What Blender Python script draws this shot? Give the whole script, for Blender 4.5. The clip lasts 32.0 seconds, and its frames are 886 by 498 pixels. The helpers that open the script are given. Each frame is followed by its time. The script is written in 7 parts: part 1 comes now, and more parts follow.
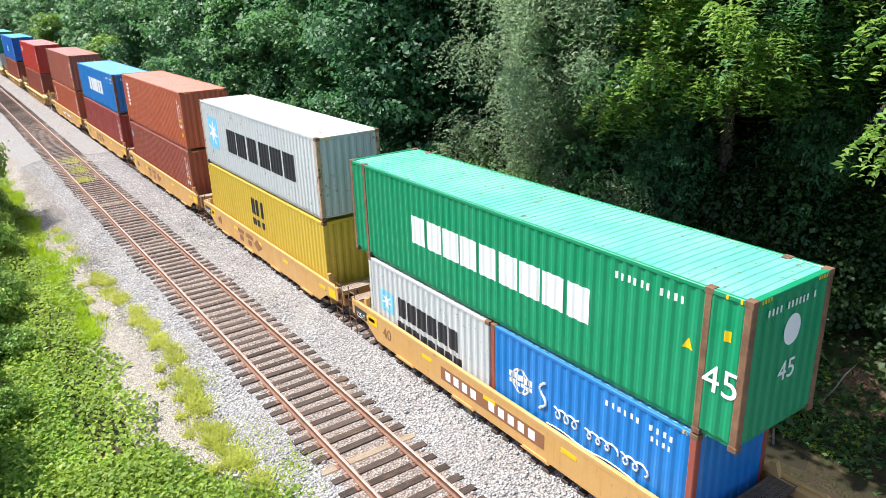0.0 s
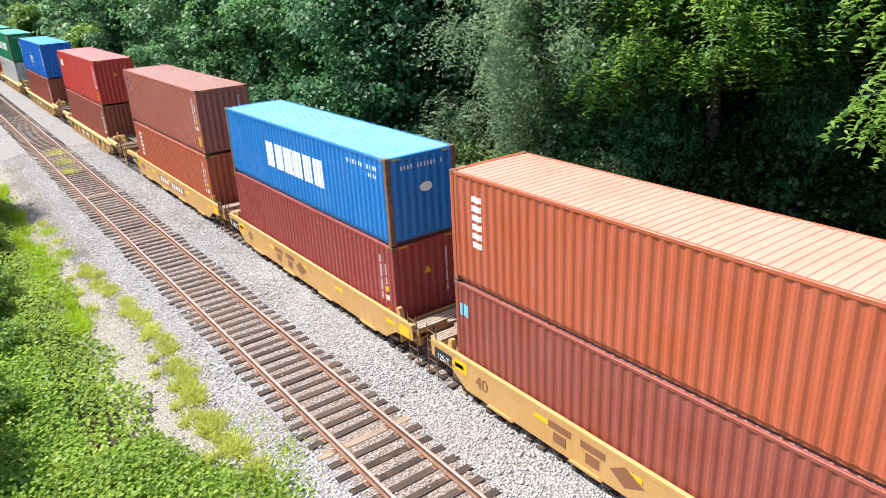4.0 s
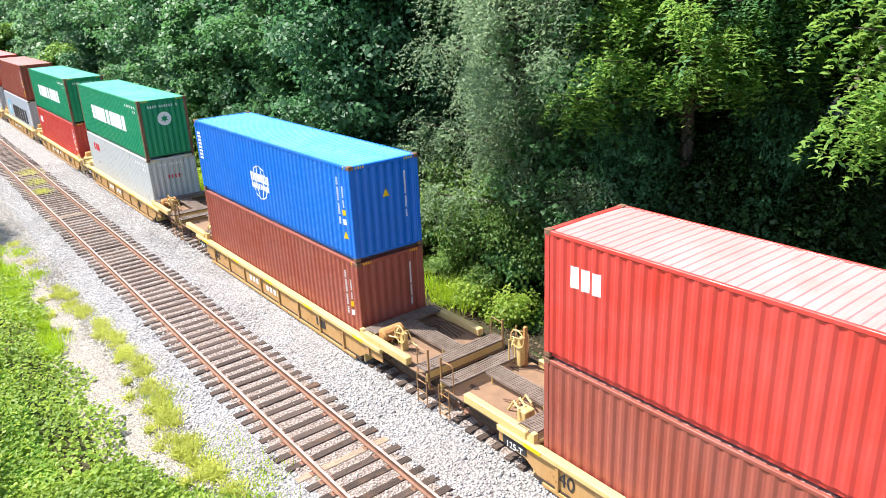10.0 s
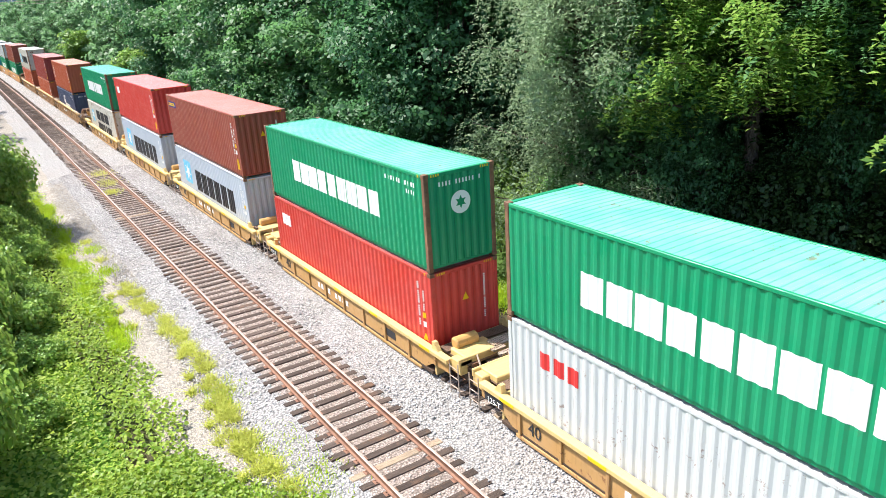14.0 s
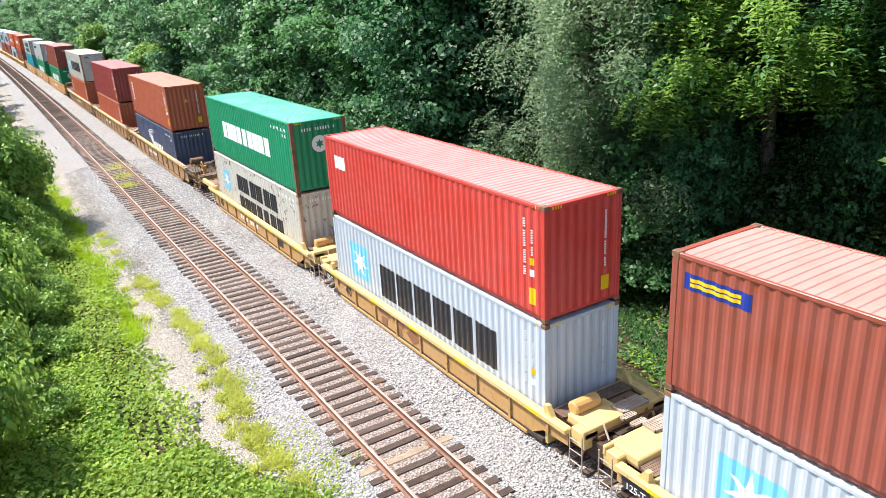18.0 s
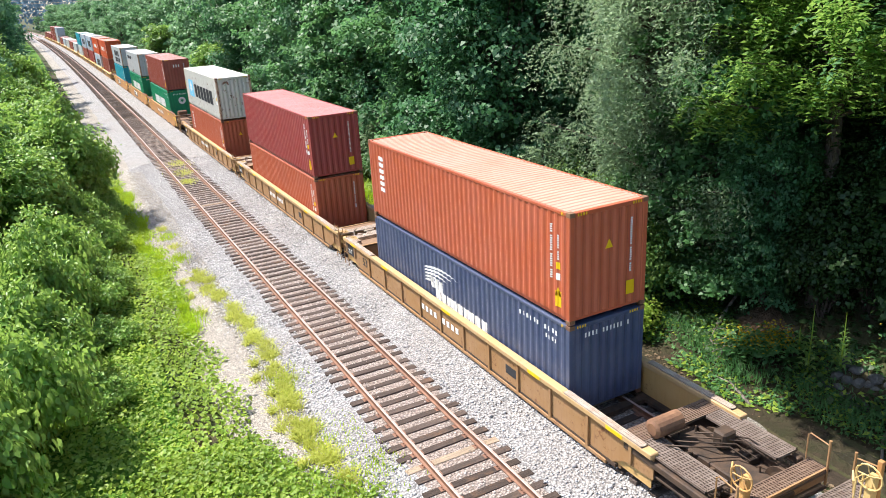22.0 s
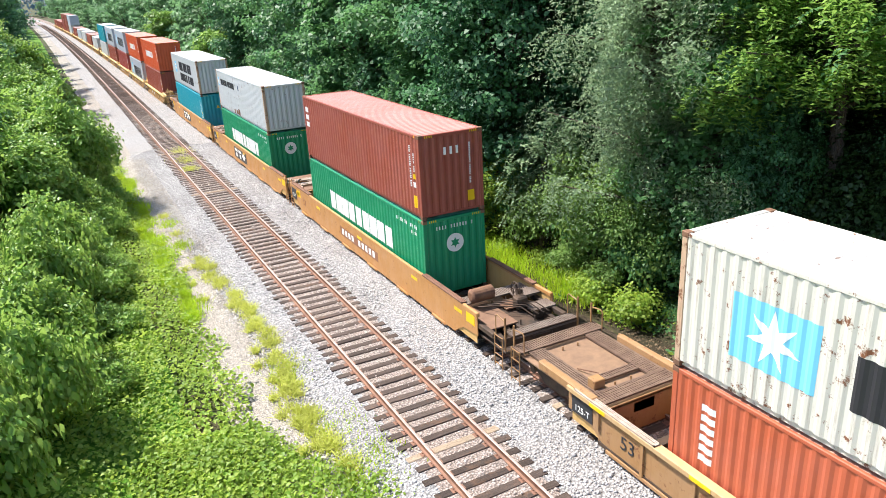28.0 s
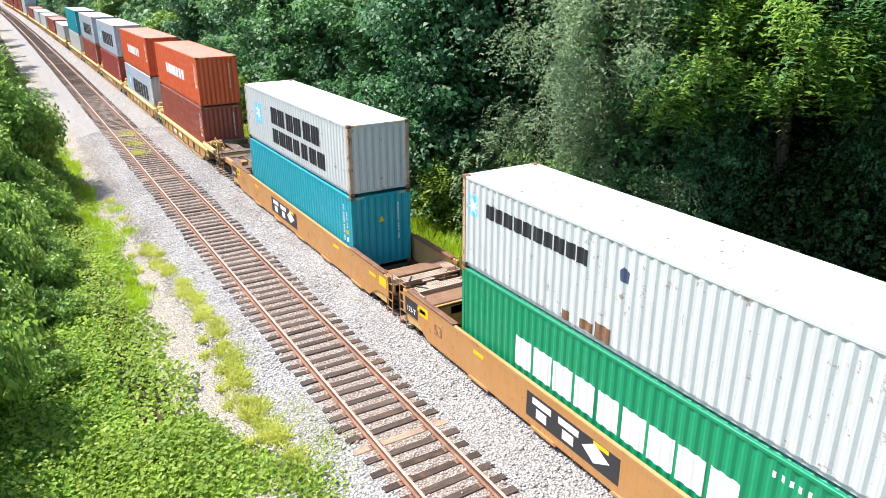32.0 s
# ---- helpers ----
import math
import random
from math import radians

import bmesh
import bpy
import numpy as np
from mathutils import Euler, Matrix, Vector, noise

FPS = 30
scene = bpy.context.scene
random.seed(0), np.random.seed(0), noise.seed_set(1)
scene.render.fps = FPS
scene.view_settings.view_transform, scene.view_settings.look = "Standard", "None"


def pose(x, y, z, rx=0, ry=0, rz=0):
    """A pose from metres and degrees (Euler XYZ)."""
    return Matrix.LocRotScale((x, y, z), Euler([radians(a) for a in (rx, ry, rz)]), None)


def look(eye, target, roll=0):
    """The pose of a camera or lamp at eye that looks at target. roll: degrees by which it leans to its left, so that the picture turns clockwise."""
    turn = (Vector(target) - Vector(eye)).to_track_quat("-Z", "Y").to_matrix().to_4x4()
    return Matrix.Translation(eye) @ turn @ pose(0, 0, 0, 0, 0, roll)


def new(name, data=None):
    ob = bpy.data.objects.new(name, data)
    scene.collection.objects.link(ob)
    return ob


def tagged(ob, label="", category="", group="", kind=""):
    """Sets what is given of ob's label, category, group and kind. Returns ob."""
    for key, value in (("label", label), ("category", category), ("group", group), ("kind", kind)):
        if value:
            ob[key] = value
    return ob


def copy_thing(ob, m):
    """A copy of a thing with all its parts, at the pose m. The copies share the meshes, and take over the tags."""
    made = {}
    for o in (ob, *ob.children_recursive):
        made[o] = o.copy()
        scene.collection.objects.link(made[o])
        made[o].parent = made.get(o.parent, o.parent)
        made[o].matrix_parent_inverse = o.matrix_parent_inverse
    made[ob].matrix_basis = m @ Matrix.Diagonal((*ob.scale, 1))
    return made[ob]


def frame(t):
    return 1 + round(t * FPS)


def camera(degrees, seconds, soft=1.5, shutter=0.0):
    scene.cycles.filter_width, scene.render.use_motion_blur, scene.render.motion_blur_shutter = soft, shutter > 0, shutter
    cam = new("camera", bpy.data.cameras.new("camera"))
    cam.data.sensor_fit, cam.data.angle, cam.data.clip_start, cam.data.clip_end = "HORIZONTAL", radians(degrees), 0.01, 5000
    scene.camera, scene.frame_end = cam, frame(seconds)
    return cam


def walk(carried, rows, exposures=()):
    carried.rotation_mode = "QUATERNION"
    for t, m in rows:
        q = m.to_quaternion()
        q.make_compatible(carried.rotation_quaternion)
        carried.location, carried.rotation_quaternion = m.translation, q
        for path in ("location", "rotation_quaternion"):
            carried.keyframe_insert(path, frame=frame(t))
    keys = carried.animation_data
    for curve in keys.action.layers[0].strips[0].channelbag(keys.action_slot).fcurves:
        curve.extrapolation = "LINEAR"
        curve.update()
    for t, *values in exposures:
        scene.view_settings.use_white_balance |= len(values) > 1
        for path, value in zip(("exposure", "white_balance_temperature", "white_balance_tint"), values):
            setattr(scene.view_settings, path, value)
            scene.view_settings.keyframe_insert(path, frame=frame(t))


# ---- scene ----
cam = camera(62.5, 32.0, 0.6)
EYE = (-7.004, 4.219, 10.676)
# seconds, pitch, lean, heading
PATH = [
    (0, -20.00, -1.82, -34.45),
    (0.5, -19.66, -1.92, -33.45),
    (1, -19.07, -1.77, -33.71),
    (1.5, -20.38, -2.39, -34.08),
    (2, -19.59, -2.05, -36.73),
    (2.5, -20.11, -3.15, -36.08),
    (3, -20.69, -3.59, -36.44),
    (3.5, -21.24, -3.70, -36.38),
    (4, -21.39, -3.09, -35.21),
    (4.5, -21.20, -2.62, -33.46),
    (6.5, -20.45, -2.78, -32.49),
    (7, -20.48, -3.11, -32.13),
    (7.5, -20.12, -2.95, -32.73),
    (8, -20.24, -2.95, -33.64),
    (8.5, -20.42, -2.69, -35.08),
    (9, -21.70, -2.71, -35.33),
    (9.5, -20.28, -2.71, -36.52),
    (10, -19.98, -2.67, -37.10),
    (10.5, -19.77, -2.58, -36.67),
    (11, -19.68, -2.56, -33.65),
    (11.5, -19.77, -2.38, -32.62),
    (12, -19.50, -2.75, -32.07),
    (12.5, -19.80, -2.67, -32.28),
    (13, -19.70, -3.20, -32.34),
    (13.5, -19.53, -3.44, -32.19),
    (15.5, -19.41, -2.85, -34.52),
    (16, -19.24, -1.93, -34.46),
    (16.5, -18.81, -2.61, -33.02),
    (17, -18.99, -2.49, -32.63),
    (17.5, -19.51, -2.81, -32.03),
    (18, -19.74, -3.20, -31.43),
    (18.5, -19.71, -4.32, -30.14),
    (19, -19.29, -2.96, -33.26),
    (19.5, -19.57, -2.64, -32.46),
    (20, -18.97, -3.20, -29.49),
    (20.5, -19.15, -4.24, -27.72),
    (21, -19.86, -3.83, -28.67),
    (21.5, -18.68, -3.21, -28.62),
    (22, -19.44, -3.34, -27.22),
    (22.5, -20.45, -4.02, -29.16),
    (23, -19.17, -3.84, -32.02),
    (23.5, -19.41, -3.09, -35.50),
    (24, -20.02, -1.95, -30.27),
    (24.5, -19.28, -2.14, -28.95),
    (25, -19.91, -2.02, -28.70),
    (25.5, -19.29, -2.25, -28.52),
    (27.5, -19.34, -1.99, -28.33),
    (28, -20.29, -2.98, -27.02),
    (28.5, -19.85, -2.62, -26.52),
    (29, -19.87, -2.39, -27.31),
    (29.5, -20.05, -1.86, -27.42),
    (30, -20.88, -1.05, -27.79),
    (30.5, -20.83, -1.55, -28.98),
    (31, -20.89, -0.84, -29.72),
    (31.5, -21.00, -0.40, -30.21),
    (32, -20.92, -0.18, -30.90),
]


def aim(pitch, lean, heading):
    """The camera's pose on its stand, from its pitch, lean to the left and heading in degrees."""
    p, h = radians(pitch), radians(heading)
    ahead = Vector((-math.sin(h) * math.cos(p), math.cos(h) * math.cos(p), math.sin(p)))
    return look(EYE, Vector(EYE) + ahead * 10, lean)


# seconds and stops: the picture brightens as coloured boxes pass
GAIN = [(0, 0.81), (2, 0.79), (3, 0.71), (4, 0.79), (7, 1.02), (12, 1.12), (16, 0.91), (18, 0.95), (21, 0.91), (25, 1.05), (28, 0.99), (30, 1.05), (32, 0.96)]
walk(cam, [(t, aim(p, l, h)) for t, p, l, h in PATH], [(t, e, 6300, 13) for t, e in GAIN])

# seconds and metres that the train has rolled since the start
ROLLED = [
    (0, 0.00), (0.5, 4.44), (1, 8.87), (1.5, 13.31), (2, 17.75), (2.5, 22.19), (3, 26.64), 
    (3.5, 31.07), (4, 35.49), (4.5, 39.89), (6.5, 58.13), (7, 62.67), (7.5, 67.20), (8, 71.70), 
    (8.5, 76.21), (9, 80.77), (9.5, 85.37), (10, 90.01), (10.5, 94.63), (11, 99.23), (11.5, 103.81), 
    (12, 108.39), (12.5, 112.97), (13, 117.55), (13.5, 122.13), (15.5, 140.22), (16, 144.77), (16.5, 149.30), 
    (17, 153.84), (17.5, 158.38), (18, 162.92), (18.5, 167.48), (19, 172.03), (19.5, 176.59), (20, 181.14), 
    (20.5, 185.67), (21, 190.19), (21.5, 194.70), (22, 199.21), (22.5, 203.72), (23, 208.23), (23.5, 212.75), 
    (24, 217.28), (24.5, 221.82), (25, 226.36), (25.5, 230.91), (27.5, 249.23), (28, 253.84), (28.5, 258.47), 
    (29, 263.10), (29.5, 267.74), (30, 272.37), (30.5, 277.00), (31, 281.64), (31.5, 286.27), (32, 290.90), 
    
]

# ---- light ----
SUN = Vector((-0.35, 0.42, 0.84)).normalized()
world = bpy.data.worlds.new("sky")
scene.world = world
world.use_nodes = True
sky = world.node_tree.nodes.new("ShaderNodeTexSky")
sky.sky_type, sky.sun_disc = "NISHITA", False
sky.sun_elevation = math.asin(SUN.z)
sky.sun_rotation = math.atan2(SUN.x, SUN.y)
sky.air_density, sky.dust_density = 1.0, 1.5
back = world.node_tree.nodes["Background"]
back.inputs["Strength"].default_value = 0.15
world.node_tree.links.new(sky.outputs[0], back.inputs["Color"])
sun = new("sun", bpy.data.lights.new("sun", "SUN"))
sun.data.energy, sun.data.angle, sun.data.color = 5.0, radians(0.6), (1.0, 0.95, 0.86)
sun.matrix_world = look(SUN * 300, (0, 0, 0))
scene.view_settings.exposure = 0.76


# ---- materials ----
def nodes(name, rough=0.6, metal=0.0, spec=0.5):
    """A material and short hands to its tree: a node maker, a linker and the main shader."""
    m = bpy.data.materials.new(name)
    m.use_nodes = True
    tree = m.node_tree
    main = tree.nodes["Principled BSDF"]
    main.inputs["Roughness"].default_value = rough
    main.inputs["Metallic"].default_value = metal
    main.inputs["Specular IOR Level"].default_value = spec

    def add(kind, **values):
        n = tree.nodes.new(kind)
        for key, value in values.items():
            n.inputs[key].default_value = value
        return n

    return m, tree, add, tree.links.new, main


def where(add, link, scale=(1, 1, 1), world_space=False):
    n = add("ShaderNodeTexCoord")
    mp = add("ShaderNodeMapping", Scale=scale)
    if world_space:
        g = add("ShaderNodeNewGeometry")
        link(g.outputs["Position"], mp.inputs["Vector"])
    else:
        link(n.outputs["Object"], mp.inputs["Vector"])
    return mp.outputs["Vector"]


def cloud(add, link, vec, scale, detail=4.0, rough=0.6, low=0.35, high=0.65):
    n = add("ShaderNodeTexNoise", Scale=scale, Detail=detail, Roughness=rough)
    link(vec, n.inputs["Vector"])
    r = add("ShaderNodeMapRange")
    r.inputs["From Min"].default_value, r.inputs["From Max"].default_value = low, high
    link(n.outputs["Fac"], r.inputs["Value"])
    return r.outputs["Result"]


def mixed(add, link, fac, a, b):
    n = add("ShaderNodeMix")
    n.data_type = "RGBA"
    for socket, v in ((n.inputs[0], fac), (n.inputs[6], a), (n.inputs[7], b)):
        if isinstance(v, tuple):
            socket.default_value = (*v, 1)
        elif isinstance(v, float):
            socket.default_value = v
        else:
            link(v, socket)
    return n.outputs[2]


def times(add, link, a, b):
    n = add("ShaderNodeMath")
    n.operation = "MULTIPLY"
    for socket, v in ((n.inputs[0], a), (n.inputs[1], b)):
        if isinstance(v, float):
            socket.default_value = v
        else:
            link(v, socket)
    return n.outputs[0]


def relief(add, link, main, height, strength, distance):
    b = add("ShaderNodeBump", Strength=strength, Distance=distance)
    link(height, b.inputs["Height"])
    link(b.outputs[0], main.inputs["Normal"])


def paint(name, colour, rust=0.25, fade=0.2, rough=0.42, seed=0.0):
    """Weathered paint on steel: sun fading in clouds, streaks of dirt that run down, rust in spots."""
    m, tree, add, link, main = nodes(name, rough)
    info = add("ShaderNodeObjectInfo")
    vec = where(add, link)
    far = add("ShaderNodeVectorMath")
    far.operation = "ADD"
    shift = add("ShaderNodeMath")
    shift.operation = "MULTIPLY"
    shift.inputs[1].default_value = 40.0
    link(info.outputs["Random"], shift.inputs[0])
    link(vec, far.inputs[0])
    link(shift.outputs[0], far.inputs[1])
    vec = far.outputs[0]
    tall = add("ShaderNodeMapping", Scale=(1.0, 5.0, 0.35))
    link(vec, tall.inputs["Vector"])
    pale = tuple(min(1.0, c * 0.75 + 0.16) for c in colour)
    dark = tuple(c * 0.62 for c in colour)
    c = mixed(add, link, times(add, link, cloud(add, link, vec, 0.7), fade), colour, pale)
    c = mixed(add, link, times(add, link, cloud(add, link, tall.outputs[0], 1.6, 5, 0.7, 0.5, 0.8), 0.45), c, dark)
    scuffs = cloud(add, link, tall.outputs[0], 5.5, 5, 0.75, 0.66, 0.74)
    c = mixed(add, link, times(add, link, scuffs, 0.4), c, tuple(min(1.0, v * 0.7 + 0.26) for v in colour))
    spots = cloud(add, link, vec, 3.2, 8.0, 0.75, 0.66 - 0.15 * rust, 0.7 - 0.13 * rust)
    runs = cloud(add, link, tall.outputs[0], 2.6, 6, 0.7, 0.63 - 0.13 * rust, 0.75 - 0.08 * rust)
    c = mixed(add, link, times(add, link, spots, (0.8 if rust < 0.6 else 1.0) * min(1.0, rust * 2)), c, (0.16, 0.06, 0.025))
    c = mixed(add, link, times(add, link, runs, 0.55 * min(1.0, rust * 1.6)), c, (0.2, 0.1, 0.05))
    link(c, main.inputs["Base Color"])
    r = add("ShaderNodeMapRange")
    r.inputs["To Min"].default_value, r.inputs["To Max"].default_value = rough - 0.08, rough + 0.2
    link(cloud(add, link, vec, 2.0), r.inputs["Value"])
    link(r.outputs[0], main.inputs["Roughness"])
    relief(add, link, main, cloud(add, link, vec, 1.6, 3.0), 0.12, 0.02)
    return m


def leafy(name, colour, tip, rough=0.5, see=0.35):
    """Leaves: a shade of its own for each leaf, larger patches of shade and light through the blade."""
    m, tree, add, link, main = nodes(name, rough, 0.0, 0.35)
    g = add("ShaderNodeNewGeometry")
    vec = where(add, link, world_space=True)
    c = mixed(add, link, g.outputs["Random Per Island"], colour, tip)
    c = mixed(add, link, times(add, link, cloud(add, link, vec, 0.55, 3.0), 0.6), c, tuple(v * 0.55 for v in colour))
    link(c, main.inputs["Base Color"])
    back_lit = add("ShaderNodeBsdfTranslucent")
    warm = mixed(add, link, 0.5, c, tuple(min(1.0, v * 2.0) for v in tip))
    link(warm, back_lit.inputs["Color"])
    both = add("ShaderNodeMixShader", Fac=see)
    link(main.outputs[0], both.inputs[1])
    link(back_lit.outputs[0], both.inputs[2])
    link(both.outputs[0], tree.nodes["Material Output"].inputs["Surface"])
    return m


def ground_mix(name, a, b, c, scale, bump=0.6, rough=0.9):
    m, tree, add, link, main = nodes(name, rough, 0.0, 0.2)
    vec = where(add, link, world_space=True)
    col = mixed(add, link, cloud(add, link, vec, scale, 6.0, 0.7), a, b)
    col = mixed(add, link, cloud(add, link, vec, scale * 0.13, 5.0, 0.6, 0.45, 0.7), col, c)
    link(col, main.inputs["Base Color"])
    relief(add, link, main, cloud(add, link, vec, scale * 3, 8.0, 0.7), bump, 0.08)
    return m


def stones(name, light, dark, size, tint):
    """Crushed stone: cells of differing grey with dark joints."""
    m, tree, add, link, main = nodes(name, 0.9, 0.0, 0.25)
    vec = where(add, link, world_space=True)
    v = add("ShaderNodeTexVoronoi", Scale=1 / size)
    link(vec, v.inputs["Vector"])
    hue = add("ShaderNodeSeparateColor")
    link(v.outputs["Color"], hue.inputs[0])
    c = mixed(add, link, hue.outputs[0], light, dark)
    c = mixed(add, link, times(add, link, cloud(add, link, vec, 0.35, 6.0, 0.65, 0.45, 0.75), 0.75), c, tint)
    rim = add("ShaderNodeMapRange")
    rim.inputs["From Min"].default_value, rim.inputs["From Max"].default_value = 0.25, 0.75
    link(v.outputs["Distance"], rim.inputs["Value"])
    c = mixed(add, link, times(add, link, rim.outputs[0], 0.75), c, tuple(x * 0.3 for x in dark))
    link(c, main.inputs["Base Color"])
    up = add("ShaderNodeMath")
    up.operation = "SUBTRACT"
    up.inputs[0].default_value = 1.0
    link(v.outputs["Distance"], up.inputs[1])
    relief(add, link, main, up.outputs[0], 1.0, size * 0.8)
    return m


def piece_stone(name, light, dark):
    m, tree, add, link, main = nodes(name, 0.9, 0.0, 0.25)
    g = add("ShaderNodeNewGeometry")
    vec = where(add, link, world_space=True)
    c = mixed(add, link, g.outputs["Random Per Island"], light, dark)
    c = mixed(add, link, times(add, link, cloud(add, link, vec, 0.35, 6.0, 0.65, 0.5, 0.75), 0.6), c, tuple(x * 0.6 for x in dark))
    link(c, main.inputs["Base Color"])
    return m


def timber(name, a, b):
    m, tree, add, link, main = nodes(name, 0.85, 0.0, 0.2)
    info = add("ShaderNodeObjectInfo")
    g = add("ShaderNodeNewGeometry")
    vec = where(add, link, (1.0, 9.0, 9.0), True)
    odd = add("ShaderNodeMath")
    odd.operation = "ADD"
    link(info.outputs["Random"], odd.inputs[0])
    link(g.outputs["Random Per Island"], odd.inputs[1])
    part_of = add("ShaderNodeMath")
    part_of.operation = "FRACT"
    link(odd.outputs[0], part_of.inputs[0])
    c = mixed(add, link, part_of.outputs[0], a, b)
    c = mixed(add, link, times(add, link, cloud(add, link, vec, 2.0, 8.0, 0.7), 0.6), c, tuple(x * 0.45 for x in a))
    c = mixed(add, link, times(add, link, cloud(add, link, where(add, link, world_space=True), 1.3, 5.0, 0.7, 0.55, 0.75), 0.6), c, (0.24, 0.13, 0.07))
    link(c, main.inputs["Base Color"])
    relief(add, link, main, cloud(add, link, vec, 4.0, 8.0, 0.7), 0.7, 0.02)
    return m


def rusty(name, a, b, rough=0.7, metal=0.3):
    m, tree, add, link, main = nodes(name, rough, metal)
    vec = where(add, link, world_space=True)
    c = mixed(add, link, cloud(add, link, vec, 2.5, 7.0, 0.7), a, b)
    link(c, main.inputs["Base Color"])
    relief(add, link, main, cloud(add, link, vec, 30.0, 4.0), 0.3, 0.005)
    return m


def bark(name, a, b):
    m, tree, add, link, main = nodes(name, 0.9, 0.0, 0.2)
    vec = where(add, link, (6, 6, 1.2), True)
    link(mixed(add, link, cloud(add, link, vec, 2.0, 8.0, 0.7), a, b), main.inputs["Base Color"])
    relief(add, link, main, cloud(add, link, vec, 3.0, 8.0, 0.7), 0.9, 0.03)
    return m


def plain(name, colour, rough=0.5, metal=0.0):
    """A painted mark, scuffed."""
    m, tree, add, link, main = nodes(name, rough, metal)
    vec = where(add, link)
    worn = cloud(add, link, vec, 5.0, 8.0, 0.75, 0.58, 0.75)
    link(mixed(add, link, times(add, link, worn, 0.45), colour, tuple(v * 0.6 + 0.04 for v in colour)), main.inputs["Base Color"])
    return m


# roof paints: real fading, plus sunlight and sheen put into the paler colour
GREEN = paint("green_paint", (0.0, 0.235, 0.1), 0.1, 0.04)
GREEN_ROOF = paint("faded_sunlit_green_paint", (0.12, 0.48, 0.345), 0.42, 0.6, 0.36)
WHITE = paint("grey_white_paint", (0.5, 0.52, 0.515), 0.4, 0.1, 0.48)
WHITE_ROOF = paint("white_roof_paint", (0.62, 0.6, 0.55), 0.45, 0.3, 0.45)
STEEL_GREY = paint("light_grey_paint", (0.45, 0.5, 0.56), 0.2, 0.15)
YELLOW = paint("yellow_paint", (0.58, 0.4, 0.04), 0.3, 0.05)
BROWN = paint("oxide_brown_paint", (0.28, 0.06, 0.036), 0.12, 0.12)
BROWN_ROOF = paint("faded_sunlit_brown_paint", (0.46, 0.235, 0.19), 0.2, 0.4, 0.42)
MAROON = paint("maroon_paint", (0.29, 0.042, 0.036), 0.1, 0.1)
MAROON_ROOF = paint("faded_sunlit_maroon_paint", (0.51, 0.23, 0.205), 0.2, 0.4, 0.42)
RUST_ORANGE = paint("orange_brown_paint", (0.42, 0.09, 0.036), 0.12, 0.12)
ORANGE_ROOF = paint("faded_sunlit_orange_paint", (0.54, 0.29, 0.2), 0.2, 0.35, 0.42)
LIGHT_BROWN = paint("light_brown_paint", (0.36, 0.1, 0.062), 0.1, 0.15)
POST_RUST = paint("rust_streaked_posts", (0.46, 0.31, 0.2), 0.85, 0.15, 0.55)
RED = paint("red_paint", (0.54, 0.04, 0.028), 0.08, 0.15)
RED_ROOF = paint("faded_sunlit_red_paint", (0.63, 0.25, 0.225), 0.15, 0.5, 0.4)
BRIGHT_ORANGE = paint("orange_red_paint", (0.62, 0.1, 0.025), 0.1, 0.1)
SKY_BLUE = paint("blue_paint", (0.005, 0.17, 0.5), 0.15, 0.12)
BLUE_ROOF = paint("faded_sunlit_blue_paint", (0.2, 0.5, 0.68), 0.25, 0.5, 0.35)
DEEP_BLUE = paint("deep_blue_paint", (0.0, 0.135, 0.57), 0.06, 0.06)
DEEP_BLUE_ROOF = paint("faded_sunlit_deep_blue_paint", (0.1, 0.45, 0.75), 0.2, 0.5, 0.35)
NAVY = paint("navy_paint", (0.04, 0.06, 0.125), 0.15, 0.25)
TEAL = paint("teal_paint", (0.0, 0.3, 0.38), 0.15, 0.15)
CAR_YELLOW = paint("railcar_yellow_paint", (0.52, 0.29, 0.085), 0.32, 0.2, 0.55)
RIB_YELLOW = paint("rust_stained_railcar_paint", (0.43, 0.24, 0.075), 0.52, 0.2, 0.6)
CAR_TAN = paint("railcar_tan_paint", (0.42, 0.2, 0.055), 0.45, 0.2, 0.6)
CAR_BROWN = paint("railcar_brown_paint", (0.31, 0.165, 0.06), 0.55, 0.2, 0.65)
LINING = paint("well_lining_paint", (0.5, 0.31, 0.1), 0.35, 0.2, 0.6)
CHORD = paint("railcar_pale_yellow_paint", (0.6, 0.42, 0.15), 0.3, 0.25, 0.55)
MARK_WHITE = plain("white_marking", (0.78, 0.78, 0.76))
MARK_BLACK = plain("black_marking", (0.02, 0.02, 0.025))
MARK_YELLOW = plain("yellow_marking", (0.75, 0.47, 0.0))
MARK_RED = plain("red_marking", (0.6, 0.03, 0.03))
MARK_BLUE = plain("light_blue_marking", (0.18, 0.55, 0.75))
MARK_BROWN = plain("brown_marking", (0.24, 0.1, 0.045))
BLACK = plain("black_plate", (0.025, 0.025, 0.028), 0.6)
GRIME = rusty("grimy_steel", (0.035, 0.026, 0.02), (0.1, 0.06, 0.035), 0.75, 0.2)
DECK = rusty("rusty_deck_steel", (0.19, 0.115, 0.07), (0.27, 0.165, 0.095), 0.75, 0.1)
WELL_BROWN = rusty("brown_deck_steel", (0.16, 0.09, 0.055), (0.24, 0.135, 0.08), 0.75, 0.1)
GRATE = rusty("galvanised_grating", (0.5, 0.43, 0.36), (0.36, 0.26, 0.19), 0.6, 0.2)
DARK_GRATE = rusty("worn_grating", (0.24, 0.19, 0.155), (0.14, 0.1, 0.078), 0.65, 0.2)
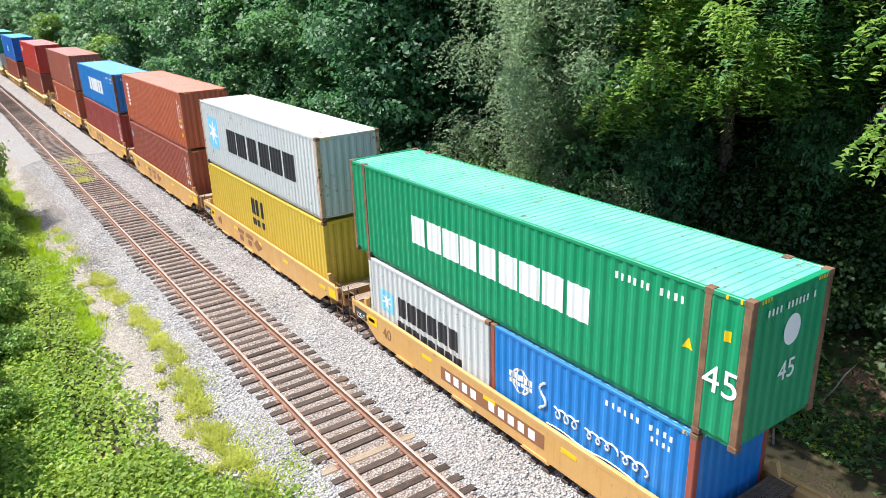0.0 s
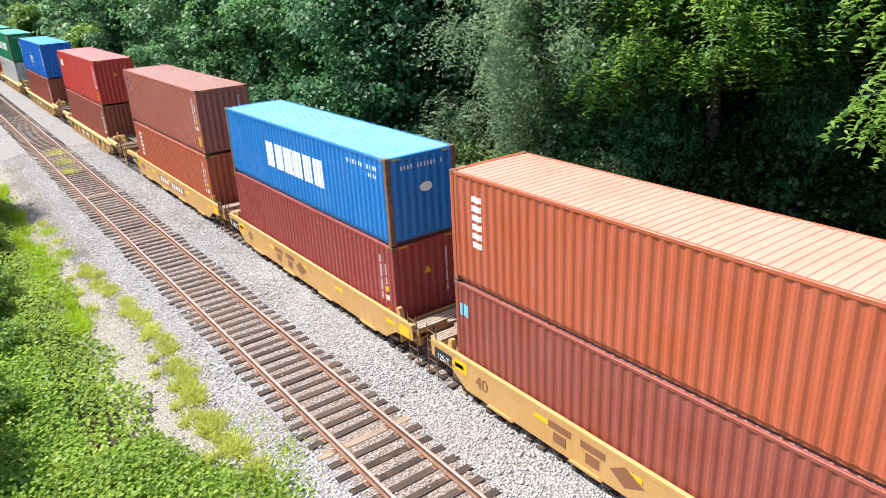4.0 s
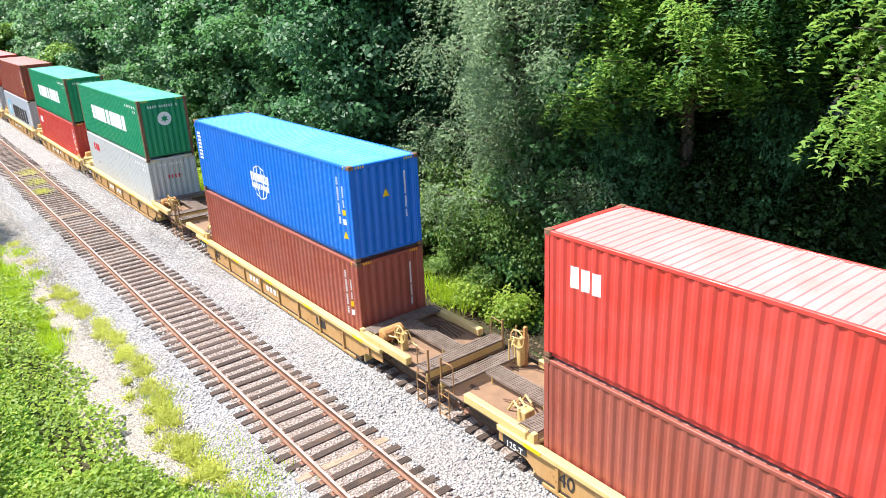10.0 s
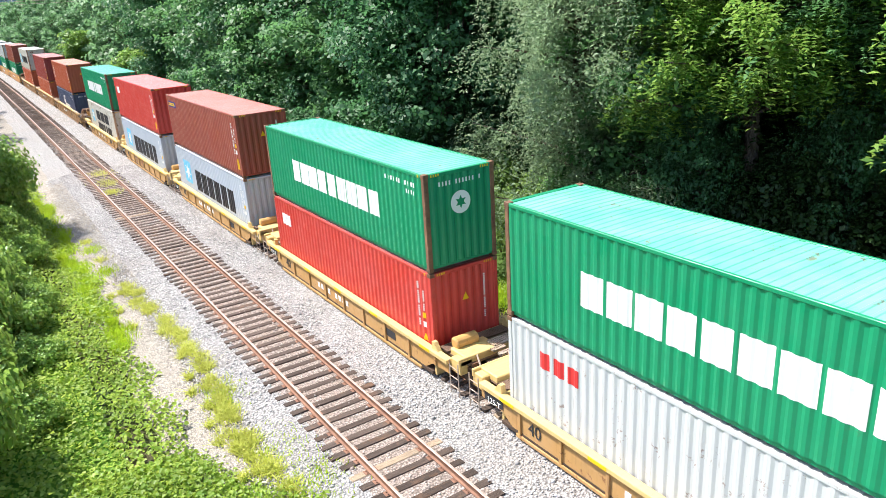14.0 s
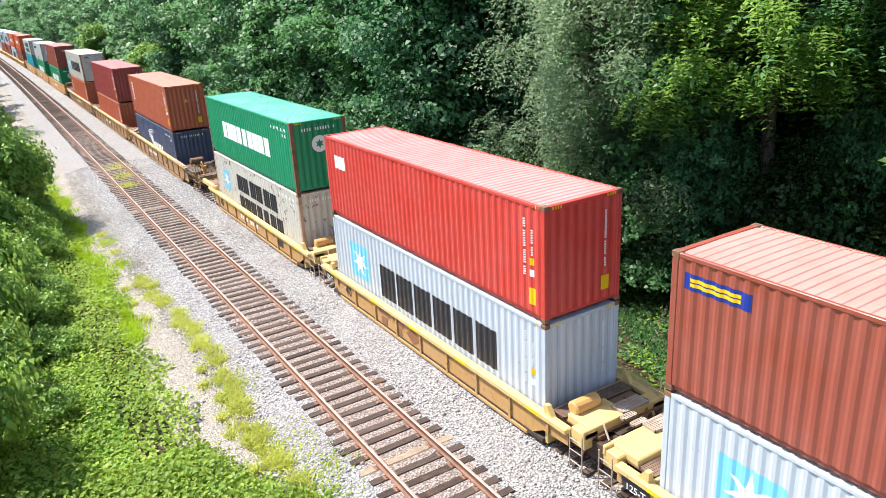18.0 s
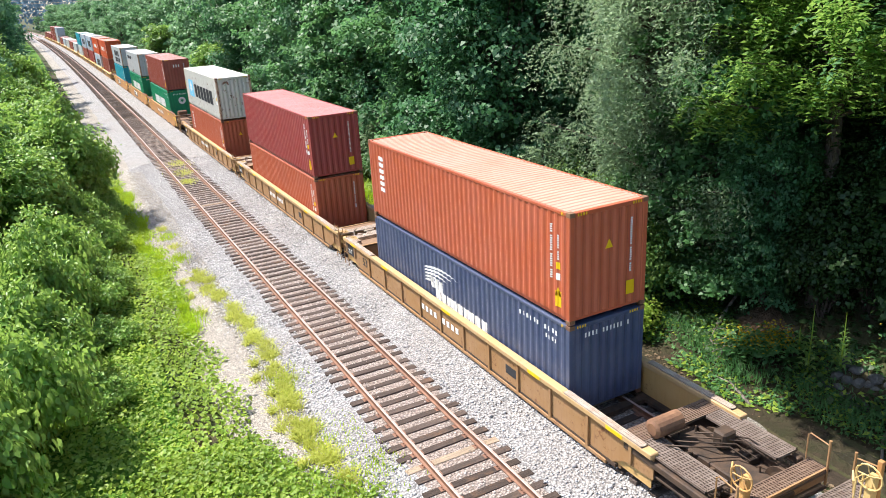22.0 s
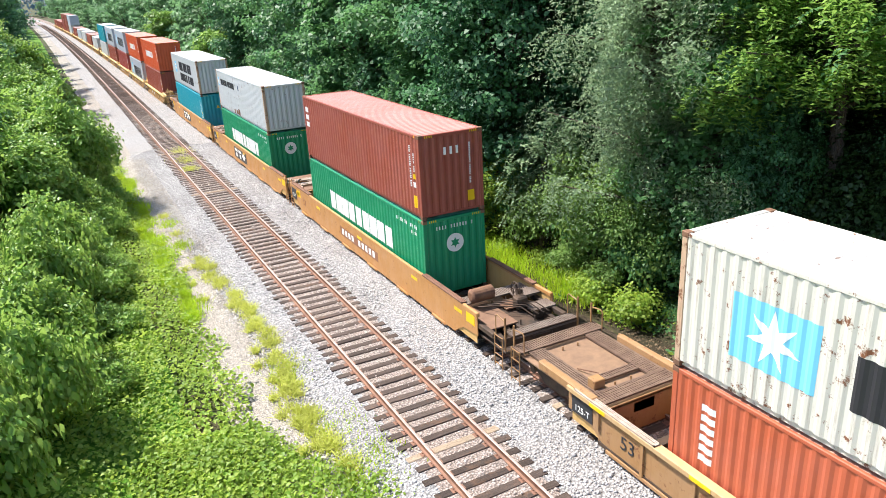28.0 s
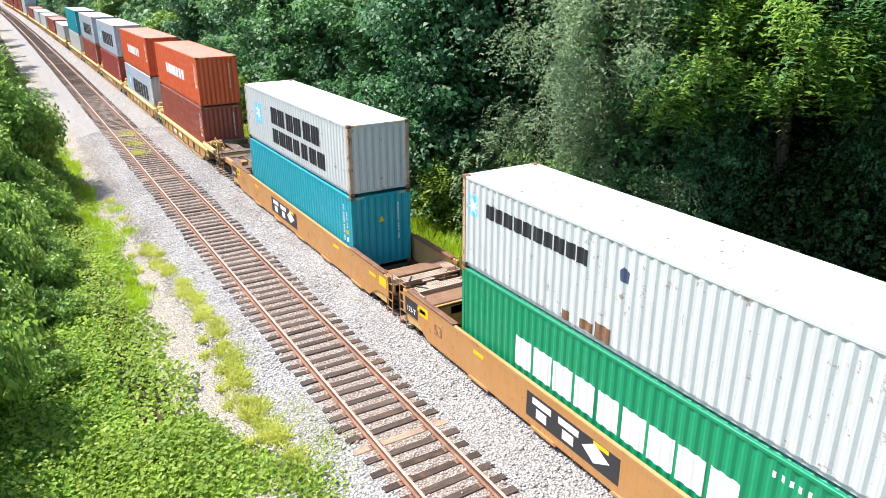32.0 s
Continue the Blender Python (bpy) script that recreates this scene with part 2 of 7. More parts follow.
RUST_GRATE = rusty("rusty_grating", (0.22, 0.145, 0.1), (0.13, 0.08, 0.055), 0.65, 0.2)
CASTING = rusty("worn_casting", (0.25, 0.13, 0.07), (0.12, 0.06, 0.035), 0.7, 0.1)
RAIL_SIDE = rusty("rusty_rail", (0.16, 0.08, 0.05), (0.25, 0.13, 0.08), 0.8, 0.1)
RAIL_HEAD = rusty("rail_head", (0.55, 0.46, 0.41), (0.4, 0.28, 0.22), 0.4, 0.4)
TIE = timber("creosoted_timber", (0.07, 0.052, 0.042), (0.14, 0.105, 0.085))
PALE_TIE = timber("bleached_timber", (0.38, 0.29, 0.2), (0.46, 0.36, 0.25))
BALLAST = stones("crushed_stone", (0.54, 0.525, 0.5), (0.32, 0.31, 0.3), 0.065, (0.4, 0.355, 0.315))
STONE = piece_stone("ballast_stone", (0.66, 0.64, 0.615), (0.28, 0.27, 0.265))
GRAVEL = stones("dusty_gravel", (0.56, 0.515, 0.44), (0.34, 0.305, 0.255), 0.05, (0.42, 0.37, 0.3))
SOIL = ground_mix("woodland_soil", (0.05, 0.06, 0.02), (0.1, 0.075, 0.045), (0.03, 0.07, 0.015), 1.6)
EARTH = ground_mix("bare_earth", (0.2, 0.12, 0.075), (0.13, 0.085, 0.055), (0.26, 0.17, 0.1), 3.0)
ROCK = ground_mix("grey_rock", (0.15, 0.15, 0.14), (0.08, 0.08, 0.076), (0.2, 0.19, 0.175), 3.0)
BARK = bark("tree_bark", (0.07, 0.052, 0.038), (0.17, 0.14, 0.11))
PALE_WOOD = bark("weathered_wood", (0.34, 0.3, 0.25), (0.2, 0.17, 0.14))
LEAF_MID = leafy("green_leaves", (0.055, 0.165, 0.048), (0.145, 0.305, 0.105))
# leaves of the far trees: brightening by haze is put into the colour
LEAF_FAR = leafy("haze_lightened_leaves", (0.085, 0.21, 0.075), (0.2, 0.36, 0.16))
LEAF_DEEP = leafy("deep_green_leaves", (0.04, 0.135, 0.05), (0.095, 0.235, 0.09))
LEAF_GREY = leafy("grey_green_leaves", (0.125, 0.215, 0.105), (0.32, 0.43, 0.24), 0.5)
LEAF_LIME = leafy("yellow_green_leaves", (0.07, 0.19, 0.028), (0.29, 0.45, 0.09), 0.45)
LEAF_KUDZU = leafy("vine_leaves", (0.15, 0.29, 0.03), (0.4, 0.5, 0.085), 0.5, 0.4)
LEAF_VINE = leafy("heaped_vine_leaves", (0.1, 0.25, 0.032), (0.34, 0.48, 0.1), 0.42, 0.32)
LEAF_WEED = leafy("weedy_leaves", (0.1, 0.22, 0.045), (0.26, 0.38, 0.1), 0.5, 0.35)
GRASS = leafy("lush_grass", (0.24, 0.42, 0.012), (0.42, 0.6, 0.03), 0.5, 0.4)
DRY_GRASS = leafy("yellowed_grass", (0.44, 0.5, 0.06), (0.66, 0.68, 0.16), 0.6, 0.4)
FLOWER = leafy("goldenrod_flowers", (0.45, 0.3, 0.0), (0.6, 0.42, 0.02), 0.6, 0.3)
# dark leaf colour with the shade of the wood put into it
LEAF_SHADE = leafy("painted_shade_leaves", (0.025, 0.07, 0.018), (0.06, 0.12, 0.03))
# the blue haze of distance is put into this leaf colour
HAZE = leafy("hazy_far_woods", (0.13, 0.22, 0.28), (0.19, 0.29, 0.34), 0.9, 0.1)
RUSTY_WHITE = paint("rust_streaked_white_paint", (0.56, 0.54, 0.47), 0.6, 0.1, 0.5)
TURF = ground_mix("matted_turf", (0.1, 0.23, 0.02), (0.06, 0.15, 0.015), (0.16, 0.28, 0.03), 3.0)
DAMP_TURF = ground_mix("damp_turf", (0.06, 0.06, 0.028), (0.085, 0.06, 0.04), (0.05, 0.045, 0.025), 1.8, 1.0)
WATER, _t, _add, _link, _main = nodes("ditch_water", 0.08, 0.0, 0.5)
_main.inputs["Base Color"].default_value = (0.035, 0.032, 0.022, 1)
relief(_add, _link, _main, cloud(_add, _link, where(_add, _link, world_space=True), 2.5, 3.0), 0.15, 0.03)
LONG_CHORD = paint("worn_tan_paint", (0.46, 0.29, 0.12), 0.4, 0.25, 0.6)
DUSTY_STONE = piece_stone("dusty_stone", (0.62, 0.57, 0.49), (0.3, 0.265, 0.22))
TRACK_BED = stones("rust_stained_stone", (0.5, 0.43, 0.38), (0.3, 0.24, 0.2), 0.06, (0.36, 0.27, 0.21))
TRACK_STONE = piece_stone("rust_stained_pieces", (0.58, 0.51, 0.46), (0.3, 0.245, 0.21))
MUD = ground_mix("wet_mud", (0.11, 0.08, 0.055), (0.06, 0.045, 0.03), (0.15, 0.11, 0.075), 2.2, 1.0)
LITTER = leafy("leaf_litter", (0.16, 0.11, 0.065), (0.28, 0.2, 0.12), 0.8, 0.15)
MARK_DEEP = plain("deep_blue_marking", (0.01, 0.03, 0.25))


# ---- mesh helpers ----
def mesh(name, verts, faces, material, smooth=False):
    me = bpy.data.meshes.new(name)
    me.from_pydata([tuple(v) for v in verts], [], faces)
    me.materials.append(material)
    if smooth:
        me.polygons.foreach_set("use_smooth", [True] * len(me.polygons))
    me.update()
    return me


def arrays(name, verts, faces, material):
    """A mesh from numpy arrays of corners and of equal-sided faces."""
    me = bpy.data.meshes.new(name)
    count, sides = faces.shape
    me.vertices.add(len(verts))
    me.vertices.foreach_set("co", np.asarray(verts, np.float32).ravel())
    me.loops.add(count * sides)
    me.loops.foreach_set("vertex_index", faces.astype(np.int32).ravel())
    me.polygons.add(count)
    me.polygons.foreach_set("loop_start", np.arange(0, count * sides, sides, dtype=np.int32))
    me.materials.append(material)
    me.update(calc_edges=True)
    return me


def part(name, me, parent, place=None, label="", material=None):
    """One mesh object under a thing or a part; material: a paint of its own on a shared mesh."""
    ob = new(name, me)
    ob.parent = parent
    if place is not None:
        ob.matrix_basis = place
    if material is not None:
        ob.material_slots[0].link = "OBJECT"
        ob.material_slots[0].material = material
    if label:
        tagged(ob, label)
    return ob


def thing(name, label, category, group="", kind="", place=None):
    ob = new(name)
    ob.empty_display_size = 0.2
    if place is not None:
        ob.matrix_basis = place
    return tagged(ob, label, category, group, kind)


def soup():
    return [[], []]


def box(s, x0, x1, y0, y1, z0, z1, b=0.0):
    """A box with its upright and lengthwise edges chamfered by b."""
    v, f = s
    n = len(v)
    if b <= 0:
        v += [(x, y, z) for z in (z0, z1) for x, y in ((x0, y0), (x1, y0), (x1, y1), (x0, y1))]
        f += [tuple(n + i for i in q) for q in ((0, 3, 2, 1), (4, 5, 6, 7), (0, 1, 5, 4), (1, 2, 6, 5), (2, 3, 7, 6), (3, 0, 4, 7))]
        return s
    ring = [(x0 + b, y0), (x1 - b, y0), (x1, y0 + b), (x1, y1 - b), (x1 - b, y1), (x0 + b, y1), (x0, y1 - b), (x0, y0 + b)]
    inner = [(min(max(x, x0 + b), x1 - b), min(max(y, y0 + b), y1 - b)) for x, y in ring]
    for some, z in ((inner, z0), (ring, z0 + b), (ring, z1 - b), (inner, z1)):
        v += [(x, y, z) for x, y in some]
    for k in range(3):
        for i in range(8):
            j = (i + 1) % 8
            f.append((n + 8 * k + i, n + 8 * k + j, n + 8 * k + 8 + j, n + 8 * k + 8 + i))
    f.append(tuple(n + i for i in reversed(range(8))))
    f.append(tuple(n + 24 + i for i in range(8)))
    return s


def tube(s, points, r, sides=6, taper=None):
    """A round bar along points; taper: the radius at each point."""
    v, f = s
    n = len(v)
    points = [Vector(p) for p in points]
    for i, p in enumerate(points):
        d = (points[min(i + 1, len(points) - 1)] - points[max(i - 1, 0)]).normalized()
        a = d.cross(Vector((0.31, 0.2, 0.93)) if abs(d.z) < 0.9 else Vector((1, 0, 0))).normalized()
        b = d.cross(a)
        rr = taper[i] if taper else r
        v += [tuple(p + (a * math.cos(t) + b * math.sin(t)) * rr) for t in (2 * math.pi * k / sides for k in range(sides))]
    for i in range(len(points) - 1):
        for k in range(sides):
            f.append((n + i * sides + k, n + i * sides + (k + 1) % sides, n + (i + 1) * sides + (k + 1) % sides, n + (i + 1) * sides + k))
    f.append(tuple(n + k for k in reversed(range(sides))))
    f.append(tuple(n + (len(points) - 1) * sides + k for k in range(sides)))
    return s


def prism(s, outline, axis, a, b):
    """An outline of two coordinates drawn out from a to b along an axis."""
    v, f = s
    n, k = len(v), len(outline)
    for w in (a, b):
        for p, q in outline:
            v.append({"x": (w, p, q), "y": (p, w, q), "z": (p, q, w)}[axis])
    for i in range(k):
        j = (i + 1) % k
        f.append((n + i, n + j, n + k + j, n + k + i))
    f.append(tuple(n + i for i in reversed(range(k))))
    f.append(tuple(n + k + i for i in range(k)))
    return s


def done(name, s, material, smooth=False):
    return mesh(name, s[0], s[1], material, smooth)


# ---- the line ----
TRAIN_X = 4.338
BEND, BEND_FROM = 5.4e-5, 70.0


def bend(y):
    """How far the line has swung aside at y."""
    return -BEND * max(0.0, y - BEND_FROM) ** 2


def turn(y):
    return math.degrees(math.atan(2 * BEND * max(0.0, y - BEND_FROM)))


def bent(y):
    return -BEND * np.clip(y - BEND_FROM, 0, None) ** 2


# ---- ground ----
def ground_height(x, y):
    """Height of the earth: a cutting with a ditch on the wood's side and a bank on the other."""
    u = x - bent(y)
    n1 = 0.5 * np.sin(0.31 * x + 0.11 * y) * np.sin(0.23 * y - 0.17 * x) + 0.3 * np.sin(0.83 * x + 1.7) * np.sin(0.61 * y)
    z = np.full_like(x, -0.62)
    right = np.interp(u, [6.4, 8.0, 9.2, 10.6, 12.0, 14.0, 18.0, 30.0, 80.0], [-0.62, -1.3, -1.8, -1.78, -1.15, -0.4, 0.6, 2.2, 4.0])
    left = np.interp(-u, [3.9, 5.0, 7.5, 10.5, 14.0, 22.0, 60.0], [-0.62, -0.55, -0.2, 0.6, 1.6, 3.2, 4.5])
    z = np.where(u > 6.4, right, np.where(u < -3.9, left, z))
    amp = np.clip((np.abs(u - 1.2) - 5.2) / 6, 0, 1)
    return z + n1 * 0.35 * amp


def ground_sheet():
    xs = np.concatenate([[-1500, -500, -200, -110], np.arange(-70, -12, 3.0), np.arange(-12, 22, 0.7), np.arange(22, 90, 4.0), [130, 220, 500, 1500]])
    ys = np.concatenate([[-1200, -400, -120], np.arange(-60, 4, 4.0), np.arange(4, 60, 0.9), np.arange(60, 340, 6.0), [420, 560, 900, 1800, 3500]])
    gx, gy = np.meshgrid(xs, ys)
    gz = ground_height(gx, gy)
    v = np.stack([gx, gy, gz], -1).reshape(-1, 3)
    i = np.arange(len(ys) - 1)[:, None] * len(xs) + np.arange(len(xs) - 1)[None]
    f = np.stack([i, i + 1, i + 1 + len(xs), i + len(xs)], -1).reshape(-1, 4)
    return tagged(new("ground", arrays("ground", v, f, SOIL)), "dark woodland soil of a railway cutting with a ditch", "ground", kind="structure")


ground_sheet()


def strip(name, profile, y0, y1, step, material, label, wobble=0.0):
    """A bed of the line: a cross-section drawn out along it."""
    ys = np.arange(y0, y1 + step, step)
    rng = np.random.default_rng(5)
    px = np.array([p[0] for p in profile])
    pz = np.array([p[1] for p in profile])
    x = px[None] + bent(ys)[:, None] + wobble * rng.normal(size=(len(ys), len(px)))
    z = pz[None] + 0.25 * wobble * rng.normal(size=(len(ys), len(px)))
    v = np.stack([x, np.repeat(ys[:, None], len(px), 1), z], -1).reshape(-1, 3)
    i = np.arange(len(ys) - 1)[:, None] * len(px) + np.arange(len(px) - 1)[None]
    f = np.stack([i, i + 1, i + 1 + len(px), i + len(px)], -1).reshape(-1, 4)
    return tagged(new(name, arrays(name, v, f, material)), label, "ballast", kind="structure")


strip("ballast_bed", [(-4.6, -0.95), (-3.1, -0.5), (-2.5, -0.4), (-1.7, -0.25), (-1.2, -0.215), (0, -0.225), (1.2, -0.215), (2.1, -0.26), (3.0, -0.25),
      (4.34, -0.24), (5.7, -0.25), (6.3, -0.42), (7.6, -1.25)], -30, 612, 1.4, BALLAST, "pale grey crushed stone ballast under two tracks", 0.03)
strip("gravel_shoulder", [(-5.6, -1.2), (-4.5, -0.56), (-3.6, -0.47), (-2.9, -0.455), (-2.2, -0.5)], -30, 612, 1.4, GRAVEL, "dusty pale gravel shoulder beside the ballast", 0.05)


for x in (0.0, TRAIN_X):
    strip("track_bed", [(x - 1.25, -0.26), (x - 1.1, -0.207), (x, -0.212), (x + 1.1, -0.207), (x + 1.25, -0.26)], -30, 612, 1.4, TRACK_BED, "rust-stained stones between the rails", 0.015)


# rails: foot, web and head, with worn tops
def rail(name, x, label):
    th = thing(name, label, "rail", "rails of the line", "structure")
    outline = [(-0.07, -0.18), (0.07, -0.18), (0.07, -0.168), (0.012, -0.15), (0.012, -0.045), (0.036, -0.036), (0.036, -0.012), (-0.036, -0.012), (-0.036, -0.036), (-0.012, -0.045), (-0.012, -0.15), (-0.07, -0.168)]
    top = [(-0.034, -0.012), (0.034, -0.012), (0.034, -0.003), (0.026, 0.0), (-0.026, 0.0), (-0.034, -0.003)]
    ys = [-30.0] + list(np.arange(0, 613, 12.0))
    for nm, ring, mat in (("rail_web", outline, RAIL_SIDE), ("rail_head", top, RAIL_HEAD)):
        s, k = soup(), len(ring)
        for y in ys:
            s[0].extend((x + bend(y) + p, y, q) for p, q in ring)
        for i in range(len(ys) - 1):
            for j in range(k):
                s[1].append((i * k + j, i * k + (j + 1) % k, (i + 1) * k + (j + 1) % k, (i + 1) * k + j))
        part(nm, done(nm, s, mat), th)
    return th


for x in (-0.7525, 0.7525):
    rail("rail", x, "rusty steel rail with a worn head on timber ties")
for x in (TRAIN_X - 0.7525, TRAIN_X + 0.7525):
    rail("rail", x, "steel rail under the freight train")


def tie_mesh(seed):
    rng = random.Random(seed)
    s = box(soup(), -1.3, 1.3, -0.115, 0.115, -0.34, -0.182, 0.012)
    s[0][:] = [(x + rng.uniform(-0.012, 0.012), y + rng.uniform(-0.01, 0.01), z + (rng.uniform(-0.008, 0.004) if z > -0.2 else 0)) for x, y, z in s[0]]
    return done("tie", s, TIE)


def plate_mesh():
    s = soup()
    for x in (-0.7525, 0.7525):
        box(s, x - 0.17, x + 0.17, -0.09, 0.09, -0.186, -0.172, 0.004)
        for dx in (-0.1, 0.1):
            for dy in (-0.045, 0.045):
                box(s, x + dx - 0.016, x + dx + 0.016, dy - 0.016, dy + 0.016, -0.175, -0.148)
    return done("tie_plate", s, RAIL_SIDE)


TIE_STEP = 0.52


def ties(x, name, first, last, far_to, label):
    """The sleepers of one track: single ones where they can be told apart, one joined run beyond."""
    th = thing(name, label, "railway ties", kind="structure")
    rng = random.Random(int(x * 10))
    shapes, plates = [tie_mesh(i) for i in range(6)], plate_mesh()
    y = first
    while y < last:
        turn_by = pose(x + rng.uniform(-0.05, 0.05), y + rng.uniform(-0.03, 0.03), rng.uniform(-0.012, 0.012), 0, 0, rng.uniform(-1.4, 1.4))
        pale = rng.random() < 0.025 or abs(y - 17.68) < 0.26
        t = part("tie", rng.choice(shapes), th, turn_by, material=PALE_TIE if pale else TIE)
        part("tie_plates", plates, t, pose(x - turn_by.translation.x, 0, 0))
        y += TIE_STEP
    s = soup()
    while y < far_to:
        b = x + bend(y) + rng.uniform(-0.05, 0.05)
        box(s, b - 1.3, b + 1.3, y - 0.115, y + 0.115, -0.34, -0.182 + rng.uniform(-0.01, 0.01))
        y += TIE_STEP
    tagged(part("far_ties", done("far_ties", s, TIE), th), kind="stuff")


ties(0.0, "track_ties", 10.14, 80.0, 400, "weathered creosoted timber ties of the empty track")
ties(TRAIN_X, "train_track_ties", 8.0, 50.0, 300, "dark timber ties under the freight train")


def rubble(name, count, area, size, label, lift, seed, material=None):
    """Loose stones lying on the ballast."""
    rng = np.random.default_rng(seed)
    x0, x1, y0, y1 = area
    u = rng.random(count)
    y = y0 + (y1 - y0) * (np.sqrt(1 + u * 8) - 1) / 2
    x = rng.uniform(x0, x1, count)
    ok = ~((np.abs(np.abs(x) - 0.7525) < 0.1) | (np.abs(np.abs(x - TRAIN_X) - 0.7525) < 0.1))
    on_tie = (np.abs(((y - 10.14) / TIE_STEP + 0.5) % 1 - 0.5) * TIE_STEP < 0.13) & (np.abs(x) < 1.3)
    ok &= ~on_tie | (rng.random(count) < 0.03)
    ok &= (np.abs(x) > 1.15) | (material is not None)
    x, y, on_tie = x[ok], y[ok], on_tie[ok]
    n = len(x)
    z = np.interp(x, [-4.6, -3.1, -2.5, -1.7, -1.2, 0, 1.2, 2.1, 3.0, 5.7, 6.3, 7.6], [-0.6, -0.47, -0.4, -0.25, -0.215, -0.225, -0.215, -0.26, -0.25, -0.25, -0.42, -1.25])
    z = np.where(on_tie, -0.175, z) + lift
    base = np.array([(1, 0, 0), (-1, 0, 0), (0, 1, 0), (0, -1, 0), (0, 0, 1), (0, 0, -0.6)], float)
    v = base[None] * rng.uniform(0.55, 1.15, (n, 6, 1)) * (size * rng.lognormal(0, 0.3, (n, 1, 1)))
    v *= rng.uniform(0.7, 1.2, (n, 1, 3))
    a = rng.uniform(0, 6.28, n)
    b = rng.uniform(-0.6, 0.6, n)
    ca, sa, cb, sb = np.cos(a), np.sin(a), np.cos(b), np.sin(b)
    X, Y, Z = v[..., 0], v[..., 1], v[..., 2]
    X, Z = X * cb[:, None] - Z * sb[:, None], X * sb[:, None] + Z * cb[:, None]
    X, Y = X * ca[:, None] - Y * sa[:, None], X * sa[:, None] + Y * ca[:, None]
    v = np.stack([X + x[:, None] + bent(y)[:, None], Y + y[:, None], Z + z[:, None]], -1).reshape(-1, 3)
    f = np.array([(0, 2, 4), (2, 1, 4), (1, 3, 4), (3, 0, 4), (2, 0, 5), (1, 2, 5), (3, 1, 5), (0, 3, 5)])
    f = (np.arange(n)[:, None, None] * 6 + f[None]).reshape(-1, 3)
    return tagged(new(name, arrays(name, v, f, material or STONE)), label, "stones", kind="stuff")


rubble("track_stones", 12000, (-1.2, 1.2, 8, 62), 0.034, "rust-stained stones between the rails of the empty track", 0.012, 8, TRACK_STONE)
rubble("ballast_stones", 56000, (-3.3, 6.2, 8, 62), 0.037, "loose pale grey crushed stones on the ballast", 0.008, 3)
rubble("shoulder_stones", 16000, (-4.4, -2.3, 12, 60), 0.034, "scattered dusty stones on the gravel shoulder", 0.02, 4, DUSTY_STONE)

water = arrays("ditch_water", np.array([(8.7 + 0.3 * math.sin(y) + bent(np.array(y)) if k == 0 else 10.9 + bent(np.array(y)), y, -1.87) for y in np.arange(2.0, 90, 4.0) for k in (0, 1)], float),
               np.array([(2 * i, 2 * i + 1, 2 * i + 3, 2 * i + 2) for i in range(21)]), WATER)
tagged(new("ditch_water", water), "shallow murky water in the ditch", "water", kind="structure")


def boulder(name, x, y, size, seed, label):
    """A rough stone: a ball pushed about and flattened below."""
    r = random.Random(seed)
    bm = bmesh.new()
    bmesh.ops.create_icosphere(bm, subdivisions=2, radius=1)
    sx, sy, sz = size * r.uniform(0.8, 1.3), size * r.uniform(0.8, 1.2), size * r.uniform(0.55, 0.85)
    for v in bm.verts:
        k = 1 + 0.5 * noise.noise(v.co * 1.1 + Vector((seed * 3.7, 0, 0))) + 0.25 * noise.noise(v.co * 2.3 + Vector((0, seed, 0)))
        v.co = Vector((v.co.x * sx, v.co.y * sy, v.co.z * sz)) * k
    me = bpy.data.meshes.new(name)
    bm.to_mesh(me)
    bm.free()
    me.materials.append(ROCK)
    ob = new(name, me)
    z = float(ground_height(np.array([x]), np.array([y]))[0])
    ob.matrix_basis = pose(x, y, z + sz * 0.35, 0, 0, r.uniform(0, 360))
    return tagged(ob, label, "rock", "rocks by the ditch")


for k in range(26):
    boulder("boulder", 12.35 + 0.6 * math.sin(k * 2.7), 15.5 + 0.7 * math.cos(k * 1.9) + 0.02 * k, 0.1 + 0.1 * ((k * 7) % 5) / 4, k, "grey rough rock on the far bank of the ditch")

slab = boulder("boulder", -3.85, 23.3, 0.3, 90, "pale flat stone at the edge of the gravel")
slab.scale = (0.8, 1.3, 0.4)


# ---- containers ----
WIDE = 2.438
PITCH, DEEP = 0.278, 0.027


def wave(y):
    """Depth of the pressed wall at y along it: 0 on the outer flats, DEEP on the inner ones."""
    u = (y / PITCH) % 1.0
    if u < 0.26:
        return 0.0
    if u < 0.5:
        return DEEP * (u - 0.26) / 0.24
    if u < 0.76:
        return DEEP
    return DEEP * (1 - u) / 0.24


def breaks(a, b):
    """The bends of the wall between a and b, with both ends."""
    out = [a]
    k = math.floor(a / PITCH)
    while k * PITCH < b:
        for u in (0.0, 0.26, 0.5, 0.76):
            y = (k + u) * PITCH
            if a + 1e-4 < y < b - 1e-4:
                out.append(y)
        k += 1
    return out + [b]


SHARED = {}


def shared(key, make):
    if key not in SHARED:
        SHARED[key] = make()
    return SHARED[key]


def pressed(length, z0, z1, name):
    """A pressed steel wall in the plane x = 0, drawn along y, facing -x; a pressed panel with a back."""
    ys = breaks(-length / 2, length / 2)
    v, f = [], []
    for y in ys:
        d = wave(y)
        v += [(d, y, z0), (d, y, z1), (d + 0.012, y, z0), (d + 0.012, y, z1)]
    for i in range(len(ys) - 1):
        a, b = 4 * i, 4 * i + 4
        f += [(a, b, b + 1, a + 1)[::-1], (a + 2, b + 2, b + 3, a + 3)]
    return mesh(name, v, f, WHITE)


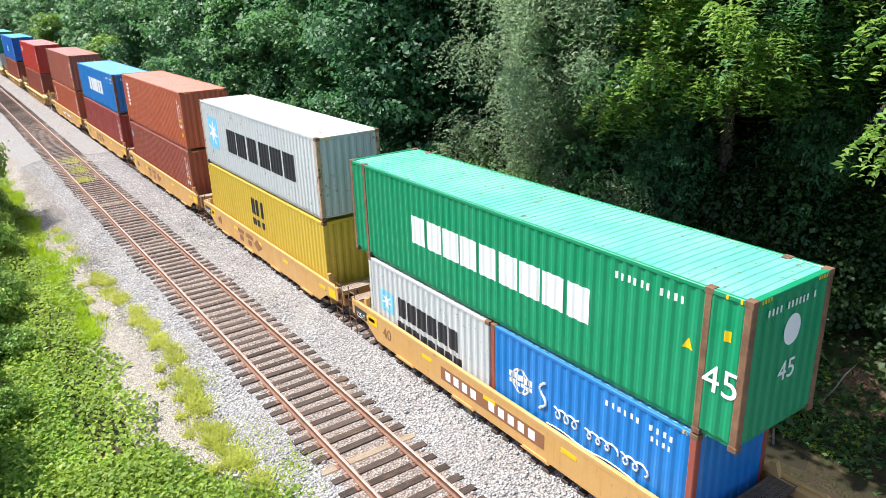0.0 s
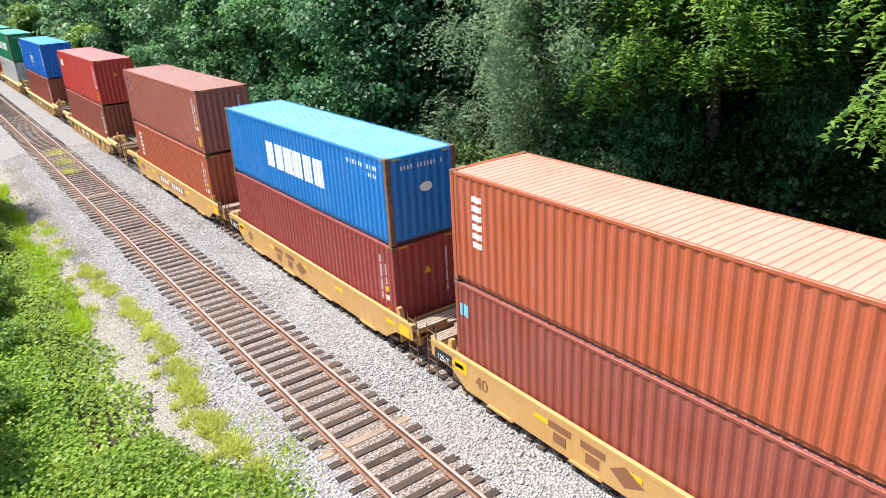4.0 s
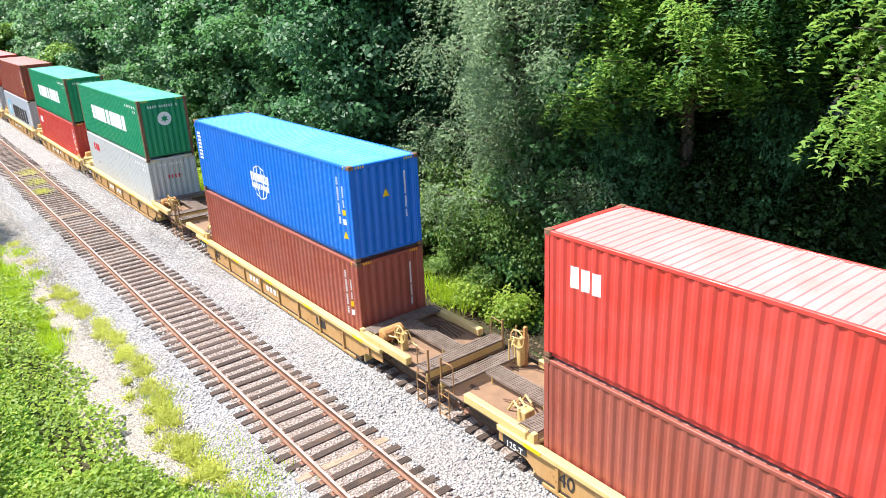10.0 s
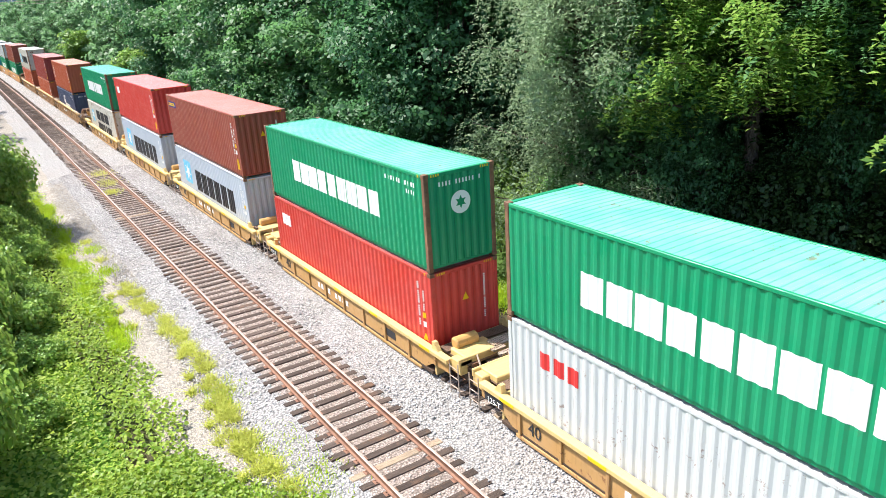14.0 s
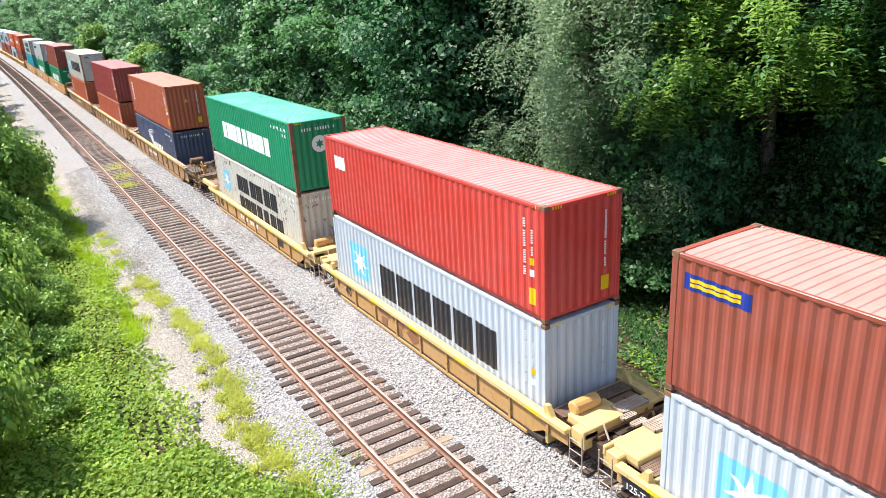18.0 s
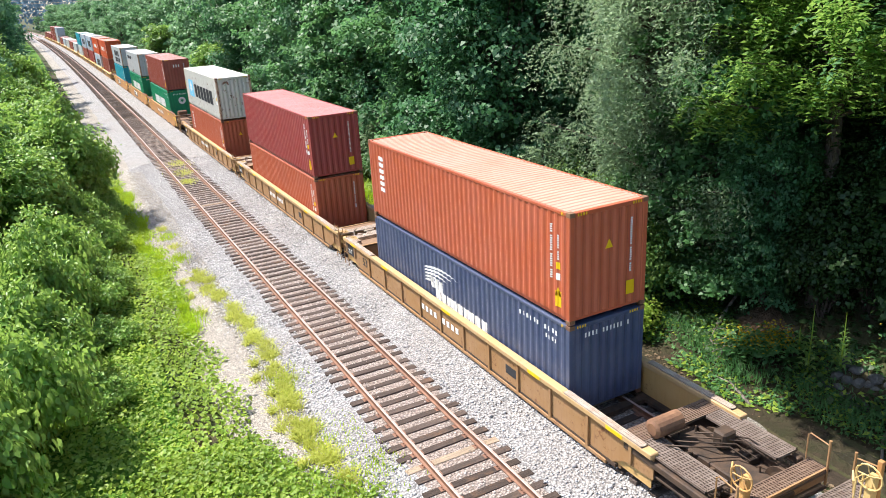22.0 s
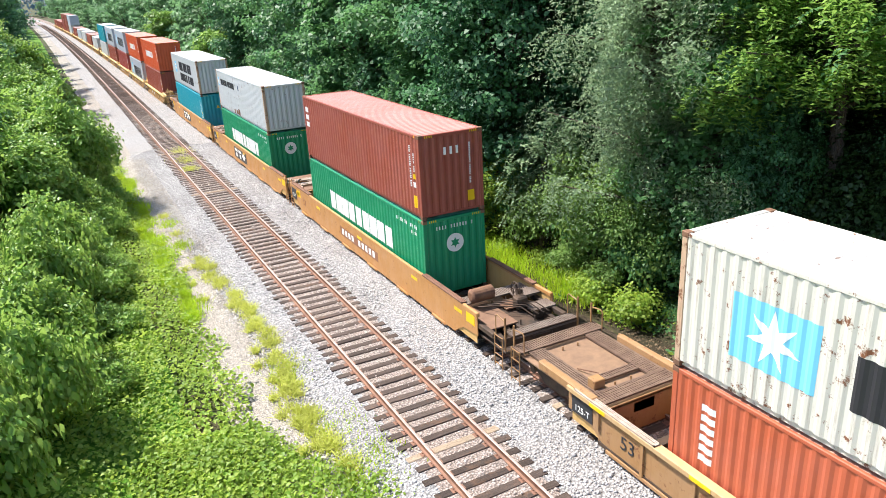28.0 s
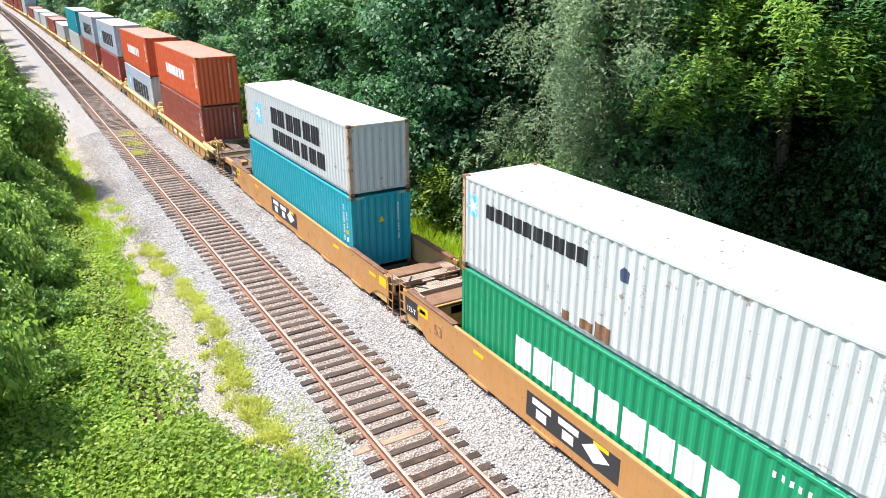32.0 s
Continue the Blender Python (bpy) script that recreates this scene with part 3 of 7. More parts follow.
def roof_mesh(length):
    """A roof of shallow pressed ribs that run across."""
    n = int(length / 0.21)
    v, f = [], []
    w = WIDE / 2 - 0.07
    for i in range(n + 1):
        y = -length / 2 + length * i / n
        for dy, z in ((-0.05, 0.0), (-0.025, 0.018), (0.025, 0.018), (0.05, 0.0)):
            if 0 < i < n:
                v += [(-w, y + dy, z), (0, y + dy, z + 0.012), (w, y + dy, z)]
        if i in (0, n):
            v += [(-w, y, 0), (0, y, 0.012), (w, y, 0)]
    for i in range(len(v) // 3 - 1):
        for j in (0, 1):
            a = 3 * i + j
            f.append((a, a + 1, a + 4, a + 3))
    return mesh("roof", v, f, WHITE)


def casting_mesh():
    s = box(soup(), -0.081, 0.081, -0.089, 0.089, -0.059, 0.059, 0.008)
    box(s, -0.0835, -0.07, -0.04, 0.04, -0.025, 0.025)
    box(s, 0.07, 0.0835, -0.04, 0.04, -0.025, 0.025)
    return done("corner_casting", s, CASTING)


def conform(s, y0, y1, z0, z1, slant=0.0, off=0.004):
    """A painted bar that follows the pressed wall of the near side (x = -WIDE/2)."""
    v, f = s
    ys = breaks(y0, y1)
    n = len(v)
    for y in ys:
        x = -WIDE / 2 + 0.012 + wave(y) - off
        v += [(x, y, z0), (x, y, z1)]
    for i in range(len(ys) - 1):
        a = n + 2 * i
        f.append((a + 1, a + 3, a + 2, a))
    return s


def word(name, th, count, y0, y1, z0, z1, material, label):
    """A name too branded to spell: a plain block for each of its letters. The first letter stands at the far end, y1."""
    step = (y1 - y0) / count
    for i in range(count):
        a = y1 - (i + 1) * step
        block = conform(soup(), a + 0.06 * step, a + 0.93 * step, z0, z1)
        part("letter_block", done("letter_block", block, material), th, label=label if i == 0 else "")


def bars_up(th, y, z0, z1, wide, count, material=None):
    """A code written down a wall: a column of small plain bars."""
    s = soup()
    h = (z1 - z0) / count
    for i in range(count):
        if i in (4, 11, 19) and count > 8:
            continue
        conform(s, y - wide / 2, y + wide / 2, z0 + i * h + 0.2 * h, z0 + i * h + 0.85 * h)
    return tagged(part("code_marking", done("code_marking", s, material or MARK_WHITE), th), kind="stuff")


def bars_along(th, y0, y1, z, tall, count, material=None):
    s = soup()
    w = (y1 - y0) / count
    for i in range(count):
        if i in (4, 11):
            continue
        conform(s, y0 + i * w + 0.25 * w, y0 + i * w + 0.65 * w, z - tall / 2, z + tall / 2)
    return tagged(part("code_marking", done("code_marking", s, material or MARK_WHITE), th), kind="stuff")


def end_bars(th, front, x0, x1, z0, z1, count, upright, material=None):
    """The same on the end wall, whose flats lie in the plane y = front."""
    s = soup()
    for i in range(count):
        if i in (4, 11):
            continue
        if upright:
            h = (z1 - z0) / count
            box(s, x0, x1, front - 0.006, front - 0.001, z0 + i * h + 0.2 * h, z0 + i * h + 0.85 * h)
        else:
            w = (x1 - x0) / count
            box(s, x0 + i * w + 0.25 * w, x0 + i * w + 0.65 * w, front - 0.006, front - 0.001, z0, z1)
    return tagged(part("code_marking", done("code_marking", s, material or MARK_WHITE), th), kind="stuff")


def flat_shape(name, th, points, plane, at, material, label=""):
    """A thin plate of an outline: plane 'x' lies on the near side wall, 'y' on the end wall."""
    s = prism(soup(), points, plane, at - 0.005, at)
    return part(name, done(name, s, material), th, label=label)


def pressed_shape(name, th, outline, material, label="", off=0.004):
    """A painted mark of any outline (y, z) that follows the pressed near side wall."""
    bm = bmesh.new()
    bm.faces.new([bm.verts.new((0, y, z)) for y, z in outline])
    ys = [y for y, _ in outline]
    for y in breaks(min(ys), max(ys))[1:-1]:
        bmesh.ops.bisect_plane(bm, geom=bm.verts[:] + bm.edges[:] + bm.faces[:], plane_co=(0, y, 0), plane_no=(0, 1, 0))
    for v in bm.verts:
        v.co.x = -WIDE / 2 + 0.012 + wave(v.co.y) - off
    bmesh.ops.triangulate(bm, faces=bm.faces[:])
    me = bpy.data.meshes.new(name)
    bm.to_mesh(me)
    bm.free()
    me.materials.append(material)
    return part(name, me, th, label=label)


def disc(cy, cz, r, n=28):
    return [(cy + r * math.cos(2 * math.pi * i / n), cz + r * math.sin(2 * math.pi * i / n)) for i in range(n)]


def star(cy, cz, r, r2, n=7):
    return [(cy + (r if i % 2 == 0 else r2) * math.sin(math.pi * i / n), cz + (r if i % 2 == 0 else r2) * math.cos(math.pi * i / n)) for i in range(2 * n)]


def letters(text, size, material):
    """Plain upright writing as a mesh in the plane of x and y, from its middle."""
    key = ("text", text, size, material.name)

    def make():
        c = bpy.data.curves.new("writing", "FONT")
        c.body, c.size, c.extrude, c.align_x, c.align_y = text, size, 0.003, "CENTER", "CENTER"
        ob = bpy.data.objects.new("writing", c)
        scene.collection.objects.link(ob)
        me = bpy.data.meshes.new_from_object(ob.evaluated_get(bpy.context.evaluated_depsgraph_get()))
        bpy.data.objects.remove(ob)
        me.materials.clear()
        me.materials.append(material)
        me.name = "writing"
        return me

    return shared(key, make)


SIDE_TURN = Matrix(((0, 0, -1, 0), (-1, 0, 0, 0), (0, 1, 0, 0), (0, 0, 0, 1)))
END_TURN = Matrix(((1, 0, 0, 0), (0, 0, -1, 0), (0, 1, 0, 0), (0, 0, 0, 1)))


def side_text(th, text, size, y, z, x, material):
    return part("writing", letters(text, size, material), th, Matrix.Translation((x, y, z)) @ SIDE_TURN)


def end_text(th, text, size, x, z, y, material):
    return part("writing", letters(text, size, material), th, Matrix.Translation((x, y, z)) @ END_TURN)


HC, STD = 2.896, 2.591


def container(label, length, height, skin, roof=None, posts=None, marks=(), stripes=True):
    """A steel box container; its middle stands over the origin and its front end looks to -y."""
    th = thing("shipping_container", label, "container", "containers on the train")
    roof, posts = roof or skin, posts or skin
    L, Wd, H = length, WIDE, height
    inner = L - 0.3
    wall = shared(("side", L, H), lambda: pressed(inner, 0.15, H - 0.09, "side_wall"))
    end = shared(("end", H), lambda: pressed(Wd - 0.28, 0.16, H - 0.11, "end_wall"))
    part("side_wall", wall, th, Matrix.Translation((-Wd / 2 + 0.012, 0, 0)), material=skin)
    part("side_wall", wall, th, Matrix.Translation((Wd / 2 - 0.012, 0, 0)) @ pose(0, 0, 0, 0, 0, 180), material=skin)
    part("end_wall", end, th, Matrix.Translation((0, -L / 2 + 0.03, 0)) @ pose(0, 0, 0, 0, 0, 90), material=skin)
    part("end_wall", end, th, Matrix.Translation((0, L / 2 - 0.03, 0)) @ pose(0, 0, 0, 0, 0, -90), material=skin)
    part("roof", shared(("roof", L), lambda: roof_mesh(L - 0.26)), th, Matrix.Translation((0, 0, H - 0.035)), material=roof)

    def rails_mesh(z0, z1, w):
        return done("side_rail", box(soup(), 0, w, -L / 2 + 0.17, L / 2 - 0.17, z0, z1, 0.01), WHITE)

    low = shared(("low", L), lambda: rails_mesh(0.02, 0.16, 0.06))
    high = shared(("high", L, H), lambda: rails_mesh(H - 0.1, H - 0.012, 0.08))
    for me, nm in ((low, "bottom_rail"), (high, "top_rail")):
        inset = 0.004 if nm == "top_rail" else 0.075
        part(nm, me, th, Matrix.Translation((-Wd / 2 + inset, 0, 0)), material=skin)
        part(nm, me, th, Matrix.Translation((Wd / 2 - inset, 0, 0)) @ pose(0, 0, 0, 0, 0, 180), material=skin)
    sill = shared("sill", lambda: done("end_sill", box(soup(), -Wd / 2 + 0.16, Wd / 2 - 0.16, 0.045, 0.12, 0.075, 0.17, 0.01), WHITE))
    head = shared(("head", H), lambda: done("end_header", box(soup(), -Wd / 2 + 0.16, Wd / 2 - 0.16, 0, 0.14, H - 0.12, H - 0.012, 0.01), WHITE))
    for me, nm in ((sill, "end_sill"), (head, "end_header")):
        part(nm, me, th, Matrix.Translation((0, -L / 2 + 0.006, 0)), material=skin)
        part(nm, me, th, Matrix.Translation((0, L / 2 - 0.006, 0)) @ pose(0, 0, 0, 0, 0, 180), material=skin)
    post = shared(("post", H), lambda: done("corner_post", box(soup(), -0.075, 0.075, -0.08, 0.08, 0.1, H - 0.1, 0.02), WHITE))
    cast = shared("cast", casting_mesh)
    # a 45 ft box carries its corner fittings on posts set in from its ends
    ends = (L / 2, 6.096) if L > 13 else (L / 2,)
    for at in ends:
        for sx in (-1, 1):
            for sy in (-1, 1):
                x = sx * (Wd / 2 - 0.081)
                part("corner_post", post, th, Matrix.Translation((sx * (Wd / 2 - 0.079), sy * (at - 0.086), 0)), material=posts)
                for z in (0.059, H - 0.059):
                    part("corner_casting", cast, th, Matrix.Translation((x, sy * (at - 0.089), z)))
    if stripes:
        s = soup()
        for i in range(4):
            conform(s, -L / 2 + 0.2 + i * 0.09, -L / 2 + 0.245 + i * 0.09, H - 0.1, H - 0.015, off=0.014)
        tagged(part("warning_stripes", done("warning_stripes", s, MARK_YELLOW), th), kind="stuff")
        s = soup()
        for side in (-1, 1):
            for i in range(4):
                x = side * (Wd / 2 - 0.25 - i * 0.08)
                box(s, x - 0.02, x + 0.02, -L / 2 + 0.001, -L / 2 + 0.006, H - 0.1, H - 0.03)
        tagged(part("warning_stripes", done("warning_stripes", s, MARK_YELLOW), th), kind="stuff")
    for mark in marks:
        mark(th, L, H)
    return th


# what is painted on them
def codes(th, L, H):
    y = -L / 2
    bars_up(th, y + 0.78, H * 0.36, H * 0.86, 0.065, 24)
    bars_up(th, y + 0.5, H * 0.55, H * 0.8, 0.05, 12)
    for z, mat in ((0.5, MARK_YELLOW), (0.4, MARK_WHITE)):
        s = conform(soup(), y + 0.43, y + 0.57, H * z - 0.09, H * z + 0.09)
        part("placard", done("placard", s, mat), th)
    end_bars(th, y + 0.03, 0.67, 0.73, H * 0.35, H * 0.85, 24, True)


def tall_label(th, L, H):
    s = conform(soup(), -L / 2 + 0.38, -L / 2 + 0.6, 0.35, 0.78)
    part("placard", done("placard", s, MARK_YELLOW), th)
    s = box(soup(), 0.58, 0.84, -L / 2 + 0.024, -L / 2 + 0.029, 0.4, 0.78)
    part("placard", done("placard", s, MARK_YELLOW), th)


def triangle(th, L, H):
    flat_shape("warning_triangle", th, [(-0.12, H * 0.62), (0.12, H * 0.62), (0, H * 0.62 + 0.24)], "y", -L / 2 + 0.029, MARK_YELLOW)
    pressed_shape("warning_triangle", th, [(-L / 2 + 0.38, H * 0.22), (-L / 2 + 0.62, H * 0.22), (-L / 2 + 0.5, H * 0.22 + 0.24)], MARK_YELLOW)


def end_code_row(th, L, H):
    end_bars(th, -L / 2 + 0.03, -0.75, 0.75, H - 0.42, H - 0.29, 13, False)


def side_code_row(th, L, H):
    bars_along(th, -L / 2 + 0.5, -L / 2 + 2.3, H - 0.38, 0.13, 11)
    bars_along(th, -L / 2 + 0.55, -L / 2 + 1.1, H - 0.62, 0.12, 4)


def round_sign(th, L, H):
    flat_shape("round_emblem", th, disc(0.0, H * 0.66, 0.34), "y", -L / 2 + 0.03, MARK_WHITE, "white round emblem")
    flat_shape("emblem_centre", th, star(0.0, H * 0.66, 0.2, 0.1, 6), "y", -L / 2 + 0.024, GREEN)


def banner(count, a, b, z0, z1, material, label):
    """A big name along the side between the shares a and b of its length, counted from the front."""
    def put(th, L, H):
        word("name_banner", th, count, -L / 2 + a * L, -L / 2 + b * L, z0 * H, z1 * H, material, label)
    return put


def star_square(a, b, z0, z1):
    def put(th, L, H):
        y0, y1 = -L / 2 + a * L, -L / 2 + b * L
        s = conform(soup(), y0, y1, z0 * H, z1 * H)
        part("blue_square", done("blue_square", s, MARK_BLUE), th, label="light blue square emblem")
        pressed_shape("white_star", th, star((y0 + y1) / 2, (z0 + z1) / 2 * H, (z1 - z0) * H * 0.45, (z1 - z0) * H * 0.17), MARK_WHITE, "white seven-pointed star", 0.008)
    return put


def corner_name(a, b, z0, z1, material=None):
    """A small name near the rear of the side."""
    def put(th, L, H):
        s = soup()
        y0, y1 = -L / 2 + a * L, -L / 2 + b * L
        w = (y1 - y0) / 3
        for i in range(3):
            s = conform(soup(), y0 + i * w + 0.1 * w, y0 + i * w + 0.8 * w, z0 * H, z1 * H)
            part("letter_block", done("letter_block", s, material or MARK_WHITE), th)
    return put


def upright_name(a, z0, z1, count=6):
    def put(th, L, H):
        bars_up(th, -L / 2 + a * L, z0 * H, z1 * H, 0.34, count)
    return put


def ring_emblem(a, z, r):
    """Rings of a globe emblem, with two rows of plain blocks for the name across it."""
    def put(th, L, H):
        y = -L / 2 + a * L
        for rr in (1.0, 0.5):
            out = [(y + r * rr * math.cos(2 * math.pi * k / 32), z * H + r * math.sin(2 * math.pi * k / 32)) for k in range(33)]
            back_to = [(y + (r * rr - 0.05) * math.cos(2 * math.pi * k / 32), z * H + (r - 0.05) * math.sin(2 * math.pi * k / 32)) for k in range(33)]
            for half in (slice(0, 17), slice(16, 33)):
                pressed_shape("globe_ring", th, out[half] + back_to[half][::-1], MARK_WHITE, "white globe ring" if rr == 1.0 else "")
        word("name_banner", th, 5, y - r * 1.25, y + r * 1.25, z * H + 0.02 * r, z * H + 0.5 * r, MARK_WHITE, "white lettering bars")
        word("name_banner", th, 8, y - r * 1.2, y + r * 1.2, z * H - 0.42 * r, z * H - 0.1 * r, MARK_WHITE, "white lettering bars")
    return put


def script(th, L, H):
    """A flowing white script as plain looped strokes."""
    x = -WIDE / 2 + 0.012
    top = -L / 2 + 0.7 * L
    pts = [(x, top - 0.3 * math.sin(2.8 * i / 13) * math.cos(i * 0.25) - 0.02 * i, H * 0.42 + 0.055 * i) for i in range(14)]
    part("script_stroke", done("script_stroke", tube(soup(), pts, 0.034, 5), MARK_WHITE), th)
    for a, n, r in ((0.62, 3.0, 0.13), (0.46, 3.4, 0.11), (0.29, 2.5, 0.12)):
        pts = [(x, -L / 2 + a * L - 0.26 * (q * n) - r * math.sin(6.28 * q * n), H * (0.455 + 0.09 * (a - 0.4)) + r * 0.95 * math.cos(6.28 * q * n)) for q in (i / 40 for i in range(41))]
        part("script_stroke", done("script_stroke", tube(soup(), pts, 0.024, 4), MARK_WHITE), th)
    pts = [(x, -L / 2 + L * (0.66 - 0.0125 * i), H * (0.31 + 0.012 * math.sin(i * 0.3))) for i in range(36)]
    part("script_stroke", done("script_stroke", tube(soup(), pts, 0.018, 4), MARK_WHITE), th)


def flag(a, b, z0, z1):
    """A small blue emblem with yellow bars."""
    def put(th, L, H):
        y0, y1 = -L / 2 + a * L, -L / 2 + b * L
        part("emblem_plate", done("emblem_plate", conform(soup(), y0, y1, z0 * H, z1 * H), MARK_DEEP), th, label="small blue emblem")
        for k in (0.35, 0.65):
            zz = (z0 + (z1 - z0) * k) * H
            part("emblem_bar", done("emblem_bar", conform(soup(), y0 + 0.15 * (y1 - y0), y1 - 0.1 * (y1 - y0), zz - 0.035, zz + 0.035, off=0.008), MARK_YELLOW), th)
    return put


def wing(th, L, H):
    """A white wing: feathers of falling length, fanned from one root."""
    root = -L / 2 + 0.66 * L
    for k in range(5):
        long = 2.3 - 0.34 * k
        lo = [(root - long * t, H * (0.66 - 0.045 * k) + 0.2 * math.sin(t * 2.2) * (1 - 0.15 * k)) for t in (i / 8 for i in range(9))]
        hi = [(y, z + 0.085 * math.sin(math.pi * min(1, 0.25 + 0.75 * i / 8))) for i, (y, z) in enumerate(lo)]
        pressed_shape("feather_mark", th, lo + hi[::-1], MARK_WHITE)


def forty_five(th, L, H):
    pressed_shape("warning_triangle", th, [(-L / 2 + 1.06, H * 0.55), (-L / 2 + 1.3, H * 0.55), (-L / 2 + 1.18, H * 0.55 + 0.22)], MARK_YELLOW)
    part("placard", done("placard", conform(soup(), -L / 2 + 0.36, -L / 2 + 0.48, H * 0.7, H * 0.77), MARK_YELLOW), th)
    side_text(th, "45", 0.75, -L / 2 + 0.45, H * 0.42, -WIDE / 2 - 0.0, MARK_WHITE)
    flat_shape("oval_emblem", th, [(0.1 + 0.25 * math.cos(i * 0.3), H * 0.7 + 0.3 * math.sin(i * 0.3)) for i in range(21)], "y", -L / 2 + 0.03, MARK_WHITE)
    end_text(th, "45", 0.55, 0.1, H * 0.42, -L / 2 + 0.024, MARK_WHITE)


def end_name(z, wide, tall, count, material):
    def put(th, L, H):
        end_bars(th, -L / 2 + 0.03, -wide / 2, wide / 2, z * H, z * H + tall, count, False, material)
    return put


def patches(th, L, H):
    """Old repairs and rust along the foot of the wall."""
    s = soup()
    for a, b, z0, z1 in ((0.52, 0.56, 0.05, 0.2), (0.565, 0.6, 0.06, 0.16), (0.63, 0.65, 0.05, 0.15)):
        conform(s, -L / 2 + a * L, -L / 2 + b * L, z0 * H + 0.02, z1 * H)
    part("rust_patch", done("rust_patch", s, CASTING), th, label="rusted patch at the foot of the wall")
    pressed_shape("dent_patch", th, [(-L / 2 + 0.5 * L + dy, 0.72 * H + dz) for dy, dz in ((-0.12, -0.16), (0.1, -0.14), (0.14, 0.06), (0.0, 0.18), (-0.14, 0.08))], NAVY)


# ---- well cars ----
def grating(s, x0, x1, y0, y1, z, step=0.075):
    """An open walkway: edge angles and crossed bars."""
    for a, b, c, d in ((x0, x1, y0, y0 + 0.03), (x0, x1, y1 - 0.03, y1), (x0, x0 + 0.03, y0, y1), (x1 - 0.03, x1, y0, y1)):
        box(s, a, b, c, d, z - 0.05, z + 0.004)
    x = x0 + step
    while x < x1 - 0.02:
        box(s, x - 0.018, x + 0.018, y0, y1, z - 0.03, z)
        x += step
    y = y0 + step
    while y < y1 - 0.02:
        box(s, x0, x1, y - 0.016, y + 0.016, z - 0.02, z - 0.004)
        y += step * 1.4
    return s


def wheelset_mesh():
    s = soup()
    n = 20
    for side in (-1, 1):
        rings = [(0.66, 0.12), (0.69, 0.26), (0.68, 0.38), (0.71, 0.385), (0.72, 0.365), (0.8, 0.355), (0.8, 0.31), (0.76, 0.26), (0.77, 0.14), (0.8, 0.09)]
        base = len(s[0])
        for x, r in rings:
            s[0].extend((side * x, r * math.cos(2 * math.pi * k / n), r * math.sin(2 * math.pi * k / n)) for k in range(n))
        for i in range(len(rings) - 1):
            for k in range(n):
                q = (base + i * n + k, base + i * n + (k + 1) % n, base + (i + 1) * n + (k + 1) % n, base + (i + 1) * n + k)
                s[1].append(q if side < 0 else q[::-1])
    tube(s, [(-1.0, 0, 0), (1.0, 0, 0)], 0.085, 10)
    return done("wheelset", s, GRIME)


def truck_frame_mesh():
    s = soup()
    for x in (-1.02, 1.02):
        outline = [(-1.15, 0.45), (-0.95, 0.54), (-0.4, 0.6), (0.4, 0.6), (0.95, 0.54), (1.15, 0.45), (1.1, 0.32), (0.7, 0.32), (0.4, 0.14), (-0.4, 0.14), (-0.7, 0.32), (-1.1, 0.32)]
        prism(s, outline, "x", x - 0.07, x + 0.07)
        for y in (-0.16, 0, 0.16):
            tube(s, [(x, y, 0.18), (x, y, 0.54)], 0.06, 8)
        for y in (-0.889, 0.889):
            tube(s, [(x - 0.13, y, 0.36), (x + 0.13, y, 0.36)], 0.11, 10)
    box(s, -0.95, 0.95, -0.2, 0.2, 0.34, 0.58, 0.03)
    return done("truck_frame", s, GRIME)


TRUCKS = []


def truck(car, y):
    """A four-wheel truck: a cast frame and two turning wheelsets."""
    tr = part("truck", shared("truck", truck_frame_mesh), car, pose(0, y, -0.0))
    ws = shared("wheels", wheelset_mesh)
    pair = [part("wheelset", ws, tr, pose(0, dy, 0.36)) for dy in (-0.889, 0.889)]
    TRUCKS.append(pair)
    return tr


def ladder(s, x, y, z0, z1, across="y", wide=0.42):
    for d in (0, wide):
        p = (x, y + d) if across == "y" else (x + d, y)
        tube(s, [(*p, z0), (*p, z1)], 0.018, 5)
    z = z0 + 0.12
    while z < z1:
        q = (x, y + wide) if across == "y" else (x + wide, y)
        tube(s, [(x, y, z), (*q, z)], 0.014, 5)
        z += 0.3
    return s


def brake_stand(s, x, y, z, tall=0.75):
    """A hand brake: its wheel on a stand, with pipes."""
    box(s, x - 0.1, x + 0.1, y - 0.08, y + 0.08, z, z + tall, 0.02)
    n = 14
    ring = [(x - 0.13, y + 0.26 * math.cos(2 * math.pi * k / n), z + tall + 0.26 * math.sin(2 * math.pi * k / n)) for k in range(n + 1)]
    tube(s, ring, 0.02, 5)
    for k in range(0, n, 3):
        tube(s, [(x - 0.1, y, z + tall), ring[k]], 0.014, 4)
    tube(s, [(x, y + 0.3, z), (x, y + 0.35, z + 0.5), (x + 0.2, y + 0.5, z + 0.55), (x + 0.4, y + 0.5, z)], 0.022, 5)
    return s


STYLES = {
    # side plate top and foot, half width, paint of the plate, of the top chord, ribs
    "flat": (1.03, 0.1, 1.37, CAR_YELLOW, CAR_YELLOW, False),
    "rib": (0.74, -0.14, 1.45, RIB_YELLOW, CHORD, True),
    "rib53": (0.98, -0.12, 1.47, CAR_BROWN, LONG_CHORD, True),
    "flat53": (1.12, -0.06, 1.41, CAR_TAN, CAR_TAN, False),
}


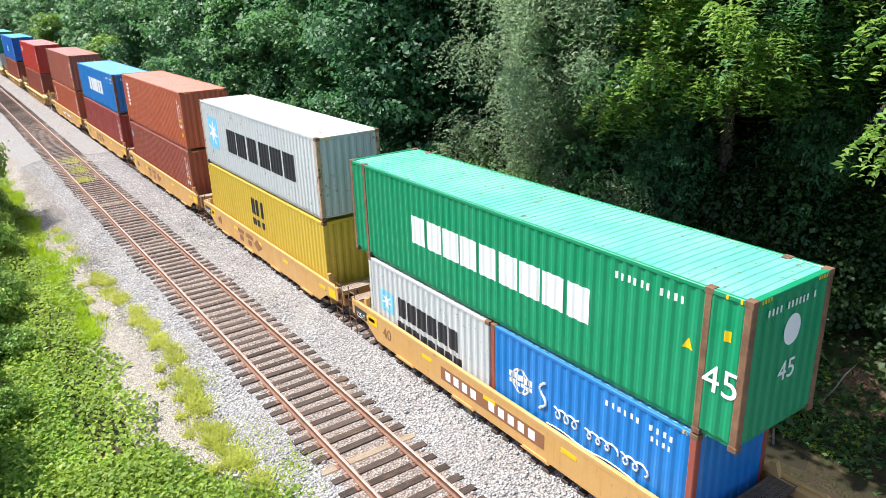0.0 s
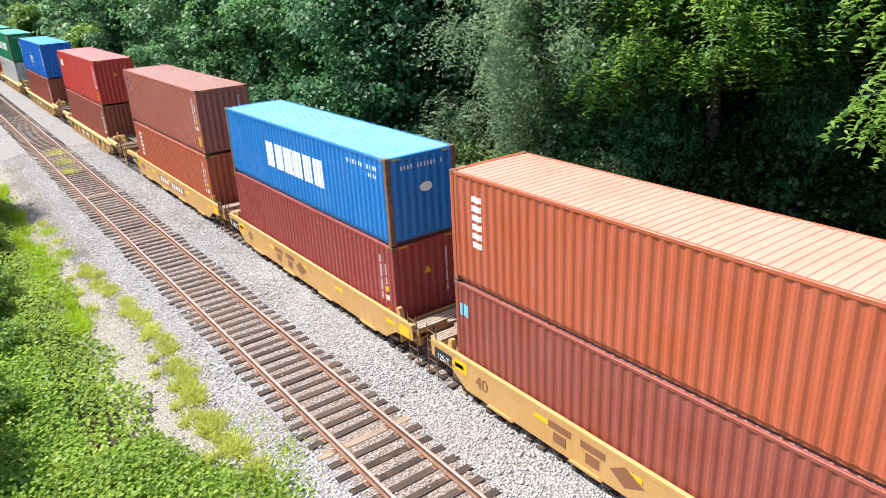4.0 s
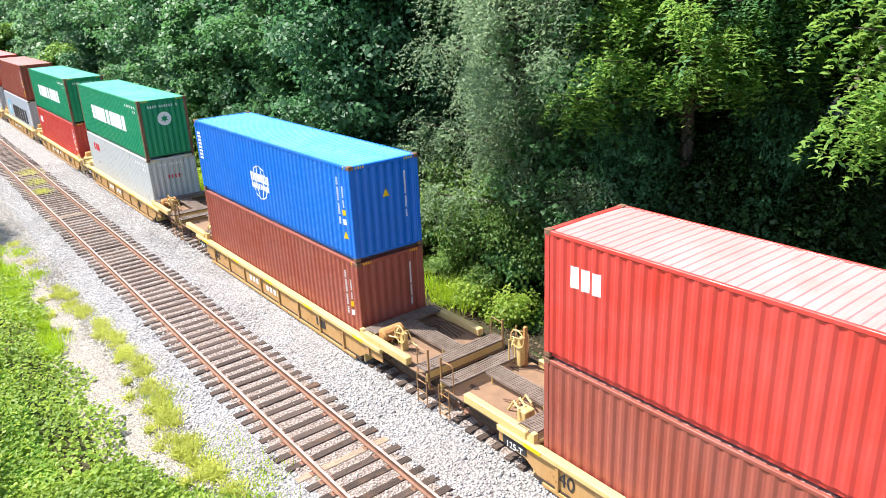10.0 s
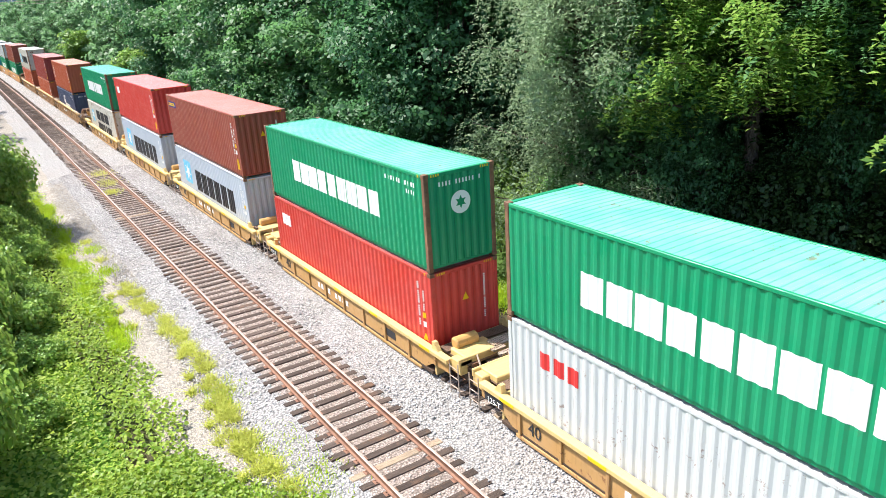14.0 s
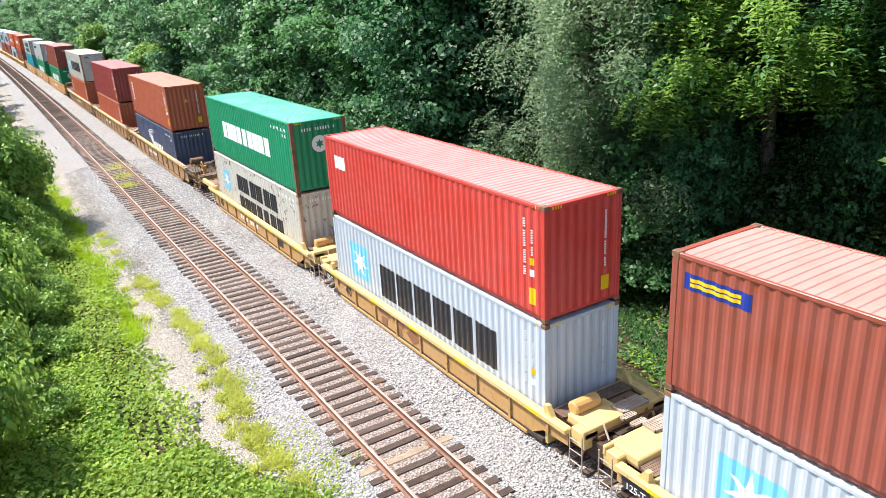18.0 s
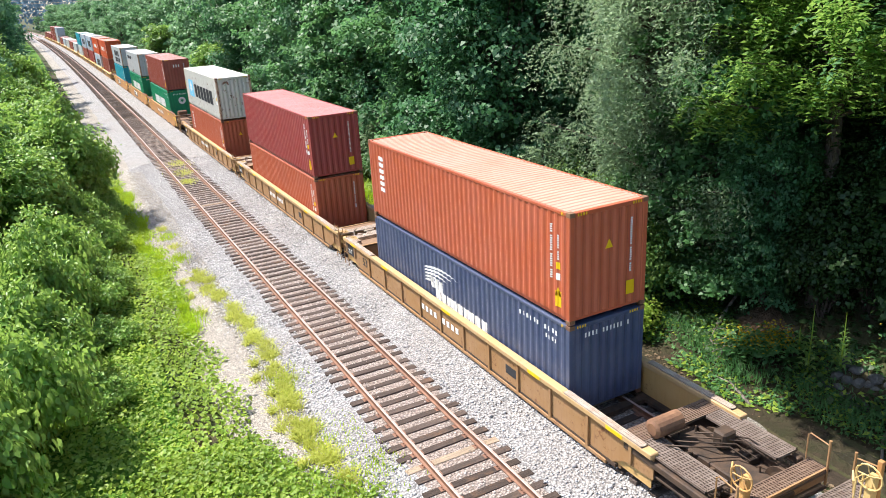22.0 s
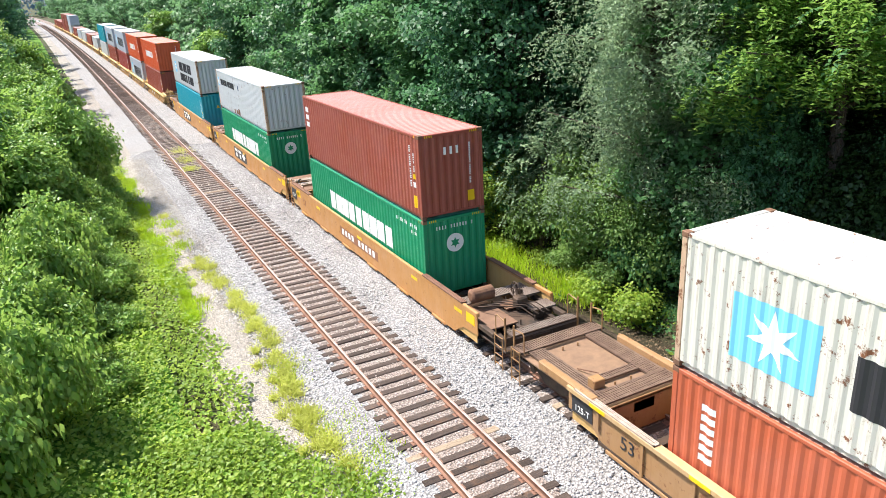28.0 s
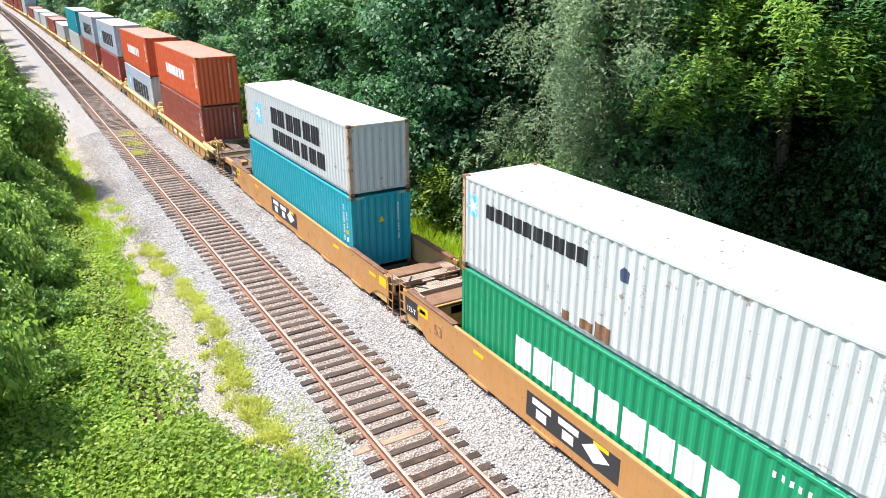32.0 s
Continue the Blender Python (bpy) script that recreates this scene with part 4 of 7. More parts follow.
def side_mesh(style, y0, y1):
    """A side sill of a well: plate, chords and ribs. It tapers up at its ends over the trucks."""
    top, foot, half, _, _, ribs = STYLES[style]
    s = soup()
    x0, x1 = -half, -half + 0.03
    rise = foot + 0.42
    outline = [(y0, rise), (y0 + 0.9, rise - 0.05), (y0 + 1.5, foot), (y1 - 1.5, foot), (y1 - 0.9, rise - 0.05), (y1, rise), (y1, top - 0.1), (y0, top - 0.1)]
    prism(s, outline, "x", x0 + (0.06 if ribs else 0.0), x1 + (0.06 if ribs else 0.0))
    box(s, x0 + 0.005, x0 + 0.16, y0 + 1.5, y1 - 1.5, foot - 0.04, foot + 0.06, 0.01)
    if ribs:
        y = y0 + 0.7
        while y < y1 - 0.5:
            z = foot + 0.02 if y0 + 1.5 < y < y1 - 1.5 else rise
            box(s, x0 + 0.005, x0 + 0.07, y - 0.05, y + 0.05, z, top - 0.14, 0.008)
            y += 1.52
    else:
        y = y0 + 2.6
        while y < y1 - 2:
            prism(s, [(y - 0.5, foot - 0.05), (y + 0.5, foot - 0.05), (y + 0.42, foot + 0.02), (y - 0.42, foot + 0.02)], "x", x0 - 0.05, x0 + 0.02)
            y += 2.9
    return s


def chord_mesh(style, y0, y1):
    top, foot, half, _, _, ribs = STYLES[style]
    w = 0.2 if ribs else 0.1
    return box(soup(), -half - (0.03 if ribs else 0.01), -half + w, y0, y1, top - 0.15, top, 0.02)


GRATED = ("crosswalk", "step_grating", "side_step", "side_walk", "cross_step", "catwalk", "tread", "well_grating", "perforated_shelf")


def well_car(style, label, lo, hi, well_lo, well_hi, front_end="joint", rear_end="joint", number="", words="bars"):
    """One unit of a well car between the joints lo and hi; its open well runs from well_lo to well_hi. y = 0 is the middle of the well.
    An end is a 'joint' shared with the next unit, or a 'deck' with its own platform, brake gear and coupler."""
    top, foot, half, plate, chord, ribs = STYLES[style]
    th = thing("well_car", label, "rail car", "cars of the freight train")
    y0, y1 = lo + 0.25, hi - 0.25
    sy0 = well_lo - (0.9 if front_end == "joint" else 1.2)
    sy1 = well_hi + (0.9 if rear_end == "joint" else 1.2)
    if style.endswith("53"):
        sy0, sy1 = max(y0, well_lo - (1.8 if front_end == "deck" and style == "flat53" else 1.2)), min(y1, well_hi + 1.2)
    key = (style, round(sy0, 1), round(sy1, 1))
    sill = shared(("sill", key), lambda: done("side_sill", side_mesh(style, sy0, sy1), plate))
    part("side_sill", sill, th)
    part("side_sill", sill, th, pose(0, sy0 + sy1, 0, 0, 0, 180))
    ch = shared(("chord", key), lambda: done("top_chord", chord_mesh(style, sy0, sy1), chord))
    part("top_chord", ch, th)
    part("top_chord", ch, th, pose(0, sy0 + sy1, 0, 0, 0, 180))
    s = soup()
    for y in np.arange(well_lo + 0.4, well_hi, 1.5):
        box(s, -half + 0.05, half - 0.05, y - 0.12, y + 0.12, foot - 0.02, foot + 0.1)
    box(s, -half + 0.04, -half + 0.35, well_lo, well_hi, foot + 0.02, foot + 0.12)
    box(s, half - 0.35, half - 0.04, well_lo, well_hi, foot + 0.02, foot + 0.12)
    part("well_floor", done("well_floor", s, GRIME), th)
    floor_paint = {"rib": DECK, "flat": DECK, "rib53": DECK, "flat53": WELL_BROWN}[style]
    frame_paint = {"rib": CHORD, "flat": CAR_YELLOW, "rib53": CAR_BROWN, "flat53": CAR_TAN}[style]
    rail_paint = CHORD if style == "flat" else CAR_BROWN
    long_well = style.endswith("53")
    deck = 0.8 if long_well else 0.72
    walk_z = deck + (0.1 if long_well else 0.24)
    for sgn, at, edge, end in ((-1, well_lo, y0, front_end), (1, well_hi, y1, rear_end)):
        own = lambda name, sp, mat, label="": tagged(part(name, done(name, sp, mat), th, label=label), kind="stuff" if name in GRATED else "")
        span = lambda p, q: sorted((at + sgn * p, at + sgn * q))
        bare = long_well and end == "deck" and sgn < 0
        reach_out = abs(edge - at)
        a, c = sorted((at, edge))
        own("bulkhead", box(soup(), -half + 0.12, half - 0.12, at - 0.05 + sgn * 0.05, at + 0.05 + sgn * 0.05, foot, deck, 0.01), frame_paint)
        if bare and style == "flat53":
            own("side_deck", box(soup(), -half + 0.1, -0.25, *span(0.1, 2.3), deck - 0.1, deck - 0.05, 0.01), WELL_BROWN)
            own("side_deck", box(soup(), -0.15, 0.4, *span(0.9, 1.5), deck - 0.02, deck + 0.03, 0.01), CASTING)
        own("deck_plate", box(soup(), -half + (0.1 if end == "deck" else 0.35), half - (0.1 if end == "deck" else 0.35), a, c, deck - (0.45 if bare else 0.09), deck - (0.39 if bare else 0.03), 0.01), GRIME if bare else floor_paint)
        own("centre_sill", box(soup(), -0.36, 0.36, a, c, deck - 0.42, deck - 0.09, 0.03), GRIME)
        if end == "deck":
            # outer crosswalk on its stanchions, catwalk along the middle, step beside the box
            walk_steel = DARK_GRATE if style in ("flat53", "rib") else RUST_GRATE
            own("crosswalk", grating(soup(), -half + (0.45 if bare else 0.03), half - 0.03, *span(reach_out - 0.52, reach_out - 0.02), walk_z - (0.12 if bare else 0.0)), walk_steel)
            lip = soup()
            prism(lip, [(-half + 0.05, walk_z - 0.06), (half - 0.05, walk_z - 0.06), (half - 0.05, walk_z - 0.34), (-half + 0.05, walk_z - 0.34)], "y", edge - sgn * 0.08, edge - sgn * 0.04)
            own("end_sill", lip, frame_paint if style != "flat53" else GRIME)
            own("step_grating", grating(soup(), -half + 0.12, half - 0.12, *span(0.08, 0.62), walk_z), walk_steel)
            if bare:
                for k, (p, q) in enumerate(((0.72, 1.2), (1.5, 2.05)) if style == "flat53" else ()):
                    own("side_step", grating(soup(), half - 0.95, half - 0.05, *span(p, q), walk_z + 0.06 - 0.14 * k, 0.05), DARK_GRATE)
                    own("step_bracket", tube(soup(), [(half - 0.1, at + sgn * (p + 0.2), deck - 0.35), (half - 0.1, at + sgn * (p + 0.2), walk_z + 0.0 - 0.14 * k)], 0.03, 5), CASTING)
                for x in (-half + 0.1, half - 0.75) if style == "rib53" else ():
                    own("side_walk", grating(soup(), x, x + 0.65, *span(0.64, reach_out - 0.75), walk_z), DARK_GRATE)
            elif style == "rib53" and sgn > 0:
                own("cross_step", grating(soup(), -half + 0.75, half - 0.75, *span(1.0, 1.3), walk_z - 0.03), RUST_GRATE)
            else:
                own("catwalk", grating(soup(), -0.28, 0.28, *span(0.62, reach_out - 0.52), walk_z - 0.02), DARK_GRATE)
            if long_well and not bare:
                for x in (-half + 0.25, half - 0.75):
                    own("side_walk", grating(soup(), x, x + 0.5, *span(0.62, reach_out - 0.52), walk_z - 0.03), walk_steel)
            for x in (-0.26, 0.26):
                for k in (0.8, reach_out - 0.8):
                    own("catwalk_leg", tube(soup(), [(x, at + sgn * k, deck - 0.42), (x, at + sgn * k, walk_z - 0.02)], 0.025, 5), GRIME if bare else frame_paint)
            for x in (-half + 0.03, half - 0.23):
                if bare:
                    own("deck_beam", box(soup(), x, x + 0.16, *span(0.25, reach_out - 0.6), deck - 0.2, deck - 0.02, 0.025), GRIME)
                else:
                    own("deck_beam", box(soup(), x, x + 0.2, *span(0.25, min(2.5, reach_out - 0.9)), deck + 0.0, deck + 0.24, 0.025), frame_paint)
            if bare:
                for k, (x, p) in enumerate(((-0.9, 1.2), (-0.3, 1.5), (0.5, 1.0), (-0.6, 2.0), (0.3, 2.1))):
                    own("brake_lever", box(soup(), x - 0.05, x + 0.05, *span(p - 0.35, p + 0.3), deck - 0.4, deck - 0.16 + 0.05 * (k % 3), 0.02), CASTING if k % 2 else GRIME)
                own("cross_member", box(soup(), -half + 0.15, half - 0.15, *span(1.2, 1.32), deck - 0.3, deck - 0.1, 0.02), GRIME)
                own("cross_member", box(soup(), -half + 0.15, half - 0.15, *span(1.85, 1.97), deck - 0.3, deck - 0.14, 0.02), GRIME)
            outer = edge - sgn * 0.03
            for x in (-half + 0.1, half - 0.12):
                own("corner_post", tube(soup(), [(x, outer, deck - 0.35), (x, outer, walk_z + 0.62)], 0.032, 6), rail_paint)
                own("handrail", tube(soup(), [(x, outer - sgn * 0.5, deck), (x, outer - sgn * 0.5, walk_z + 0.5), (x, outer - sgn * 0.44, walk_z + 0.56), (x, outer, walk_z + 0.5)], 0.018, 5), rail_paint)
            own("uncoupling_rod", tube(soup(), [(-half + 0.1, edge + sgn * 0.06, deck - 0.3), (-0.5, edge + sgn * 0.12, deck - 0.3), (-0.2, edge + sgn * 0.2, deck - 0.1)], 0.016, 5), rail_paint)
            own("ladder", ladder(soup(), -half + 0.0, min(outer, outer - sgn * 0.42), -0.15, deck + 0.1), rail_paint)
            if sgn > 0:
                # slatted step that hangs on the far side
                lad = soup()
                for k in (1.1, 1.54):
                    box(lad, half - 0.02, half + 0.03, *sorted((outer - sgn * k, outer - sgn * (k + 0.03))), deck - 0.4, deck + 0.16)
                end_ladder = own("end_ladder", lad, rail_paint)
                rung = shared(("rung",), lambda: done("rung", box(soup(), -0.02, 0.02, 0, 0.5, 0, 0.06), GRATE))
                for z in np.arange(deck - 0.38, deck + 0.12, 0.11):
                    part("rung", rung, end_ladder, pose(half + 0.04, outer - sgn * 1.58, float(z)))
            cp = soup()
            box(cp, -0.13, 0.13, *sorted((edge - sgn * 0.5, edge + sgn * 0.25)), 0.26, 0.52, 0.03)
            prism(cp, [(-0.2, edge + sgn * 0.15), (0.2, edge + sgn * 0.15), (0.24, edge + sgn * 0.3), (0.08, edge + sgn * 0.42), (-0.14, edge + sgn * 0.36), (-0.24, edge + sgn * 0.26)], "z", 0.24, 0.58)
            box(cp, -0.24, -0.08, *sorted((edge + sgn * 0.2, edge + sgn * 0.4)), 0.3, 0.54, 0.03)
            own("coupler", cp, GRIME)
            own("air_hose", tube(soup(), [(0.35, edge - sgn * 0.1, 0.45), (0.42, edge + sgn * 0.15, 0.12), (0.3, edge + sgn * 0.3, 0.02), (0.15, edge + sgn * 0.38, 0.1)], 0.028, 6), BLACK)
            # air gear on the deck
            if sgn < 0:
                if bare:
                    own("air_tank", tube(soup(), [(-1.0, at - 0.68, deck + 0.36), (-0.95, at - 0.68, deck + 0.36), (-0.2, at - 0.68, deck + 0.36), (-0.15, at - 0.68, deck + 0.36)], 0.23, 16, [0.14, 0.23, 0.23, 0.14]), CASTING)
                    own("brake_wheel", brake_stand(soup(), *((0.45, at - 1.3) if style == "flat53" else (-0.75, edge + 0.35)), deck - 0.1, 0.6), GRIME if style == "flat53" else CAR_YELLOW)
                    own("brake_valve", box(soup(), 0.1, 0.5, at - 1.75, at - 1.4, deck, deck + 0.4, 0.05), GRIME)
                    for k in range(4):
                        own("air_pipe", tube(soup(), [(-0.9 + 0.3 * k, at - 1.0, deck + 0.1), (-0.7 + 0.3 * k, at - 1.5, deck + 0.28), (0.1 + 0.2 * k, at - 1.9, deck + 0.2), (0.3 + 0.2 * k, at - 2.3, deck)], 0.02, 5), GRIME)
                else:
                    own("brake_wheel", brake_stand(soup(), -0.85, at - 1.6, deck - 0.05, 0.55), CHORD)
                    own("air_tank", tube(soup(), [(-1.15, at - 0.85, deck + 0.22), (-1.1, at - 0.85, deck + 0.22), (-0.45, at - 0.85, deck + 0.22), (-0.4, at - 0.85, deck + 0.22)], 0.22, 14, [0.14, 0.22, 0.22, 0.14]), CAR_TAN)
                    for k in range(5):
                        own("brake_rod", tube(soup(), [(0.4 + 0.13 * k, at - 0.75, deck + 0.03), (0.55 + 0.1 * k, at - 1.3, deck + 0.12), (0.45 + 0.14 * k, at - 2.1, deck + 0.02)], 0.02, 5), GRIME)
                    own("air_pipe", tube(soup(), [(-1.1, at - 0.8, deck), (-1.1, at - 0.8, deck + 0.25), (-0.8, at - 1.7, deck + 0.3), (-0.7, at - 2.1, deck + 0.2)], 0.025, 5), CHORD)
                    own("air_pipe", tube(soup(), [(-0.9, at - 1.0, deck), (-0.85, at - 1.2, deck + 0.35), (-0.5, at - 1.3, deck + 0.35), (-0.45, at - 1.5, deck)], 0.025, 5), CHORD)
            else:
                own("valve_box", box(soup(), -0.95, -0.62, at + 0.75, at + 1.05, deck - 0.03, deck + 0.3, 0.02), frame_paint)
                own("air_pipe", tube(soup(), [(-0.6, at + 0.9, deck + 0.05), (-0.4, at + 1.3, deck + 0.12), (-0.6, at + 1.9, deck + 0.02)], 0.02, 5), CASTING)
                if style == "flat":
                    own("brake_wheel", brake_stand(soup(), 0.7, at + 2.3, deck, 0.7), RUST_ORANGE)
                if style == "rib":
                    own("brake_wheel", brake_stand(soup(), 0.95, edge - 0.62, deck, 0.85), CHORD)
                    own("brake_post", box(soup(), 1.02, 1.12, edge - 0.72, edge - 0.62, deck - 0.1, deck + 1.15, 0.01), CAR_TAN)
                    own("grab_hoop", tube(soup(), [(0.62, edge - 0.5, deck + 0.2), (0.62, edge - 0.5, deck + 0.85), (0.84, edge - 0.5, deck + 0.85), (0.84, edge - 0.5, deck + 0.2)], 0.022, 6), CHORD)
                    own("air_tank", tube(soup(), [(0.55, at + 0.62, deck + 0.26), (0.6, at + 0.62, deck + 0.26), (1.15, at + 0.62, deck + 0.26), (1.2, at + 0.62, deck + 0.26)], 0.24, 14, [0.16, 0.24, 0.24, 0.16]), CHORD)
                    for k in range(3):
                        own("air_pipe", tube(soup(), [(-1.0 + 0.22 * k, at + 0.85, deck), (-0.95 + 0.2 * k, at + 0.95, deck + 0.32), (-0.75 + 0.2 * k, at + 1.35, deck + 0.28), (-0.8 + 0.2 * k, at + 1.5, deck)], 0.028, 6), CHORD)
        else:
            outer = edge - sgn * 0.02
            own("crosswalk", grating(soup(), -0.1 if style == "rib" else -half + 0.1, 0.75 if style == "rib" else half - 0.1, *sorted((outer, outer - sgn * 0.42)), walk_z), GRATE)
            own("end_post", box(soup(), -half + 0.1, half - 0.1, *sorted((outer - sgn * 0.02, outer - sgn * 0.12)), walk_z - 0.3, walk_z - 0.06, 0.02), frame_paint)
            own("step_grating", grating(soup(), -0.3, 0.15, *sorted((outer + sgn * 0.02, outer + sgn * 0.2)), walk_z - 0.02), GRATE)
            own("ladder", ladder(soup(), -half + 0.02, min(outer, outer - sgn * 0.42), -0.42, deck + 0.08 if style == "rib" else walk_z + 0.42), GRATE if style == "rib" else CASTING if style == "flat" else frame_paint)
            own("grab_iron", tube(soup(), [(half - 0.1, outer, walk_z), (half - 0.1, outer, walk_z + 0.5), (half - 0.32, outer, walk_z + 0.5), (half - 0.32, outer, walk_z)], 0.018, 5), frame_paint)
            own("joint_casting", prism(soup(), [(-0.5, deck - 0.1), (0.5, deck - 0.1), (0.34, deck - 0.45), (-0.34, deck - 0.45)], "y", *sorted((edge - sgn * 0.3, edge + sgn * 0.22))), GRIME)
            own("air_hose", tube(soup(), [(-0.5, outer - sgn * 0.3, deck + 0.1), (-0.75, outer, deck + 0.14), (-0.8, outer + sgn * 0.22, deck - 0.1), (-0.6, outer + sgn * 0.26, deck - 0.3)], 0.028, 6), BLACK if not ribs else GRATE)
            for x, w in ((-0.85, 0.16), (0.55, 0.2), (1.0, 0.12)):
                own("joint_bracket", prism(soup(), [(x - w, deck - 0.02), (x + w, deck - 0.02), (x + w * 0.6, deck - 0.4), (x - w * 0.6, deck - 0.4)], "y", *sorted((outer - sgn * 0.05, outer + sgn * 0.1))), CASTING)
            own("brake_pipe", tube(soup(), [(0.95, outer - sgn * 0.6, deck + 0.04), (0.9, outer - sgn * 0.2, deck + 0.12), (0.6, outer + sgn * 0.05, deck + 0.02), (0.5, outer + sgn * 0.2, deck - 0.25)], 0.03, 6), CASTING)
            if ribs and not long_well and sgn < 0:
                own("air_tank", tube(soup(), [(-1.0, at - 0.62, deck + 0.28), (-0.96, at - 0.62, deck + 0.28), (-0.24, at - 0.62, deck + 0.28), (-0.2, at - 0.62, deck + 0.28)], 0.2, 14, [0.13, 0.19, 0.19, 0.13]), CAR_YELLOW)
                own("tank_bracket", prism(soup(), [(at - 1.0, deck), (at - 0.4, deck), (at - 0.45, deck + 0.12), (at - 0.8, deck + 0.12)], "x", -0.7, -0.5), CHORD)
            # yoke of the joint: cheek arms, pockets at the corners, buffer blocks
            yoke_paint = {"rib": CHORD, "flat": CAR_TAN, "rib53": LINING, "flat53": CASTING}[style]
            for x in (-0.95, 0.8):
                own("yoke_arm", prism(soup(), [(outer - sgn * 0.5, deck - 0.04), (outer + sgn * 0.04, deck - 0.06), (outer + sgn * 0.16, deck - 0.3), (outer + sgn * 0.08, deck - 0.62), (outer - sgn * 0.12, deck - 0.62), (outer - sgn * 0.2, deck - 0.4)], "x", x, x + 0.16), yoke_paint)
            own("buffer_block", box(soup(), -half + 0.12, -half + 0.55, *sorted((outer - sgn * 0.02, outer - sgn * 0.5)), deck - 0.34, deck + 0.1, 0.03), yoke_paint)
            own("buffer_block", box(soup(), half - 0.55, half - 0.12, *sorted((outer - sgn * 0.02, outer - sgn * 0.5)), deck - 0.34, deck + 0.1, 0.03), yoke_paint)
            if style == "rib":
                own("well_grating", grating(soup(), -half + 0.3, half - 0.3, *span(0.08, 0.5), deck + 0.03, 0.06), RUST_GRATE)
                own("box_beam", box(soup(), -half + 0.35, 0.1, *span(0.55, max(0.75, reach_out - 0.1)), deck - 0.05, deck + 0.17, 0.03), CHORD)
            if style == "flat" and sgn < 0:
                own("air_tank", tube(soup(), [(-0.35, outer + 0.32, deck + 0.0), (-0.3, outer + 0.32, deck + 0.0), (0.5, outer + 0.32, deck + 0.0), (0.55, outer + 0.32, deck + 0.0)], 0.24, 14, [0.15, 0.24, 0.24, 0.15]), CAR_TAN)
                for k in range(4):
                    own("air_pipe", tube(soup(), [(-1.05 + 0.1 * k, outer + 0.4, deck + 0.05), (-0.9 + 0.12 * k, outer + 0.12 + 0.05 * k, deck + 0.2), (-0.6 + 0.12 * k, outer + 0.2, deck + 0.1 + 0.05 * k), (-0.45 + 0.05 * k, outer + 0.42, deck - 0.1)], 0.026, 6), CHORD)
            if style == "rib53":
                own("perforated_shelf", grating(soup(), -half + 0.3, half - 0.3, *span(0.5, max(0.6, reach_out - 0.44)), deck - 0.1, 0.06), RUST_GRATE)
                own("cross_beam", box(soup(), -half + 0.1, half - 0.1, *span(0.02, 0.5), deck - 0.34, deck - 0.04, 0.03), LINING)
            if style == "flat53":
                own("cross_beam", box(soup(), -half + 0.1, half - 0.1, *span(0.1, 0.75), deck - 0.03, deck + 0.04, 0.02), WELL_BROWN)
            if long_well:
                for x in (-half + 0.1, half - 0.5):
                    own("side_walk", grating(soup(), x, x + 0.4, *sorted((outer - sgn * 0.42, outer - sgn * 0.85)), walk_z - 0.01), GRATE)
        # treads on the top rails beside the open ends of a long well
        if long_well:
            for x in (-half - 0.02, half - 0.16):
                own("tread", grating(soup(), x, x + 0.18, *sorted((at - sgn * 1.9, at + sgn * 0.9)), top + 0.03, 0.06), RAIL_SIDE if style == "flat53" else GRATE)
        else:
            for x in (-half + 0.06, half - 0.2):
                own("corner_guide", prism(soup(), [(at + sgn * 0.02, deck), (at + sgn * 0.34, deck), (at + sgn * 0.14, top + 0.24), (at + sgn * 0.02, top + 0.24)], "x", x, x + 0.14), frame_paint)
    if front_end == "deck":
        truck(th, lo + 1.75)
    else:
        truck(th, lo)
    if rear_end == "deck":
        truck(th, hi - 1.75)
    # inner faces of the open well, placards at the ends of the sills
    if long_well:
        lining = shared(("lining", key), lambda: done("well_lining", box(soup(), half - 0.135 if ribs else half - 0.055, half - 0.11 if ribs else half - 0.035, sy0 + 0.1, sy1 - 0.1, foot + 0.12, top - 0.16), LINING))
        part("well_lining", lining, th)
        part("well_lining", lining, th, pose(0, sy0 + sy1, 0, 0, 0, 180))
    if not ribs:
        for y in (sy0 + 0.42, sy1 - 1.35):
            part("end_placard", done("end_placard", box(soup(), -half - 0.007, -half - 0.001, y - 0.26, y + 0.26, top - 0.5, top - 0.17), MARK_YELLOW), th)
    # marks on the near side
    face = -half - 0.002 if not ribs else -half + 0.052
    mid = (top + foot) / 2 - 0.02

    def bars(y_start, count, w, tall, mat, nm="mark_bar"):
        for i in range(count):
            if i == 4 and count > 6:
                continue
            m = box(soup(), face - 0.006, face, y_start - (i + 0.8) * w, y_start - (i + 0.2) * w, mid - tall / 2, mid + tall / 2)
            part(nm, done(nm, m, mat), th)

    for y in (sy0 + 1.2, sy0 + 4.4, (sy0 + sy1) / 2, sy1 - 4.4, sy1 - 1.2):
        m = box(soup(), -half - (0.036 if ribs else 0.016), -half - (0.03 if ribs else 0.01), y - 0.28, y + 0.28, top - 0.13, top - 0.03) if ribs else box(soup(), face - 0.005, face, y - 0.25, y + 0.25, top - 0.4, top - 0.28)
        part("reflector", done("reflector", m, MARK_YELLOW), th)
